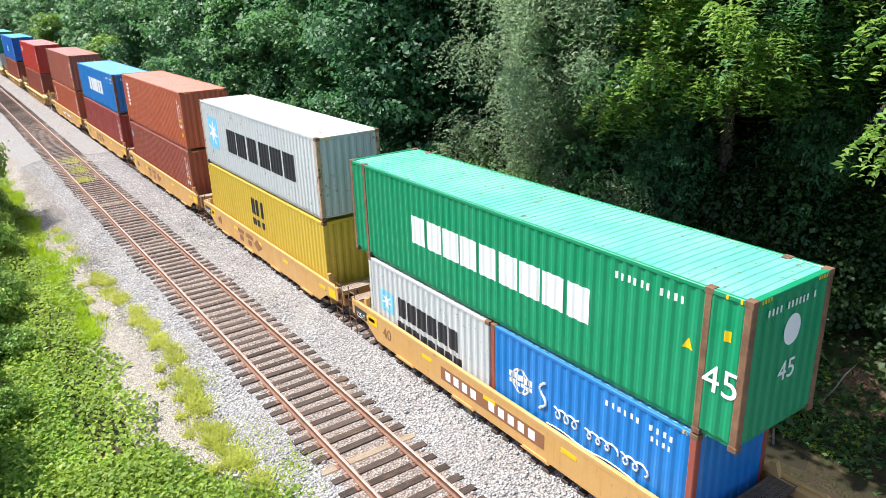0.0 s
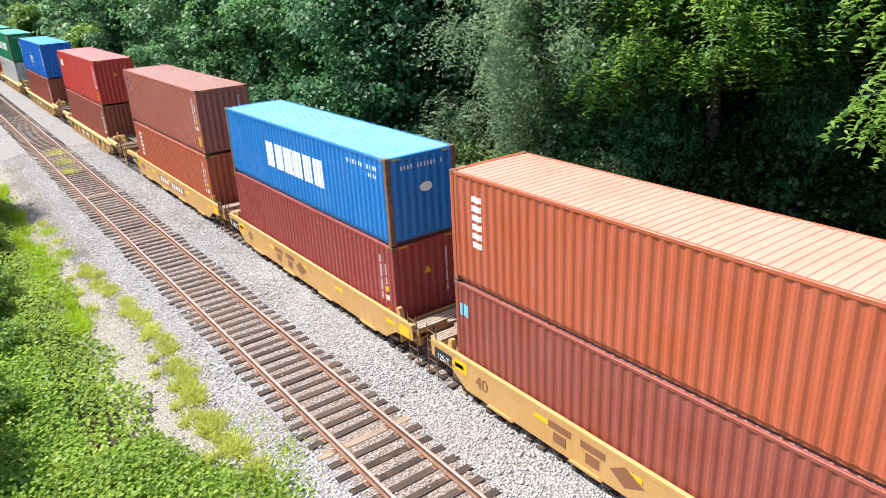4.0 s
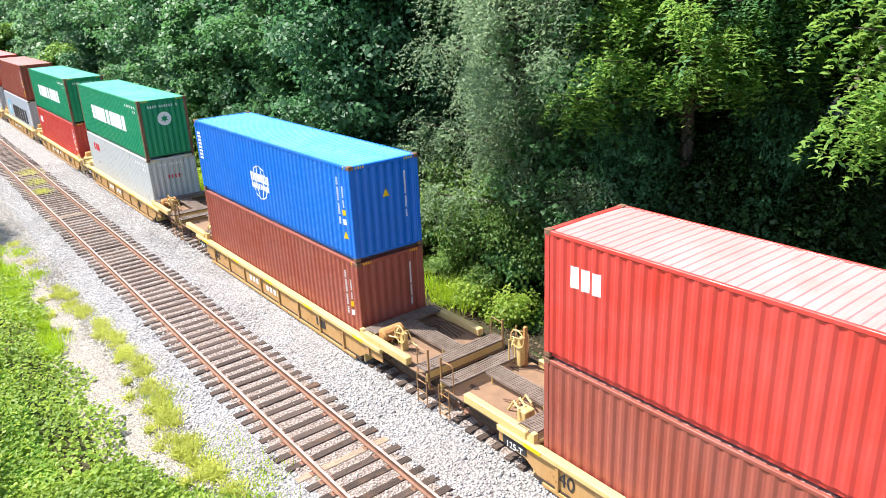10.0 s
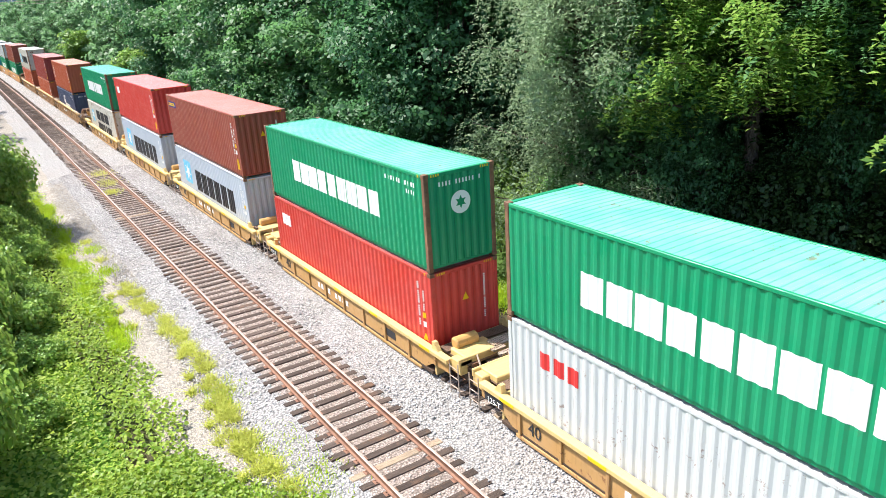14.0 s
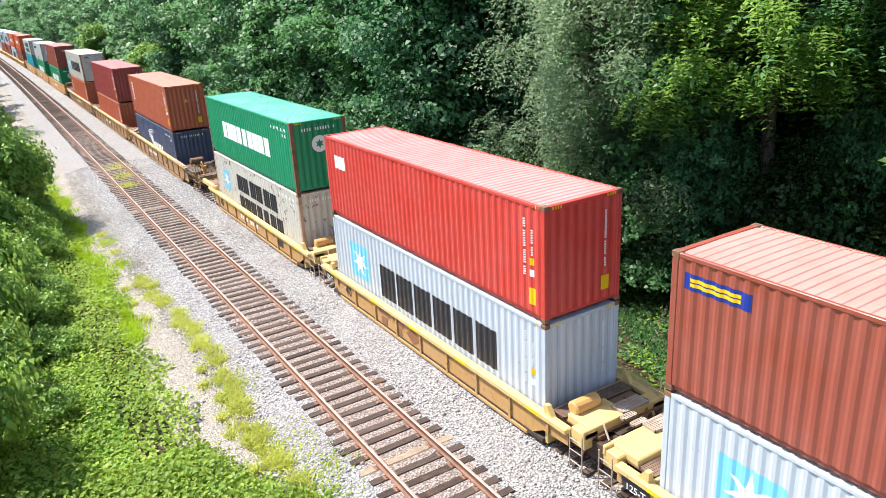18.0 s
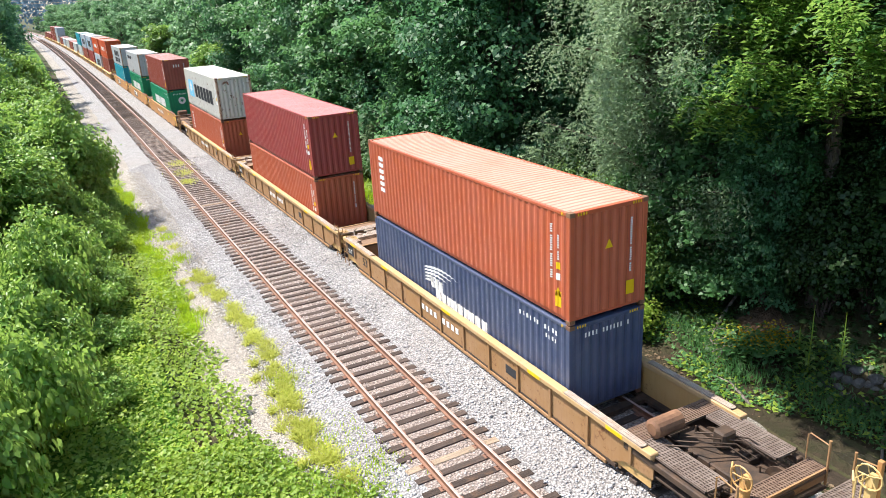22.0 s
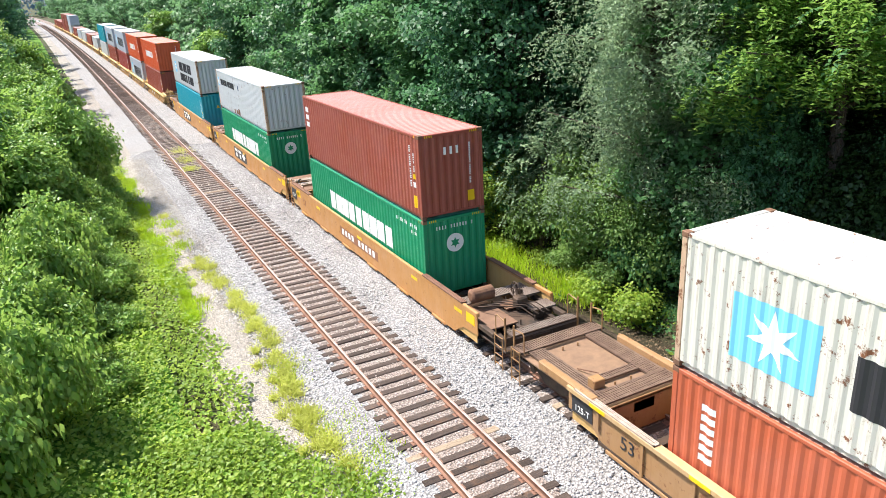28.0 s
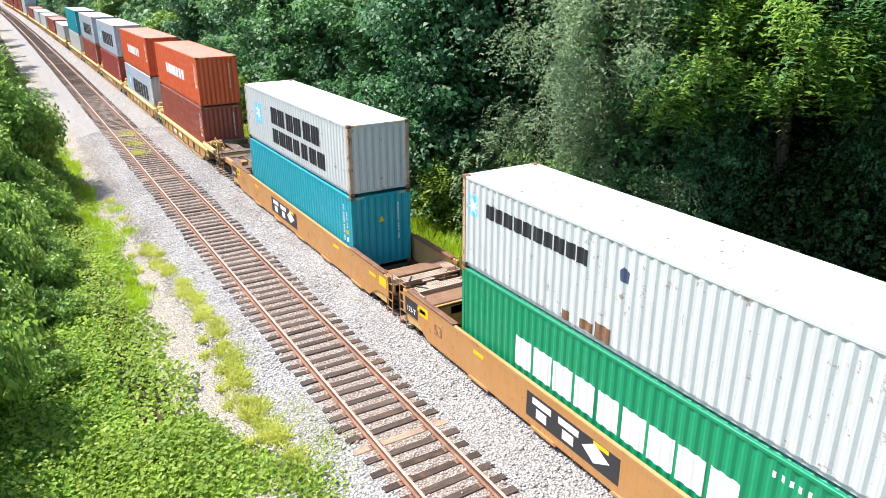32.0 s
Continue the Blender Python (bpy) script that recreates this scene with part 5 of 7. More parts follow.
    if words == "plate":
        m = box(soup(), face - 0.004, face, -2.2, 2.0, mid - 0.2, mid + 0.2)
        part("number_plate", done("number_plate", m, MARK_BROWN), th)
        bars(1.85, 10, 0.38, 0.26, MARK_WHITE)
    elif words == "emblem":
        if style == "flat53":
            part("emblem_plate", done("emblem_plate", box(soup(), face - 0.004, face, -0.6, 2.7, mid - 0.36, mid + 0.34), BLACK), th)
        m = soup()
        for y in (2.1, 1.1):
            box(m, face - 0.008, face - 0.003, y - 0.36, y + 0.36, mid + 0.08, mid + 0.26)
            box(m, face - 0.008, face - 0.003, y - 0.2, y + 0.2, mid - 0.26, mid + 0.0)
        prism(m, [(0.2, mid + 0.26), (-0.3, mid), (0.2, mid - 0.26), (0.6, mid)], "x", face - 0.008, face - 0.003)
        part("emblem", done("emblem", m, MARK_WHITE if style == "flat53" else MARK_BROWN), th, label="plain geometric emblem")
    else:
        bars(2.0, 9, 0.3, 0.2, MARK_WHITE)
        m = box(soup(), face - 0.005, face, -4.0, -3.4, mid - 0.15, mid + 0.12)
        part("data_panel", done("data_panel", m, BLACK), th)
    if number:
        side_text(th, number, 0.5, sy1 - 2.2, mid, face - 0.004, MARK_BROWN if not ribs else BLACK)
    m = box(soup(), face - 0.004, face, sy1 - 0.95, sy1 - 0.15, foot + 0.42, top - 0.2)
    part("stencil_panel", done("stencil_panel", m, BLACK), th)
    side_text(th, "125-T", 0.24, sy1 - 0.55, mid + 0.05, face - 0.009, MARK_WHITE)
    return th


# ---- the train: lower box, upper box, and the car that carries them ----
BANNER_WHITE = "large plain white lettering bars"


def evergreen_marks():
    return (banner(9, 0.225, 0.795, 0.37, 0.65, MARK_WHITE, BANNER_WHITE), side_code_row, end_code_row, round_sign)


def star_marks():
    return (star_square(0.775, 0.89, 0.32, 0.76), banner(6, 0.16, 0.712, 0.27, 0.67, MARK_BLACK, "large plain black lettering bars"), codes)


def two_line_marks():
    return (star_square(0.8, 0.885, 0.38, 0.74), banner(6, 0.222, 0.705, 0.5, 0.785, MARK_BLACK, "large plain black lettering bars"),
            banner(7, 0.19, 0.7, 0.17, 0.42, MARK_BLACK, "large plain black lettering bars"), side_code_row, end_code_row)


GREEN_BOX = "green corrugated steel shipping container with white lettering"
WHITE_BOX = "grey-white corrugated shipping container with black lettering and rust"
BROWN_BOX = "brown corrugated steel shipping container with white codes"
FLOORS = {"flat": 0.18, "rib": 0.085, "rib53": 0.085, "flat53": 0.085}
L40, L20, L45 = 12.192, 6.058, 13.716
# front of the boxes along the train, car, lower box, upper box; each box: label, length, height, paint, roof, posts, marks
b = lambda label, h, skin, roof=None, posts=None, marks=(codes, tall_label): (label, L40, h, skin, roof, posts, marks)
brown = lambda h=HC: b(BROWN_BOX, h, BROWN, BROWN_ROOF)
TRITON = (upright_name(0.918, 0.36, 0.84), codes, triangle)
CONSIST = [
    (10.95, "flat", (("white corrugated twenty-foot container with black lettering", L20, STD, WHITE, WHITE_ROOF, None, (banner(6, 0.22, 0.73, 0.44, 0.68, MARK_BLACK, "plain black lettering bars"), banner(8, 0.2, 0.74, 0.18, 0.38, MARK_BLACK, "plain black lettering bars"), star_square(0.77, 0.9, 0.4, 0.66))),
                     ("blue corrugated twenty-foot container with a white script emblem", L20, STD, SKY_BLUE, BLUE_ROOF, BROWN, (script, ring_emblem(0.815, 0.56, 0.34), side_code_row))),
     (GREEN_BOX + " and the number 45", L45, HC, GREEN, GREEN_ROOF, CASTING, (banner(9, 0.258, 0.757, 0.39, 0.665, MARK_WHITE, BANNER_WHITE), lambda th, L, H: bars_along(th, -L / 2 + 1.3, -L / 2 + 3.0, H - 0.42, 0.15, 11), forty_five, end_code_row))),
    (26.20, "flat", b("yellow corrugated steel container with a black emblem", HC, YELLOW, YELLOW, None, (corner_name(0.46, 0.575, 0.56, 0.8, MARK_BLACK), corner_name(0.46, 0.575, 0.4, 0.5, MARK_BLACK))),
     b(WHITE_BOX, HC, WHITE, WHITE_ROOF, POST_RUST, (star_square(0.83, 0.93, 0.3, 0.78), banner(6, 0.155, 0.745, 0.34, 0.685, MARK_BLACK, "large plain black lettering bars")))),
    (41.45, "flat", b(BROWN_BOX, HC, BROWN, BROWN_ROOF, None, (codes, corner_name(0.955, 0.985, 0.68, 0.8, MARK_BLUE))), b(BROWN_BOX, HC, RUST_ORANGE, ORANGE_ROOF, None, TRITON)),
    (56.60, "flat", b("maroon corrugated steel shipping container", HC, MAROON, MAROON_ROOF, None, (codes, triangle)),
     b("bright blue corrugated container with white lettering", STD, SKY_BLUE, BLUE_ROOF, CASTING, (banner(6, 0.325, 0.696, 0.35, 0.71, MARK_WHITE, BANNER_WHITE), side_code_row, end_code_row, lambda th, L, H: flat_shape("oval_emblem", th, [(0.12 + 0.22 * math.cos(i * 0.3), H * 0.6 + 0.14 * math.sin(i * 0.3)) for i in range(21)], "y", -L / 2 + 0.03, MARK_WHITE)))),
    (72.20, "flat", b(BROWN_BOX, HC, RUST_ORANGE, ORANGE_ROOF, None, TRITON), b(BROWN_BOX, HC, LIGHT_BROWN, BROWN_ROOF, None, (codes, tall_label, flag(0.935, 0.963, 0.68, 0.86)))),
    (92.00, "rib", brown(), b("red corrugated steel shipping container with white emblem", HC, RED, RED_ROOF, None, (codes, tall_label, triangle, corner_name(0.875, 0.944, 0.63, 0.79)))),
    (111.88, "rib", b(BROWN_BOX, HC, BROWN, BROWN_ROOF, None, (codes,)), b("deep blue corrugated container with a white globe emblem", HC, DEEP_BLUE, DEEP_BLUE_ROOF, None, (ring_emblem(0.52, 0.45, 0.62), codes, triangle, upright_name(0.97, 0.45, 0.85, 8)))),
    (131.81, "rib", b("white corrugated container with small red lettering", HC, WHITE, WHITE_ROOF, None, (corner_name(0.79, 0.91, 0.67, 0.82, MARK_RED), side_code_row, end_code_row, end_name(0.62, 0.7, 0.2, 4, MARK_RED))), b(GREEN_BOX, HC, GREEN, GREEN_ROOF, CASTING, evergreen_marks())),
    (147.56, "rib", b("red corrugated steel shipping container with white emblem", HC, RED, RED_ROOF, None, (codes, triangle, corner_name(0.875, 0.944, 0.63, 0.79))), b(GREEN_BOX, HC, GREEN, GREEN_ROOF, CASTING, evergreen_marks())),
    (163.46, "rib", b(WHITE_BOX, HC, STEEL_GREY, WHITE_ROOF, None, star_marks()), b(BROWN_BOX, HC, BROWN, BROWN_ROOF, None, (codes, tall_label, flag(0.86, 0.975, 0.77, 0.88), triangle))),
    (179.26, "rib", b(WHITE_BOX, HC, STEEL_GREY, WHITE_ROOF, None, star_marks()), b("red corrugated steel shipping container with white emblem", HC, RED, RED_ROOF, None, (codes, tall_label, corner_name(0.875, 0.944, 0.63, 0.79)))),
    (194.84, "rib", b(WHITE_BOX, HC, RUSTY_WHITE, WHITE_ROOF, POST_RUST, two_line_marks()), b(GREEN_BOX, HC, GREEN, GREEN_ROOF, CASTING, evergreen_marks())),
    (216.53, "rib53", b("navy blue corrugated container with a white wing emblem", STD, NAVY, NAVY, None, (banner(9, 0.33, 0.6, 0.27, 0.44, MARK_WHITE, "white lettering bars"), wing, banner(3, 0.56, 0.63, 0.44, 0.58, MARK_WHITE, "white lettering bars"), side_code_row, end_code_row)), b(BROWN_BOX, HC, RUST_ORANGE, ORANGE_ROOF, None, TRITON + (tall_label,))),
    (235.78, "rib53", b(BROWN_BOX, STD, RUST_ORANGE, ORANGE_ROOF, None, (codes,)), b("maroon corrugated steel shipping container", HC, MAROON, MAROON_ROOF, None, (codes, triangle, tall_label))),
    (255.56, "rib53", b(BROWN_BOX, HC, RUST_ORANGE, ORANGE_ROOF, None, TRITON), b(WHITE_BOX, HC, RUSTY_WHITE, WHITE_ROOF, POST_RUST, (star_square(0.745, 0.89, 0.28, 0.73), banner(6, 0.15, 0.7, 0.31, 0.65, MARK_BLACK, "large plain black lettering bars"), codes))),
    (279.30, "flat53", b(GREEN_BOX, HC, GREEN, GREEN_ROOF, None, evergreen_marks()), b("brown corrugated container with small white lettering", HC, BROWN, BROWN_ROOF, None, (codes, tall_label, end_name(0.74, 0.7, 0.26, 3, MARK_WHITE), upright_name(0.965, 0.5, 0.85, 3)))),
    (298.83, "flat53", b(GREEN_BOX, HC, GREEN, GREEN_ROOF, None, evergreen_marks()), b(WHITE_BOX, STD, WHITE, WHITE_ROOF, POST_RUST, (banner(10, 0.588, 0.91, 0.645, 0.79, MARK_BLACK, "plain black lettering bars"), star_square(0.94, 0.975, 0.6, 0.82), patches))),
    (318.50, "flat53", b("teal corrugated steel shipping container", HC, TEAL, TEAL, None, (codes, triangle)), b(WHITE_BOX, STD, WHITE, WHITE_ROOF, POST_RUST, two_line_marks()[:3])),
    (340.25, "rib", brown(), b("bright orange corrugated container with a white emblem", HC, BRIGHT_ORANGE, ORANGE_ROOF, None, (banner(7, 0.3, 0.75, 0.4, 0.62, MARK_WHITE, "white lettering bars"), codes))),
    (356.00, "rib", b(WHITE_BOX, HC, STEEL_GREY, WHITE_ROOF, None, star_marks()), b("bright orange corrugated container with a white emblem", HC, BRIGHT_ORANGE, ORANGE_ROOF, None, (banner(7, 0.3, 0.75, 0.4, 0.62, MARK_WHITE, "white lettering bars"), codes))),
    (371.75, "rib", b(BROWN_BOX, HC, MAROON, MAROON_ROOF), b(WHITE_BOX, HC, STEEL_GREY, WHITE_ROOF, None, star_marks())),
    (387.50, "rib", brown(), b(WHITE_BOX, HC, STEEL_GREY, WHITE_ROOF, None, star_marks())),
    (403.30, "rib", b(WHITE_BOX, HC, WHITE, WHITE_ROOF, None, ()), b("teal corrugated steel shipping container", HC, TEAL, WHITE_ROOF, None, (codes,))),
    (423.00, "rib", b(WHITE_BOX, HC, WHITE, WHITE_ROOF, None, ()), None),
    (438.80, "rib", brown(), None),
    (454.60, "rib", b(WHITE_BOX, HC, WHITE, WHITE_ROOF, None, ()), None),
    (470.40, "rib", b(WHITE_BOX, HC, STEEL_GREY, WHITE_ROOF, None, ()), None),
    (486.20, "rib", brown(), None),
    (506.00, "rib", b(WHITE_BOX, HC, WHITE, WHITE_ROOF, None, ()), b(WHITE_BOX, HC, STEEL_GREY, WHITE_ROOF, None, ())),
    (521.80, "rib", brown(), brown()),
    (537.60, "rib", b(BROWN_BOX, HC, MAROON, MAROON_ROOF), brown()),
    (557.40, "rib", brown(), None),
    (573.20, "rib", brown(), None),
    (589.00, "rib", brown(), None),
]
# couplings between separate cars, by the place along the train; the others are joints midway between two boxes
COUPLED = {0: 7.2, 5: 88.1, 6: 108.05, 7: 127.95, 12: 210.9, 15: 273.8, 18: 336.3, 23: 419.3, 28: 502.2, 31: 553.6, 34: 605.4}
CAR_LABEL = {"flat": "yellow well car with smooth side plates", "rib": "yellow well car with ribbed sides and a pale top rail",
             "rib53": "rusty brown long well car with ribbed sides", "flat53": "tan long well car with smooth side plates"}
MOVING = []


def build_train():
    for i, (front, style, lower, upper) in enumerate(CONSIST):
        mid = front + L40 / 2
        lo = COUPLED.get(i, (CONSIST[i - 1][0] + L40 + front) / 2 if i else 0)
        hi = COUPLED.get(i + 1, (front + L40 + CONSIST[i + 1][0]) / 2 if i + 1 < len(CONSIST) else 0)
        reach = 6.2 if not style.endswith("53") else 8.1
        car = well_car(style, CAR_LABEL[style], lo - mid, hi - mid, -reach, reach, "deck" if i in COUPLED else "joint", "deck" if i + 1 in COUPLED else "joint",
                       "53" if style.endswith("53") else "40", "emblem" if i in (1, 2, 3, 10, 16, 17) else "plate" if i in (0, 4, 15) else "bars")
        MOVING.append((car, mid, 0.0))
        boxes = lower if isinstance(lower[0], tuple) else (lower,)
        for k, one in enumerate(boxes):
            label, length, h, skin, roof, posts, marks = one
            at = mid if len(boxes) == 1 else mid + (3.06 if k == 0 else -3.06)
            MOVING.append((container(label, length, h, skin, roof, posts, marks), at, FLOORS[style]))
        top = FLOORS[style] + boxes[0][2] + 0.035
        if upper:
            label, length, h, skin, roof, posts, marks = upper
            MOVING.append((container(label, length, h, skin, roof, posts, marks), mid, top))


build_train()


# ---- plants ----
def leaves_at(points, normals, size, rng, long=1.5, spread=0.42, fold=0.25):
    """Folded blades at points: four corners each, facing roughly along normals."""
    n = len(points)
    nrm = normals + spread * rng.normal(size=(n, 3))
    nrm /= np.linalg.norm(nrm, axis=1)[:, None] + 1e-9
    side = np.cross(nrm, rng.normal(size=(n, 3)))
    side /= np.linalg.norm(side, axis=1)[:, None] + 1e-9
    ahead = np.cross(nrm, side)
    s = (size * rng.uniform(0.6, 1.35, n))[:, None]
    v = np.stack([points - ahead * s * long * 0.5, points + side * s * 0.5 + nrm * s * fold, points + ahead * s * long * 0.5 - nrm * s * fold * 0.6, points - side * s * 0.5 + nrm * s * fold], 1)
    return v.reshape(-1, 3)


def broad_at(points, normals, size, rng, long=1.15, spread=0.42, fold=0.16):
    """Broad pointed leaves at points: two halves folded along the midrib, six corners each; they droop to their tips."""
    n = len(points)
    nrm = normals + spread * rng.normal(size=(n, 3))
    nrm /= np.linalg.norm(nrm, axis=1)[:, None] + 1e-9
    down = np.tile([0.0, 0.0, -1.0], (n, 1)) + 0.7 * rng.normal(size=(n, 3))
    side = np.cross(nrm, down)
    side /= np.linalg.norm(side, axis=1)[:, None] + 1e-9
    ahead = np.cross(side, nrm)
    s = (size * rng.uniform(0.6, 1.3, n))[:, None]
    at = lambda a, b, c: points + ahead * s * long * a + side * s * b + nrm * s * c
    v = np.stack([at(-0.45, 0, 0), at(-0.28, 0.42, fold), at(0.16, 0.4, fold), at(0.58, 0, -0.12), at(0.16, -0.4, fold), at(-0.28, -0.42, fold)], 1)
    return v.reshape(-1, 3)


def leaf_mesh(name, verts, material):
    return arrays(name, verts, np.arange(len(verts)).reshape(-1, 4), material)


def broad_mesh(name, verts, material):
    k = np.arange(0, len(verts), 6)[:, None]
    return arrays(name, verts, np.concatenate([k + np.array([0, 1, 2, 3]), k + np.array([0, 3, 4, 5])], 1).reshape(-1, 4), material)


def shell(blobs, count, rng, inner=0.55, bunch=13, reach=0.3):
    """Points and outward ways of leaves in bunches on the ragged shells of round clumps."""
    blobs = np.array(blobs, float)
    area = blobs[:, 3] * blobs[:, 4] + blobs[:, 4] * blobs[:, 5]
    some = count // bunch
    pick_of = rng.choice(len(blobs), some, p=area / area.sum())
    d = rng.normal(size=(some, 3))
    d[:, 2] = np.where(d[:, 2] < -0.3, -d[:, 2] * 0.6, d[:, 2])
    d /= np.linalg.norm(d, axis=1)[:, None]
    r = inner + (1.08 - inner) * np.sqrt(rng.random(some))
    lump = 1 + 0.2 * np.sin(5 * d[:, 0] + pick_of) * np.sin(4 * d[:, 1] + 2 * pick_of) + 0.12 * np.sin(9 * d[:, 2] + pick_of)
    p = blobs[pick_of, :3] + d * (r * lump)[:, None] * blobs[pick_of, 3:6]
    d = d + 0.3 * rng.normal(size=(some, 3))
    p, d = np.repeat(p, bunch, 0), np.repeat(d, bunch, 0)
    return p + rng.normal(size=p.shape) * np.array([reach, reach, reach * 0.55]), d


def limb(s, a, b, r0, r1, rng, bow=0.4):
    a, b = Vector(a), Vector(b)
    mid = (a + b) / 2 + Vector((rng.uniform(-bow, bow), rng.uniform(-bow, bow), rng.uniform(0, bow)))
    tube(s, [a, (a + mid) / 2 + Vector((0, 0, bow * 0.1)), mid, (mid + b) / 2, b], r0, 7, [r0, r0 * 0.85, (r0 + r1) / 2, r1 * 1.3, r1])


def tree(name, label, tall, wide, blobs_n, count, leaf, material, seed, low=0.25, long=1.5, hang=0.0, flat=0.75, r_blob=(0.16, 0.3), bare=0, reach=0.26):
    """A tapered trunk that forks into limbs, and a crown of many leaves in uneven clumps on them."""
    rng, r = np.random.default_rng(seed), random.Random(seed)
    th = thing(name, label, "tree")
    s = soup()
    lean = Vector((r.uniform(-0.6, 0.6), r.uniform(-0.6, 0.6), 0))
    fork = Vector((0, 0, tall * 0.38)) + lean
    tube(s, [(0, 0, -0.6), (0.05, 0, tall * 0.12), fork * 0.6, fork], 0.2, 9, [tall * 0.024, tall * 0.017, tall * 0.014, tall * 0.012])
    blobs = []
    for i in range(blobs_n):
        h = low + (1 - low) * (i + r.random()) / blobs_n
        swell = math.sin(math.pi * min(1.0, 0.12 + 0.88 * (1 - (h - low) / (1 - low)) ** 0.8) * 0.97)
        a = i * 2.4 + r.uniform(-0.5, 0.5)
        out = wide * (0.35 + 0.65 * r.random()) * (0.45 + 0.55 * swell)
        p = Vector((math.cos(a) * out, math.sin(a) * out, h * tall)) + lean
        rad = tall * r.uniform(*r_blob) * 0.5
        blobs.append((p.x, p.y, p.z, rad * 1.15, rad * 1.15, rad * flat))
        limb(s, fork + Vector((0, 0, (p.z - fork.z) * 0.3 if p.z > fork.z else -fork.z * 0.25)), p, tall * 0.006, 0.015, r)
    for _ in range(bare):
        a = r.uniform(0, 6.28)
        limb(s, fork, (math.cos(a) * wide * 1.1, math.sin(a) * wide * 1.1, tall * r.uniform(0.4, 0.9)), 0.06, 0.01, r, 0.9)
    part("trunk", done("trunk", s, BARK, True), th)
    p, d = shell(blobs, count, rng, 0.8, reach=reach)
    p[:, 2] -= hang * rng.random(len(p)) ** 2 * tall * 0.08
    d = d * 0.75 + np.array([0, 0, 0.6])
    part("crown", leaf_mesh("crown", leaves_at(p, d, leaf, rng, long), material), th)
    return th


def frond_tree(name, label, tall, wide, boughs, material, seed, low=0.45, leaf=0.085, sprays=30, droop=0.007, scatter=0.55, spread=0.35, ragged=0.0):
    """A tree whose leaves hang in feathered sprays from long boughs."""
    rng, r = np.random.default_rng(seed), random.Random(seed)
    th = thing(name, label, "tree")
    s = soup()
    tube(s, [(0, 0, -0.6), (0.1, 0, tall * 0.2), (0, 0.1, tall * 0.5), (0.1, 0, tall * 0.9)], 0.2, 9, [0.34, 0.26, 0.2, 0.06])
    pts, nrm = [], []
    for i in range(boughs):
        h = tall * (low + (1 - low) * (i + r.random()) / boughs)
        a = i * 2.4 + r.uniform(-0.4, 0.4)
        reach = wide * r.uniform(0.55 - 0.25 * ragged, 1.0 + 0.35 * ragged) * (1.1 - 0.5 * (h / tall - low) / (1 - low))
        # a ragged tree sways from side to side as it rises
        sway = Vector((math.sin(h * 0.75 + seed), math.sin(h * 1.1 + 2 * seed), 0)) * ragged * 0.9
        tip = Vector((math.cos(a) * reach, math.sin(a) * reach, h - reach * 0.12)) + sway
        root = Vector((0, 0, h - reach * 0.35)) + sway * 0.3
        limb(s, root, tip, 0.07, 0.02, r, 0.3)
        for _ in range(sprays):
            t = r.uniform(0.3 + 0.2 * ragged, 1.05)
            q = root.lerp(tip, t) + Vector((r.gauss(0, scatter), r.gauss(0, scatter), r.gauss(0.1, scatter * 0.6)))
            # a spray: a drooping midrib with leaflets in pairs
            way = Vector((math.cos(a) + r.gauss(0, 0.7), math.sin(a) + r.gauss(0, 0.7), r.uniform(-0.5, 0.25))).normalized()
            across = way.cross(Vector((0, 0, 1))).normalized()
            for k in range(9):
                c = q + way * (0.085 * k) - Vector((0, 0, droop * k * k))
                for sg in (-1, 1):
                    pts.append(tuple(c + across * sg * 0.1))
                    nrm.append((across.x * sg * 0.2, across.y * sg * 0.2, 1.0))
    part("trunk", done("trunk", s, BARK, True), th)
    v = leaves_at(np.array(pts), np.array(nrm), leaf, rng, 2.6, spread)
    part("crown", leaf_mesh("crown", v, material), th)
    return th


def mound(name, label, wide, tall, count, leaf, material, seed, long=1.25, category="shrub", lobes=9, broad=False):
    """A low heap of leaves with stems inside."""
    rng, r = np.random.default_rng(seed), random.Random(seed)
    th = thing(name, label, category)
    blobs = []
    s = soup()
    for i in range(lobes):
        a, out = i * 2.4, wide * 0.62 * math.sqrt((i + 0.3) / lobes)
        h = tall * (1 - 0.55 * out / wide) * r.uniform(0.45, 0.75)
        blobs.append((math.cos(a) * out, math.sin(a) * out, h, wide * 0.42 * (9 / lobes) ** 0.4, wide * 0.42 * (9 / lobes) ** 0.4, h * 0.8 + 0.1))
        limb(s, (0, 0, -0.2), (math.cos(a) * out, math.sin(a) * out, h), 0.035, 0.01, r, 0.2)
    part("stem", done("stem", s, BARK), th)
    p, d = shell(blobs, count, rng, 0.8, reach=0.2)
    keep = p[:, 2] > -0.1
    if broad:
        d = d + np.array([0, 0, 0.4])
        part("foliage", broad_mesh("foliage", broad_at(p[keep], d[keep], leaf, rng, long), material), th)
    else:
        d = d * 0.7 + np.array([0, 0, 0.5])
        part("foliage", leaf_mesh("foliage", leaves_at(p[keep], d[keep], leaf, rng, long), material), th)
    return th


def ground_at(x, y):
    return float(ground_height(np.array([float(x)]), np.array([float(y)]))[0])


WOOD = "woods beside the line"


def lay_out(first, places, group):
    """The first stands at the first place, copies at the others."""
    tagged(first, group=group)
    for i, (x, y, size, spin, tall) in enumerate(places):
        m = pose(x + bend(y), y, ground_at(x + bend(y), y) - 0.1, 0, 0, spin) @ Matrix.Diagonal((size, size, size * tall, 1))
        if i == 0:
            first.matrix_basis = m
        else:
            c = copy_thing(first, pose(0, 0, 0))
            c.matrix_basis = m


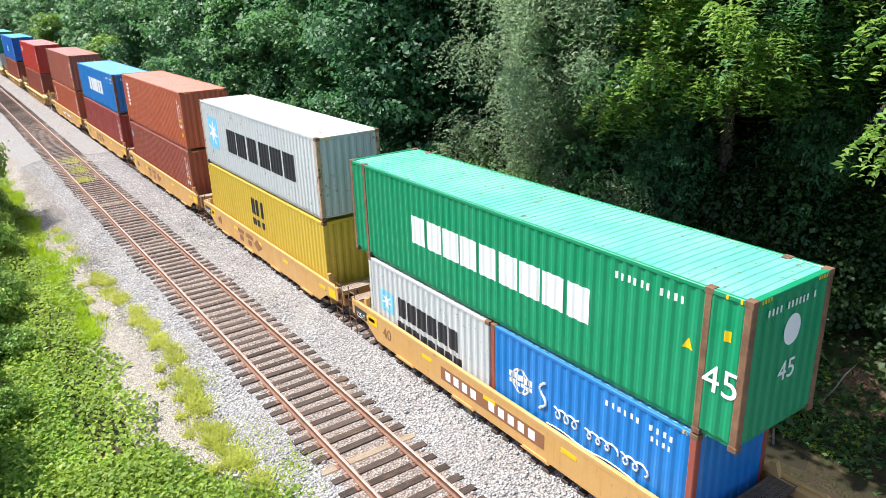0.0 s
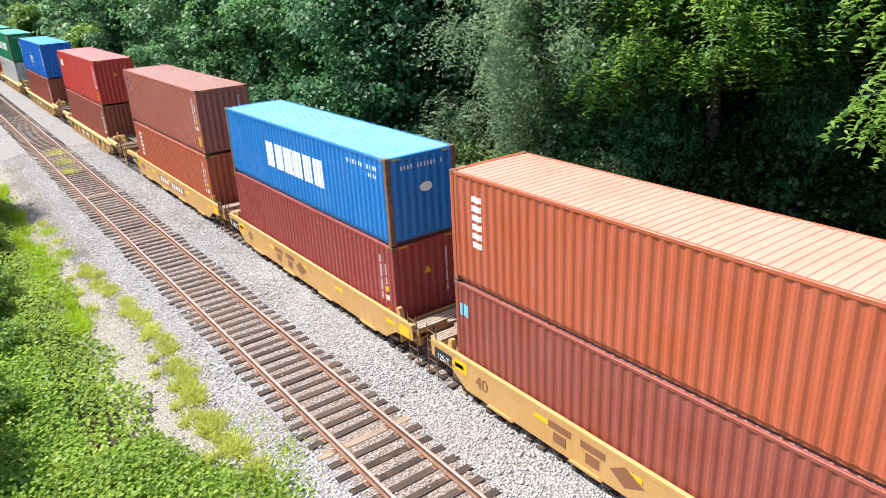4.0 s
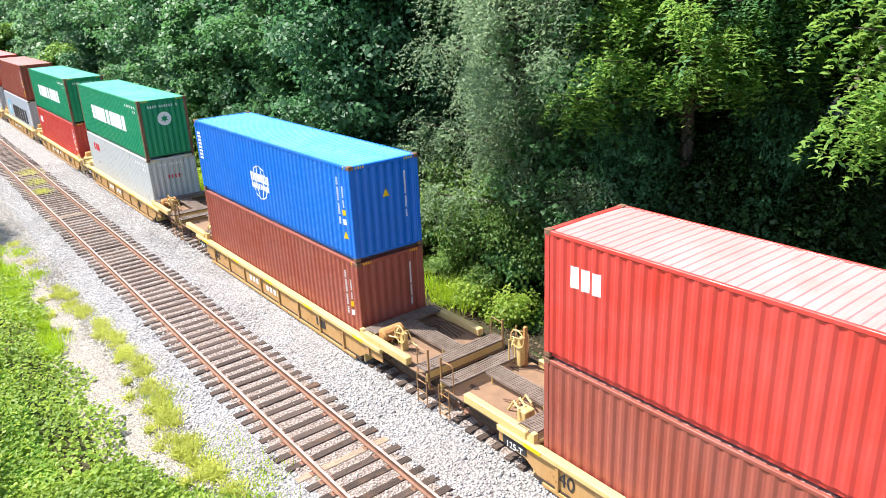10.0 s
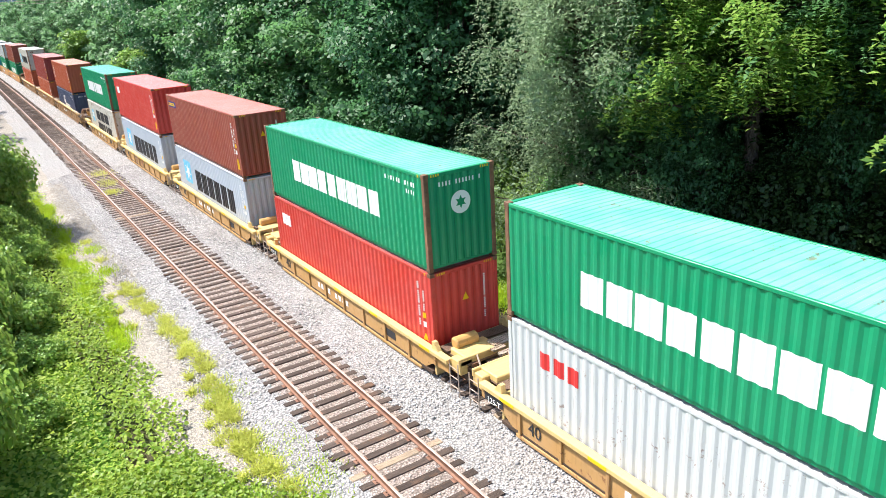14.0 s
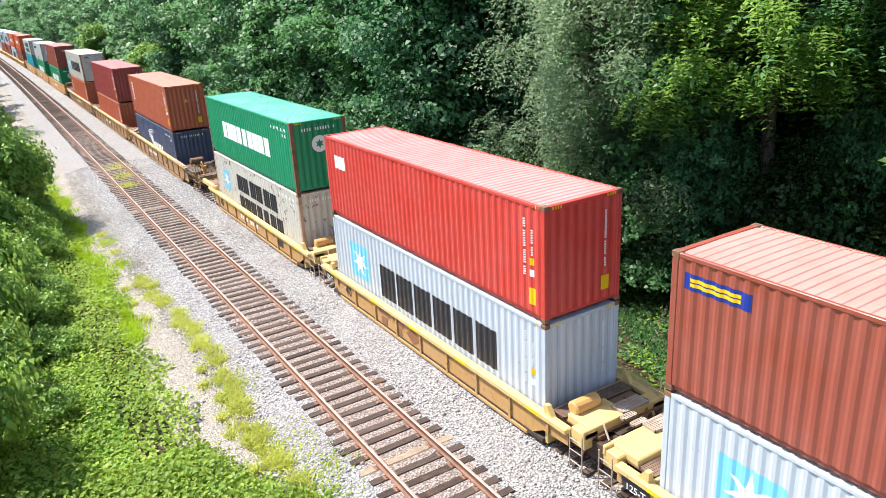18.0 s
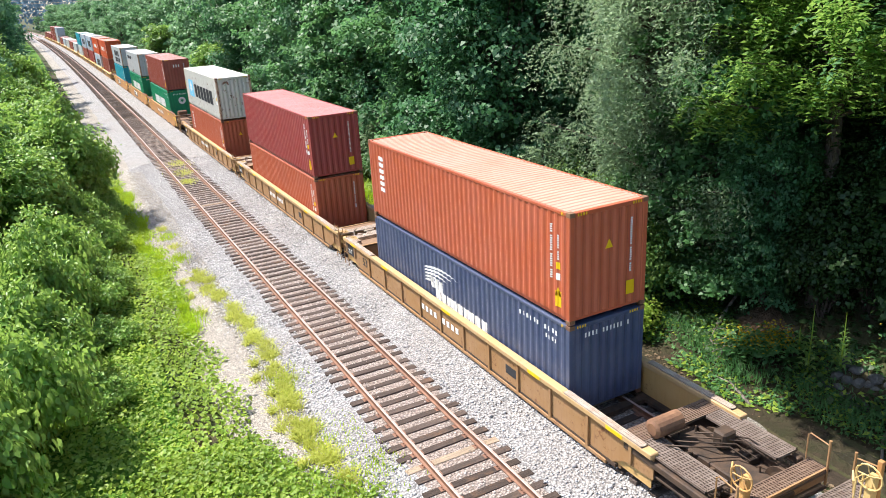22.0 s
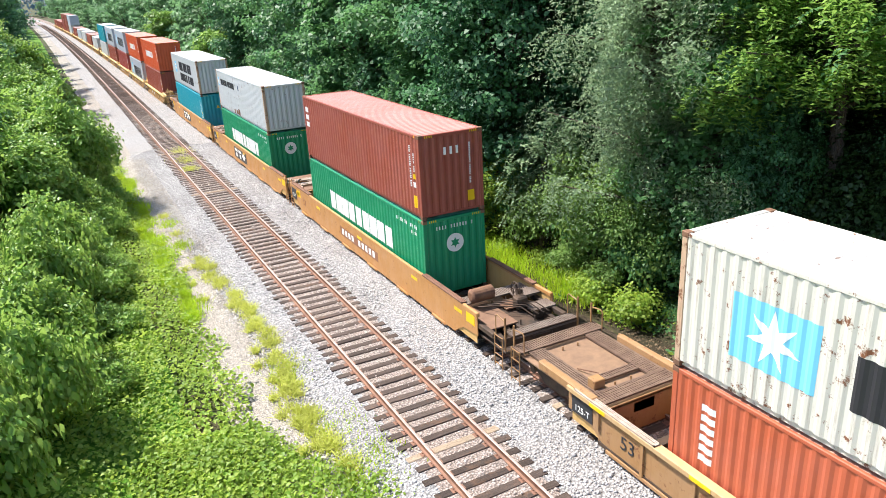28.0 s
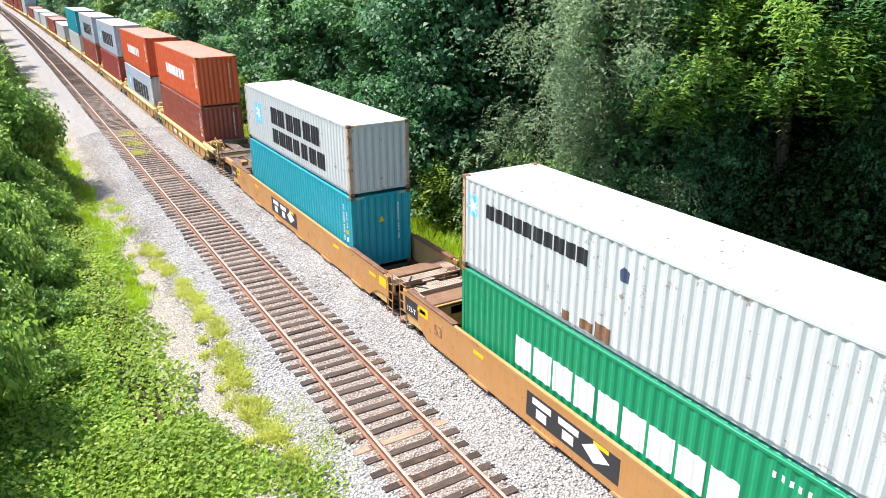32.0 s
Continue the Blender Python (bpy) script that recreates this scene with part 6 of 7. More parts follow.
pick = random.Random(11)
vine_tree = tree("vine_draped_tree", "tall tree draped in dark green vine leaves down to the ground", 14.0, 3.1, 46, 24000, 0.2, LEAF_DEEP, 1, 0.04, 1.3, 0.2, 0.85, (0.14, 0.26))
lay_out(vine_tree, [(12.6, 33.5, 1.0, 0, 1.0), (12.4, 38.0, 1.05, 140, 1.0), (13.6, 47.5, 1.1, 250, 1.0), (13.6, 58, 1.1, 80, 1.05), (13.8, 71, 1.15, 300, 1.0), (14, 88, 1.2, 30, 1.0), (16.5, 41, 1.2, 200, 1.1), (17.5, 30, 1.1, 60, 1.15), (13.9, 20.2, 0.42, 80, 1.3), (15.8, 16.5, 0.4, 150, 1.5), (-11.5, 96, 0.9, 120, 0.95), (-11.0, 108, 0.9, 10, 1.0)], WOOD)
leafy_tree = tree("broadleaf_tree", "tall broadleaf tree in full green leaf", 15.0, 3.8, 40, 22000, 0.22, LEAF_MID, 2, 0.1, 1.4, 0.2, 0.55, (0.15, 0.28), 3)
lay_out(leafy_tree, [(13.2, 43.0, 1.0, 0, 1.0), (14.6, 22.8, 0.8, 60, 1.0), (13.0, 52.5, 1.0, 100, 1.0), (13.6, 64, 1.1, 210, 1.0), (14.0, 79, 1.1, 320, 1.0), (15, 98, 1.1, 45, 1.0), (18, 50, 1.15, 130, 1.1), (19.5, 24, 1.15, 250, 1.1), (20.5, 36, 1.2, 10, 1.0), (19, 62, 1.2, 90, 1.0)], WOOD)
grey_tree = frond_tree("feathery_tree", "tall feathery grey-green tree with fine drooping sprays", 14.0, 3.7, 50, LEAF_GREY, 3, 0.28, 0.062, 66, 0.02, 0.4, 0.9, 1.0)
lay_out(grey_tree, [(12.9, 25.2, 1.0, 0, 1.0)], WOOD)
lime_tree = frond_tree("pecan_tree", "pecan tree with drooping sprays of yellow-green leaves", 14.5, 4.2, 54, LEAF_LIME, 4, 0.52, 0.1, 36, 0.012, 0.36, ragged=0.25)
lay_out(lime_tree, [(14.8, 18.8, 1.03, 0, 1.0), (13.9, 9.8, 0.97, 150, 1.05)], WOOD)
green_pecan = frond_tree("pecan_tree", "pecan tree with drooping sprays of dark green leaves", 15.0, 4.8, 64, LEAF_MID, 8, 0.58)
lay_out(green_pecan, [(16.9, 16.4, 1.0, 40, 1.0), (18.5, 12.4, 1.0, 200, 1.05), (17.5, 22.5, 1.05, 120, 1.05)], WOOD)
bright_tree = tree("yellow_green_tree", "small tree with bright yellow-green leaves", 8.5, 2.2, 26, 8000, 0.24, LEAF_LIME, 5, 0.3, r_blob=(0.15, 0.28))
lay_out(bright_tree, [(10.8, 94, 0.9, 0, 1.0), (12, 140, 1.0, 90, 1.0), (-13.5, 112, 0.9, 200, 1.0)], WOOD)
# far trees take the leaf colour that is lightened for haze
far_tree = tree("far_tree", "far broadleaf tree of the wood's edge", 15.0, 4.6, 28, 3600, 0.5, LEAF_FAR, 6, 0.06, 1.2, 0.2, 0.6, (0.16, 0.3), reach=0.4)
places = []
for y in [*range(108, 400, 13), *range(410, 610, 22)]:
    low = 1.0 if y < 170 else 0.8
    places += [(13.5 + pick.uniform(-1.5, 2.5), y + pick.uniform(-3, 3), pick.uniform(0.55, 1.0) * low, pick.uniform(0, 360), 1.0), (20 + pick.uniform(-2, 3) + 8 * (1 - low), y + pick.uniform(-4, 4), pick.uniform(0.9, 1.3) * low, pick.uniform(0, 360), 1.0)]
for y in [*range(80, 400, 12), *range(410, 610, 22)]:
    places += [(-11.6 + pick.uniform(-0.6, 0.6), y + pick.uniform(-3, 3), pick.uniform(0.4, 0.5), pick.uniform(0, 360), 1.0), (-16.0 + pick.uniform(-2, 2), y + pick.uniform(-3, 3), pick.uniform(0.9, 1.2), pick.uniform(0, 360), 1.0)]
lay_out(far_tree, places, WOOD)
# trees deep in the wood: their shade is painted into the leaf colour
dark_tree = tree("shaded_tree", "tree deep in the wood, its shade painted into dark leaves", 14.0, 4.0, 26, 3400, 0.48, LEAF_SHADE, 7, 0.04, 1.2, 0.3, 0.8, (0.16, 0.3), reach=0.4)
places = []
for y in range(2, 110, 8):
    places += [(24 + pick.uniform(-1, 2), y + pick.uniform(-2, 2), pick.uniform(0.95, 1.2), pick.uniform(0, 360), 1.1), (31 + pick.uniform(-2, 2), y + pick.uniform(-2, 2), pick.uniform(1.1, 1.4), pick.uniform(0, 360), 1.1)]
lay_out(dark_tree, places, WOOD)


def shade_tree():
    """A tall tree added behind the others; its unseen high limbs reach over the ditch to shade it."""
    rng, r = np.random.default_rng(12), random.Random(12)
    th = thing("tall_shade_tree", "tall tree added to shade the ditch with its unseen limbs", "tree", WOOD, place=pose(14.2, 23.2, 0))
    s = soup()
    tube(s, [(0, 0, -0.8), (0.1, 0, 5), (-0.2, 0.1, 10), (-0.6, 0, 14)], 0.3, 9, [0.36, 0.3, 0.24, 0.16])
    blobs = []
    for i in range(20):
        p = (-9.2 + 2.6 * r.random(), -6.5 + 8.6 * (i + r.random()) / 20, 12.6 + 1.6 * r.random())
        blobs.append((*p, 0.9, 0.9, 0.5))
        limb(s, (-0.4, 0, 11.5 + 0.1 * i), p, 0.09, 0.02, r)
    part("trunk", done("trunk", s, BARK, True), th)
    p, d = shell(blobs, 3200, rng, 0.6, reach=0.3)
    part("crown", leaf_mesh("crown", leaves_at(p, d * 0.75 + np.array([0, 0, 0.6]), 0.34, rng, 1.3), LEAF_MID), th)


shade_tree()
sumac = frond_tree("sumac", "young sumac with pale feathered leaves", 5.2, 1.5, 9, LEAF_GREY, 9, 0.35)
lay_out(sumac, [(11.6, 30.4, 1.0, 0, 1.15), (11.4, 47.5, 1.0, 90, 1.0), (11.2, 37.5, 0.8, 200, 1.0), (11.6, 58.5, 1.1, 20, 1.1)], WOOD)
green_sumac = frond_tree("sumac", "young sumac with bright green feathered leaves", 4.6, 1.6, 9, LEAF_KUDZU, 10, 0.3)
lay_out(green_sumac, [(11.0, 33.4, 1.0, 0, 1.0), (10.9, 52.5, 1.1, 90, 1.0), (11.0, 42.0, 0.9, 200, 1.0), (11.0, 66, 1.1, 200, 1.1)], WOOD)
snag = soup()
limb(snag, (12.4, 52.0, 8.6), (11.2, 47.0, 9.6), 0.09, 0.03, pick, 0.5)
limb(snag, (11.6, 48.5, 9.5), (11.0, 45.6, 8.8), 0.05, 0.015, pick, 0.4)
limb(snag, (11.8, 49.5, 9.3), (11.3, 47.5, 10.4), 0.045, 0.012, pick, 0.4)
tagged(new("dead_limb", done("dead_limb", snag, PALE_WOOD, True)), "pale dead limb reaching out of the trees", "branch", "dead wood by the ditch")


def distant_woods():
    """A wooded rise, with haze painted into its leaf colour, that closes the view far down the line."""
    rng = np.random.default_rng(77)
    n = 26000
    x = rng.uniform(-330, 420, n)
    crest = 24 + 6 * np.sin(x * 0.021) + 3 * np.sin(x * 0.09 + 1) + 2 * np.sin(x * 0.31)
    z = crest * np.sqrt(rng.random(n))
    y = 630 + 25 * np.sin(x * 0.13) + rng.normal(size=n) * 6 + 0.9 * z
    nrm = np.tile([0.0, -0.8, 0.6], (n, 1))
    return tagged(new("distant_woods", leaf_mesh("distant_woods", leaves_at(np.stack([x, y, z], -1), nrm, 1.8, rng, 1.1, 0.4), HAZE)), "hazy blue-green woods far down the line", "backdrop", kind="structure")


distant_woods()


def power_line():
    th = thing("power_line", "three thin overhead wires crossing the line on timber poles", "power line")
    for k, (y, z) in enumerate(((150.0, 12.4), (150.6, 12.9), (151.2, 13.6))):
        pts = [(-34 + 8 * i, y, z + 0.035 * (i - 4.5) ** 2 * 0.5) for i in range(10)]
        part("wire", done("wire", tube(soup(), pts, 0.025, 5), GRATE), th)
    for x in (-34, 38):
        s = tube(soup(), [(x, 150.6, ground_at(x, 150.6) - 0.4), (x, 150.6, 14.4)], 0.16, 8, [0.19, 0.13])
        box(s, x - 0.06, x + 0.06, 149.4, 151.8, 13.2, 13.32, 0.01)
        part("pole", done("pole", s, BARK), th)


power_line()

# undergrowth at the wood's foot
UNDER = "undergrowth along the ditch"
shrub = mound("leafy_shrub", "leafy green shrub at the wood's edge", 1.9, 2.4, 4200, 0.16, LEAF_MID, 21)
places = [(12.2 + pick.uniform(-0.8, 1.2), 22 + 2.6 * k + pick.uniform(-0.8, 0.8), pick.uniform(0.7, 1.15), pick.uniform(0, 360), pick.uniform(0.8, 1.4)) for k in range(22)]
shady = [(16.5 + pick.uniform(-1.2, 2.6), 7 + 1.7 * k, pick.uniform(0.6, 1.0), pick.uniform(0, 360), pick.uniform(0.6, 1.0)) for k in range(13)]
lay_out(shrub, places, UNDER)
# shrubs under the canopy, again with shade painted into the leaves
shade_shrub = mound("shaded_shrub", "shrub under the wood, its shade painted into dark green leaves", 1.9, 2.2, 4200, 0.16, LEAF_SHADE, 25)
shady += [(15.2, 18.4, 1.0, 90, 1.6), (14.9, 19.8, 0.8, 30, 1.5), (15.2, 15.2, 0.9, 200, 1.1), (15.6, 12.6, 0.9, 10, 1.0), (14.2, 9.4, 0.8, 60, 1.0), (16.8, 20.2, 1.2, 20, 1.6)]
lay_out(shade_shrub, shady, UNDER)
tall_shrub = mound("shaded_shrub", "tall shrub under the wood, its shade painted into dark green leaves", 2.0, 5.2, 13000, 0.15, LEAF_SHADE, 28, lobes=18)
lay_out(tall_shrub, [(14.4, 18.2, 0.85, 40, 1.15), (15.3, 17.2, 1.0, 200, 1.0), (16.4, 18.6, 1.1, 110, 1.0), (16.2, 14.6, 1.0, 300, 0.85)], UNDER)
pale_shrub = mound("pale_shrub", "light green weedy shrub beside the ditch", 1.1, 1.3, 1800, 0.11, LEAF_KUDZU, 22)
places = [(10.6 + pick.uniform(-0.7, 0.9), 23 + 2.1 * k + pick.uniform(-0.7, 0.7), pick.uniform(0.6, 1.1), pick.uniform(0, 360), pick.uniform(0.7, 1.2)) for k in range(26)]
lay_out(pale_shrub, places, UNDER)
weed_bank = mound("weedy_shrub", "light green weedy shrub hung with vine on the slope", 1.7, 3.4, 5200, 0.1, LEAF_WEED, 27, 1.3, lobes=12, broad=True)
lay_out(weed_bank, [(11.6, 28.6, 1.0, 0, 1.35), (11.7, 26.4, 1.0, 80, 1.25), (12.0, 24.2, 0.95, 200, 1.1), (11.4, 30.6, 0.9, 130, 1.1), (10.9, 25.2, 0.6, 300, 0.8), (10.9, 27.4, 0.65, 20, 0.8), (11.8, 32.8, 1.0, 60, 1.1)], UNDER)

# left side: a leaning bush and heaps of vine
HEAP = "vine heaps on the bank"
heap = mound("vine_heap", "heap of green kudzu vine on the bank", 2.2, 1.9, 8200, 0.15, LEAF_VINE, 23, 1.1, category="vine", broad=True)
places = [(-9.3, 23.4, 0.82, 0, 1.75), (-9.0, 27.4, 0.85, 70, 1.5), (-8.7, 31.4, 0.8, 150, 1.85), (-8.4, 35.2, 0.85, 210, 1.7), (-10.6, 20.4, 0.9, 300, 1.9), (-7.6, 25.4, 0.5, 20, 0.9), (-7.0, 30.0, 0.5, 120, 0.9), (-6.7, 35.0, 0.55, 250, 1.0), (-8.3, 38.4, 1.0, 80, 1.2)]
places += [(-12.5 + pick.uniform(-1, 1), 16 + 3.6 * k, pick.uniform(0.95, 1.3), pick.uniform(0, 360), pick.uniform(1.0, 2.2)) for k in range(13)]
places += [(-7.6 + pick.uniform(-0.5, 0.5), 33 + 3.6 * k, pick.uniform(0.6, 0.85), pick.uniform(0, 360), pick.uniform(0.9, 1.5)) for k in range(2)]
places += [(-6.3, 44.2, 0.62, 40, 1.3), (-5.9, 47.0, 0.6, 100, 1.5), (-5.9, 50.0, 0.6, 200, 1.4), (-6.6, 41.4, 0.7, 10, 1.2), (-7.6, 44.6, 0.9, 160, 1.5)]
lay_out(heap, places, HEAP)
far_heap = mound("vine_heap", "heap of green kudzu vine far along the bank", 2.2, 1.9, 3000, 0.22, LEAF_VINE, 26, 1.1, category="vine", broad=True)
places = [(-6.8 + pick.uniform(-0.4, 0.4), 55 + 4.5 * k, pick.uniform(0.7, 1.0), pick.uniform(0, 360), pick.uniform(0.8, 1.2)) for k in range(13)]
places += [(-9.8 + pick.uniform(-1, 1), 62 + 5 * k, pick.uniform(1.0, 1.4), pick.uniform(0, 360), pick.uniform(0.9, 1.5)) for k in range(12)]
lay_out(far_heap, places, HEAP)
bush = mound("spreading_bush", "spreading green bush that leans over the gravel", 3.2, 5.4, 17000, 0.17, LEAF_VINE, 24, 1.1, lobes=18, broad=True)
lay_out(bush, [(-7.2, 48.5, 1.0, 0, 1.12), (-9.9, 43.0, 1.0, 120, 0.95), (-12.0, 49, 1.2, 220, 0.95), (-8.8, 59.5, 1.0, 20, 0.9), (-10.0, 70, 1.05, 90, 1.0), (-10.6, 84, 1.3, 180, 1.1)], HEAP)


def carpet(name, label, count, x0, x1, y0, y1, leaf, material, seed, height=0.25, long=1.3, category="ground cover", near=8.0, patch=0.0, edge=False):
    """Low leaves that cover the ground, thickest near the camera's end."""
    rng = np.random.default_rng(seed)
    u = rng.random(count)
    y = y0 + (y1 - y0) * (np.sqrt(1 + u * near) - 1) / (math.sqrt(1 + near) - 1)
    x = rng.uniform(x0, x1, count) + bent(y) + 0.3 * np.sin(y * 0.9) + 0.2 * np.sin(y * 2.3 + 1)
    if edge:
        keep = x < np.interp(y, [9, 14, 17, 19.5, 21, 24, 36, 58, 80], [-0.9, -1.3, -1.9, -2.9, -3.7, -3.95, -3.8, -4.05, -4.2]) + bent(y) + 0.25 * np.sin(y * 1.9) + 0.15 * rng.normal(size=count)
        x, y = x[keep], y[keep]
        count = len(x)
    if patch:
        keep = np.sin(0.9 * x + 0.7 * y) + np.sin(1.7 * y - 0.6 * x) + rng.normal(size=count) * 0.5 > patch
        x, y = x[keep], y[keep]
    dry = (ground_height(x, y) > -1.86) & (((x - 13.0) / 0.8) ** 2 + ((y - 19.4) / 1.1) ** 2 > 1) & ((((x - 12.4) / 0.65) ** 2 + ((y - 15.5) / 0.75) ** 2) * (0.6 + 0.9 * rng.random(len(x))) > 1)
    x, y = x[dry], y[dry]
    lump = 0.5 + 0.5 * np.sin(1.3 * x + 0.4 * y) * np.sin(0.9 * y - 0.5 * x)
    z = ground_height(x, y) + height * (0.25 + lump) * rng.random(len(x)) ** 0.6
    nrm = np.tile([0.0, 0.0, 1.0], (len(x), 1))
    if edge:
        me = broad_mesh(name, broad_at(np.stack([x, y, z], -1), nrm, leaf, rng, 1.1, 0.5), material)
    else:
        me = leaf_mesh(name, leaves_at(np.stack([x, y, z], -1), nrm, leaf, rng, long, 0.42), material)
    return tagged(new(name, me), label, category, kind="stuff")


def blades(name, label, count, spots, tall, material, seed, thin=0.012, lean=0.35):
    """Grass: single tapered blades in tufts round the spots (x, y, spread)."""
    rng = np.random.default_rng(seed)
    spots = np.array(spots, float)
    k = rng.integers(0, len(spots), count)
    x = spots[k, 0] + rng.normal(size=count) * spots[k, 2]
    y = spots[k, 1] + rng.normal(size=count) * spots[k, 2] * 1.6
    z = np.maximum(ground_height(x, y), np.interp(x - bent(y), [-4.5, -3.6, -2.2, -1.7, -1.2, 2, 6, 7.6], [-0.6, -0.5, -0.42, -0.3, -0.24, -0.24, -0.4, -1.3]))
    h = tall * rng.uniform(0.5, 1.25, count)
    a = rng.uniform(0, 6.28, count)
    w = np.stack([np.cos(a), np.sin(a), 0 * a], -1) * (thin * rng.uniform(0.7, 1.5, count))[:, None]
    off = rng.normal(size=(count, 3)) * (lean * h)[:, None]
    off[:, 2] = 0
    base = np.stack([x, y, z - 0.03], -1)
    up = np.array([0, 0, 1.0])
    mid, tip = base + off * 0.35 + up * h[:, None] * 0.6, base + off + up * (h * 0.95)[:, None]
    v = np.stack([base - w, base + w, mid + w * 0.8, mid - w * 0.8, mid - w * 0.8, mid + w * 0.8, tip + w * 0.1, tip - w * 0.1], 1).reshape(-1, 3)
    return tagged(new(name, leaf_mesh(name, v, material)), label, "grass", kind="stuff")


def turf(name, label, x0, x1, y0, y1, step, material, lift):
    """A sheet of matted low growth that follows the ground."""
    xs, ys = np.arange(x0, x1 + 0.01, step), np.concatenate([np.arange(y0, 60, step), np.arange(60, y1, step * 5)])
    gx, gy = np.meshgrid(xs, ys)
    gx = gx + bent(gy)
    side = np.minimum(gx - gx[:, :1], gx[:, -1:] - gx)
    gz = ground_height(gx, gy) + lift - np.where(side < 0.01, 0.3, 0)
    v = np.stack([gx, gy, gz], -1).reshape(-1, 3)
    i = np.arange(len(ys) - 1)[:, None] * len(xs) + np.arange(len(xs) - 1)[None]
    f = np.stack([i, i + 1, i + 1 + len(xs), i + len(xs)], -1).reshape(-1, 4)
    return tagged(new(name, arrays(name, v, f, material)), label, "ground cover", kind="structure")


turf("bank_turf", "matted green growth on the left bank", -40, -4.6, -60, 620, 0.7, TURF, 0.05)
turf("ditch_turf", "mixed green and brown growth along the ditch", 8.6, 14, -60, 620, 0.7, DAMP_TURF, 0.04)
carpet("vine_cover", "kudzu and weeds covering the left bank", 120000, -13, -1.0, 9, 62, 0.11, LEAF_KUDZU, 31, 0.42, edge=True, near=4.0)
carpet("low_vine_cover", "low kudzu and weeds on the near bank", 50000, -7, -1.0, 8.5, 22, 0.092, LEAF_KUDZU, 36, 0.3, edge=True, near=1.0)
# the floor weeds share the dark leaves with painted shade
carpet("wood_floor_cover", "weeds on the wood's floor beyond the ditch, painted dark as in shade", 36000, 11.0, 24, 6, 70, 0.17, LEAF_SHADE, 32, 0.55, near=4)
carpet("ditch_weeds", "green weeds along the ditch", 20000, 9.6, 13.2, 10, 70, 0.1, LEAF_KUDZU, 33, 0.35, 1.8, near=5, patch=-0.6)
blades("lush_grass", "bright green grass along the edge of the gravel", 11000, [(-4.3 + 0.25 * math.sin(k), 30 + 1.1 * k, 0.16 + 0.1 * math.sin(k * 2.2)) for k in range(24)], 0.4, GRASS, 41)
tuft = random.Random(8)
strip = [(-2.9, 35.5), (-2.75, 33.0), (-2.55, 30.6), (-2.4, 28.6), (-2.3, 27.0), (-2.4, 25.4), (-2.55, 23.8), (-2.7, 22.3), (-2.75, 20.6), (-2.6, 19.2)]
tufts = [(x + tuft.gauss(0, 0.13), y + tuft.uniform(-0.9, 0.9), tuft.uniform(0.06, 0.16)) for x, y in strip for _ in range(7)]
tufts += [(x + tuft.gauss(-0.2, 0.4), y + tuft.uniform(-1, 1), 0.06) for x, y in strip for _ in range(3)] + [(-3.1, 40.5, 0.15), (-3.2, 44.0, 0.12)]
blades("yellow_grass", "yellowed dry grass tufts on the gravel shoulder", 10500, tufts, 0.24, DRY_GRASS, 42, 0.016, 0.6)
blades("shoulder_weeds", "thin green weeds on the gravel shoulder", 2000, [(-2.4, 24.0, 0.3), (-2.2, 20.5, 0.35), (-1.9, 18.6, 0.35), (-2.6, 18.3, 0.4), (-3.2, 38.5, 0.25), (-3.2, 42.5, 0.25)], 0.22, GRASS, 45)
blades("track_grass", "small yellowed grass patch between the rails", 1500, [(0.1, 56.5, 0.4), (0.3, 60, 0.45), (-0.2, 53.5, 0.25)], 0.2, DRY_GRASS, 43)
carpet("bank_weeds", "green weeds on the wet bank", 15000, 9.9, 13.4, 9, 27, 0.085, LEAF_MID, 38, 0.28, 1.9, near=2, patch=-0.9)
carpet("mud_litter", "dead leaves and scraps of weed on the mud", 16000, 7.4, 11.0, 8, 40, 0.07, LITTER, 37, 0.05, 1.6, near=4)
turf("mud_slope", "wet brown mud beside the ditch", 7.3, 9.9, 5, 44, 0.6, MUD, 0.07)
blades("ditch_grass", "tall green grass beside the ditch", 9000, [(9.4 + 0.5 * math.sin(k * 2.1), 25.5 + 1.5 * k, 0.5) for k in range(24)], 0.5, GRASS, 44)
# duller leaves instead of GRASS: the bank's shade is put into the colour
blades("shaded_grass", "grass on the shaded bank, shade put into its dull green", 1600, [(11.2 + 0.7 * math.sin(k * 2.1), 15 + 1.7 * k, 0.45) for k in range(5)], 0.3, LEAF_MID, 46)


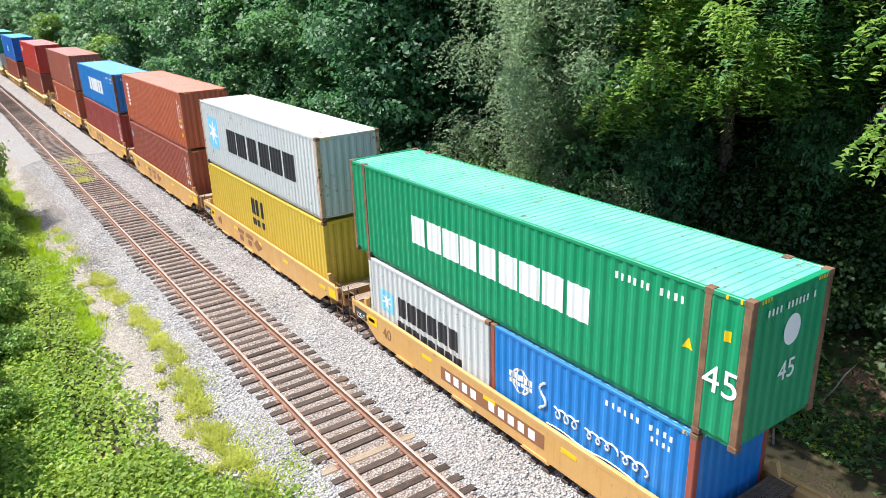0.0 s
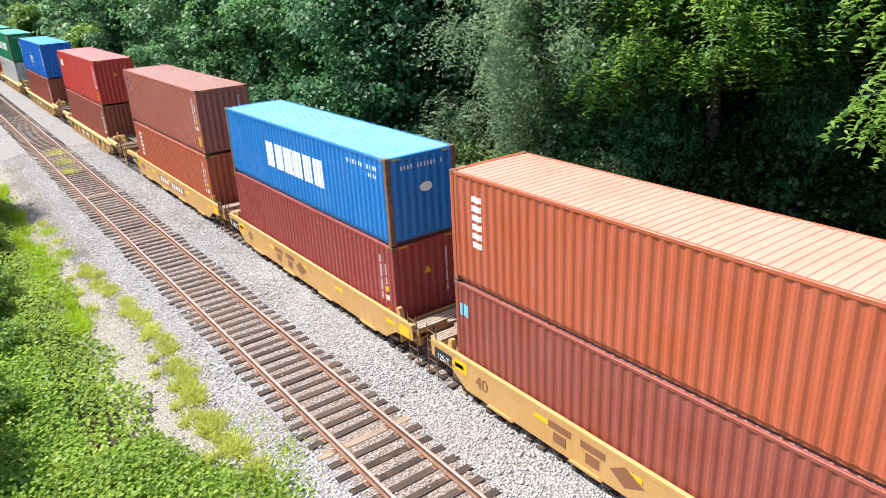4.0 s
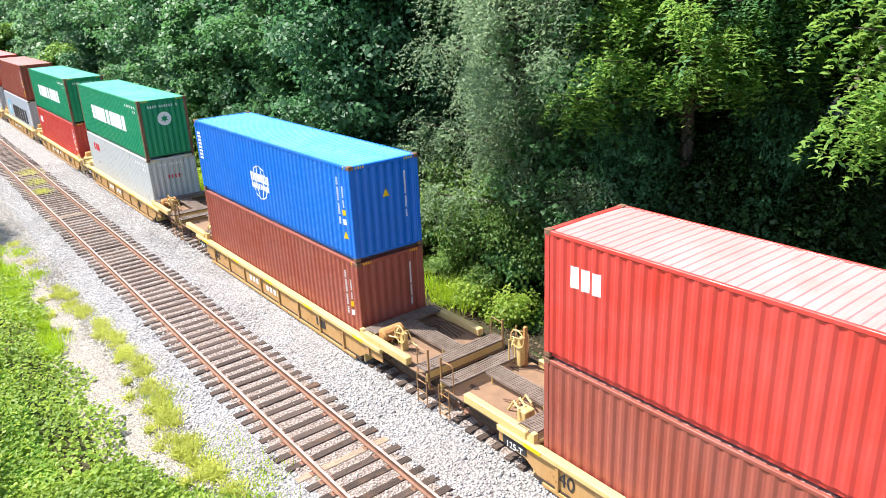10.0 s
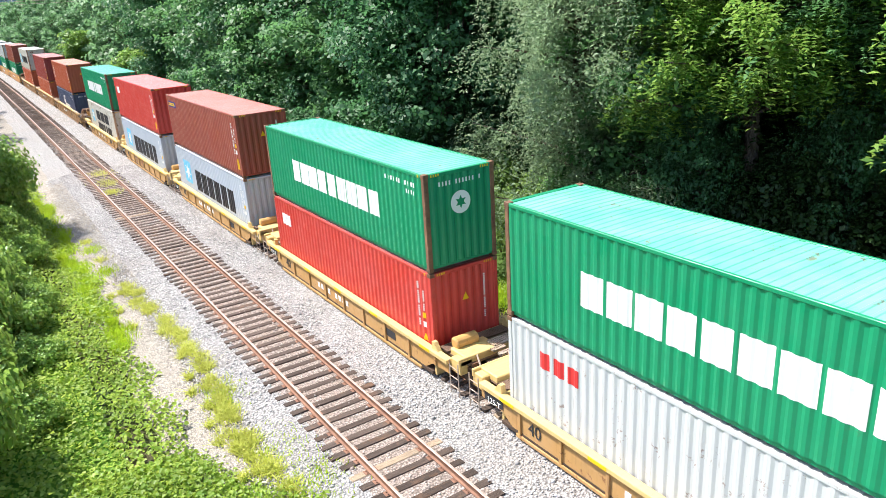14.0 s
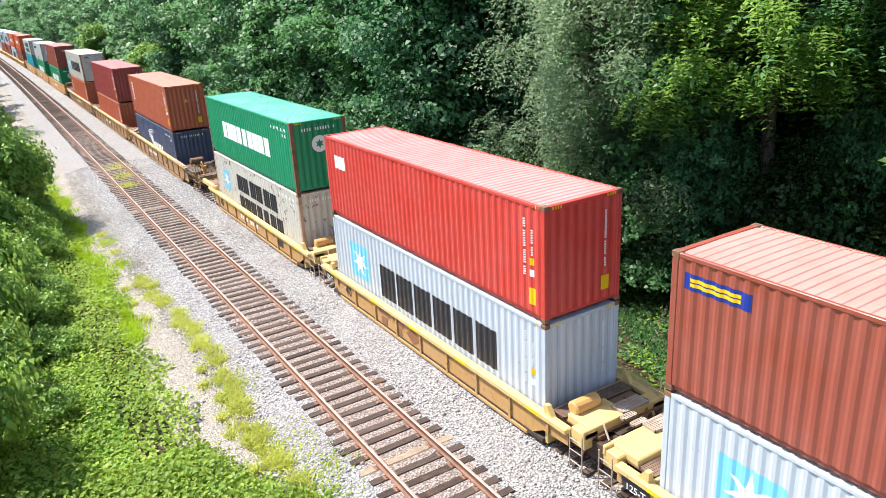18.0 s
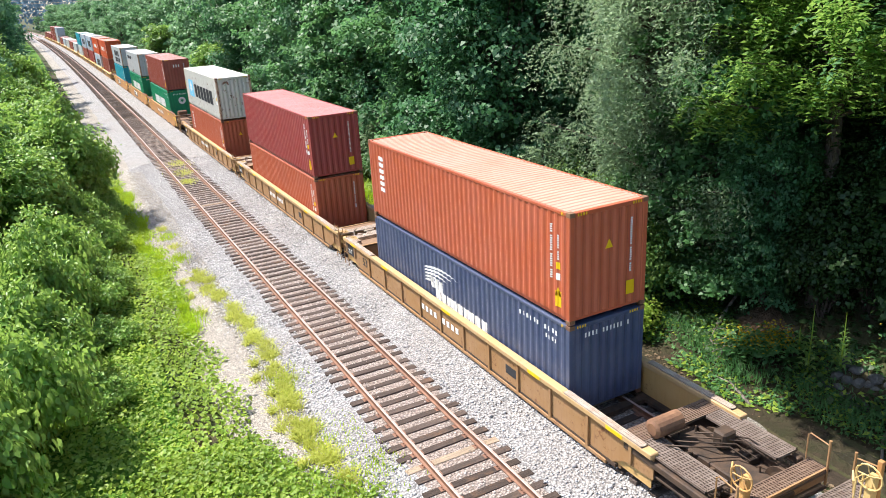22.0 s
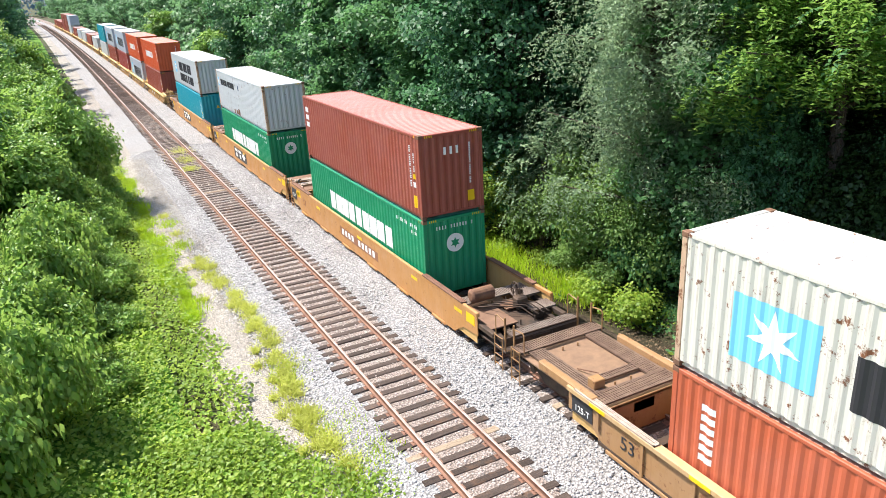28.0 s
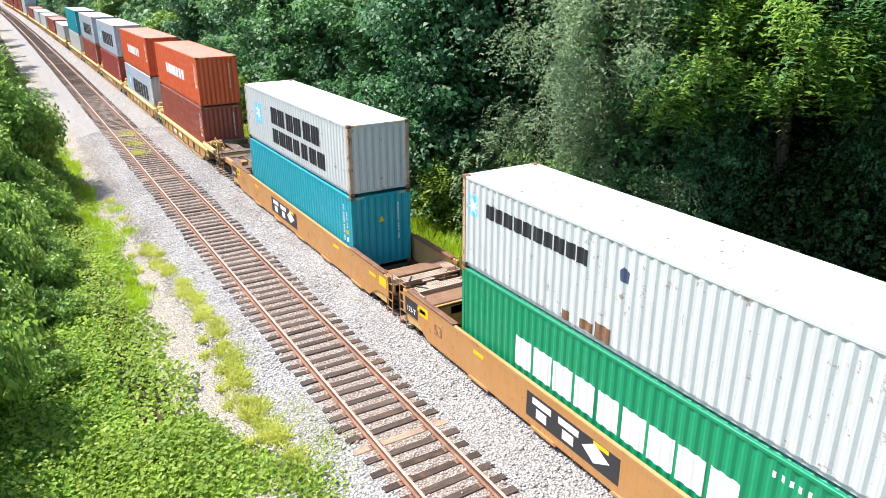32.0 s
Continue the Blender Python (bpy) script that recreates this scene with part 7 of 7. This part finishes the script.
def mullein(seed, tall, label):
    """A tall weed: a rosette of broad leaves below a thin spike."""
    r = random.Random(seed)
    th = thing("mullein", label, "plant", "tall weeds by the ditch")
    part("stalk", done("stalk", tube(soup(), [(0, 0, -0.1), (0.02, 0, tall * 0.6), (0.03, 0.02, tall)], 0.03, 6, [0.03, 0.02, 0.008]), LEAF_KUDZU), th)
    v, f = [], []
    n = 46
    for i in range(n):
        # leaves point outward and up, long below and short towards the spike
        h = tall * 0.74 * (i / n) ** 1.15
        a, size = i * 2.4 + r.uniform(-0.3, 0.3), 0.42 * (1 - 0.68 * i / n) * r.uniform(0.8, 1.15)
        out, side = Vector((math.cos(a), math.sin(a), 0)), Vector((-math.sin(a), math.cos(a), 0))
        rise = r.uniform(0.25, 0.6)
        b = Vector((0, 0, h))
        mid = b + out * size * 0.55 + Vector((0, 0, size * rise))
        tip = b + out * size + Vector((0, 0, size * rise * 0.75))
        w = side * size * 0.19
        k = len(v)
        v += [tuple(b), tuple(mid - w + Vector((0, 0, size * 0.06))), tuple(mid), tuple(mid + w + Vector((0, 0, size * 0.06))), tuple(tip)]
        f += [(k, k + 1, k + 2), (k, k + 2, k + 3), (k + 1, k + 4, k + 2), (k + 2, k + 4, k + 3)]
    part("leaves", mesh("leaves", v, f, LEAF_WEED), th)
    return th


for k, (x, y, tall) in enumerate(((11.93, 16.85, 2.4), (12.63, 16.25, 1.95), (12.5, 17.6, 1.0), (13.6, 14.2, 1.0))):
    mullein(50 + k, tall, "tall grey-green mullein weed with a thin spike").matrix_basis = pose(x, y, ground_at(x, y), 0, 0, 40 * k)
for k, (x, y) in enumerate(((11.7, 18.1), (11.4, 18.8), (12.1, 18.3), (13.95, 14.9))):
    rng = np.random.default_rng(60 + k)
    th = thing("goldenrod", "goldenrod clump with small yellow flower heads", "plant", "tall weeds by the ditch", place=pose(x, y, ground_at(x, y)))
    p = rng.normal(size=(260, 3)) * np.array([0.4, 0.4, 0.16]) + np.array([0, 0, 0.55])
    part("leaves", leaf_mesh("leaves", leaves_at(p, np.tile([0, 0, 1.0], (260, 1)), 0.09, rng, 2.5), LEAF_MID), th)
    p = rng.normal(size=(150, 3)) * np.array([0.34, 0.34, 0.08]) + np.array([0, 0, 0.85])
    tagged(part("flower_head", leaf_mesh("flower_head", leaves_at(p, np.tile([0, 0, 1.0], (150, 1)), 0.06, rng, 1.3), FLOWER), th), kind="stuff")


def fallen(points, r, label):
    s = soup()
    tube(s, points, r, 7, [r, r * 0.9, r * 0.7, r * 0.3])
    return tagged(new("fallen_branch", done("fallen_branch", s, PALE_WOOD, True)), label, "branch", "dead wood by the ditch")


def bank(x, y, lift=0.08):
    return (x, y, ground_at(x, y) + lift)


fallen([bank(12.1, 20.6), bank(12.8, 20.75, 0.3), bank(13.4, 20.85, 0.4), bank(14.0, 20.95, 0.3)], 0.07, "bare fallen branch leaning on the earth bank")
fallen([bank(10.4, 13.4), bank(11.2, 13.9), bank(11.8, 14.1), bank(12.5, 14.6)], 0.04, "dead stick lying by the ditch")
fallen([bank(12.2, 13.2), bank(12.6, 13.0, 0.4), bank(12.8, 12.9, 0.7), bank(13.0, 12.7, 1.0)], 0.03, "thin dead stem standing by the ditch")
brush = random.Random(31)
for _ in range(9):
    bx, by, ba = 11.5 + brush.uniform(-0.35, 0.35), 19.8 + brush.uniform(-0.5, 0.5), brush.uniform(0, 6.28)
    fallen([bank(bx + math.cos(ba) * q, by + math.sin(ba) * q, 0.1 + h) for q, h in ((-0.4, 0.0), (-0.1, 0.25), (0.2, 0.32), (0.5, brush.uniform(0.05, 0.3)))], 0.018, "thin dead stem in a pile of brush")
fallen([bank(9.9, 17.2), bank(10.2, 17.9), bank(10.4, 18.4), bank(10.3, 19.2)], 0.05, "driftwood at the edge of the water")


def earth_patch(x, y, rx, ry, name, label, material):
    """A worn patch of bare earth that follows the bank."""
    v, f = [], []
    n = 18
    rr = random.Random(9)
    for k in range(4):
        for i in range(n):
            a = 2 * math.pi * i / n
            q = (k + 0.02) / 3 * (1 + 0.2 * math.sin(3 * a + x))
            px, py = x + math.cos(a) * rx * q, y + math.sin(a) * ry * q
            v.append((px, py, ground_at(px, py) + (0.07 if k < 3 else -0.1)))
    for k in range(3):
        for i in range(n):
            j = (i + 1) % n
            f.append((k * n + i, k * n + j, (k + 1) * n + j, (k + 1) * n + i))
    f.append(tuple(range(n)))
    return tagged(new(name, mesh(name, v, f, material, True)), label, "ground", kind="structure")


earth_patch(13.0, 19.4, 0.95, 1.3, "earth_patch", "bare brown earth on the bank under the trees", EARTH)
earth_patch(12.9, 12.6, 1.1, 1.3, "earth_patch", "bare brown earth on the bank under the trees", EARTH)
earth_patch(9.0, 17.0, 0.5, 1.8, "gravel_bar", "pale stones at the water's edge", GRAVEL)


# ---- what moves ----
def rolled(t):
    """Metres rolled at t, smoothly through the known times."""
    for (t0, d0), (t1, d1) in zip(ROLLED, ROLLED[1:]):
        if t <= t1:
            return d0 + (d1 - d0) * (t - t0) / (t1 - t0)
    return ROLLED[-1][1]


def motions():
    """The train rolls by: every car and box along the line, every wheelset round its axle."""
    times_at = list(range(0, 33))
    for ob, along, z in MOVING:
        rows = []
        for t in times_at:
            y = along - rolled(t)
            rows.append((t, pose(TRAIN_X + bend(y), y, z, 0, 0, turn(y))))
        walk(ob, rows)
    # all wheels are of one size and turn alike
    steps = [k / 20 for k in range(641)]
    for k, dy in enumerate((-0.889, 0.889)):
        first = TRUCKS[0][k]
        walk(first, [(t, pose(0, dy, 0.36, math.degrees(rolled(t) / 0.36))) for t in steps])
        for pair in TRUCKS[1:]:
            pair[k].rotation_mode = "QUATERNION"
            pair[k].animation_data_create()
            pair[k].animation_data.action = first.animation_data.action
            pair[k].animation_data.action_slot = first.animation_data.action_slot


motions()
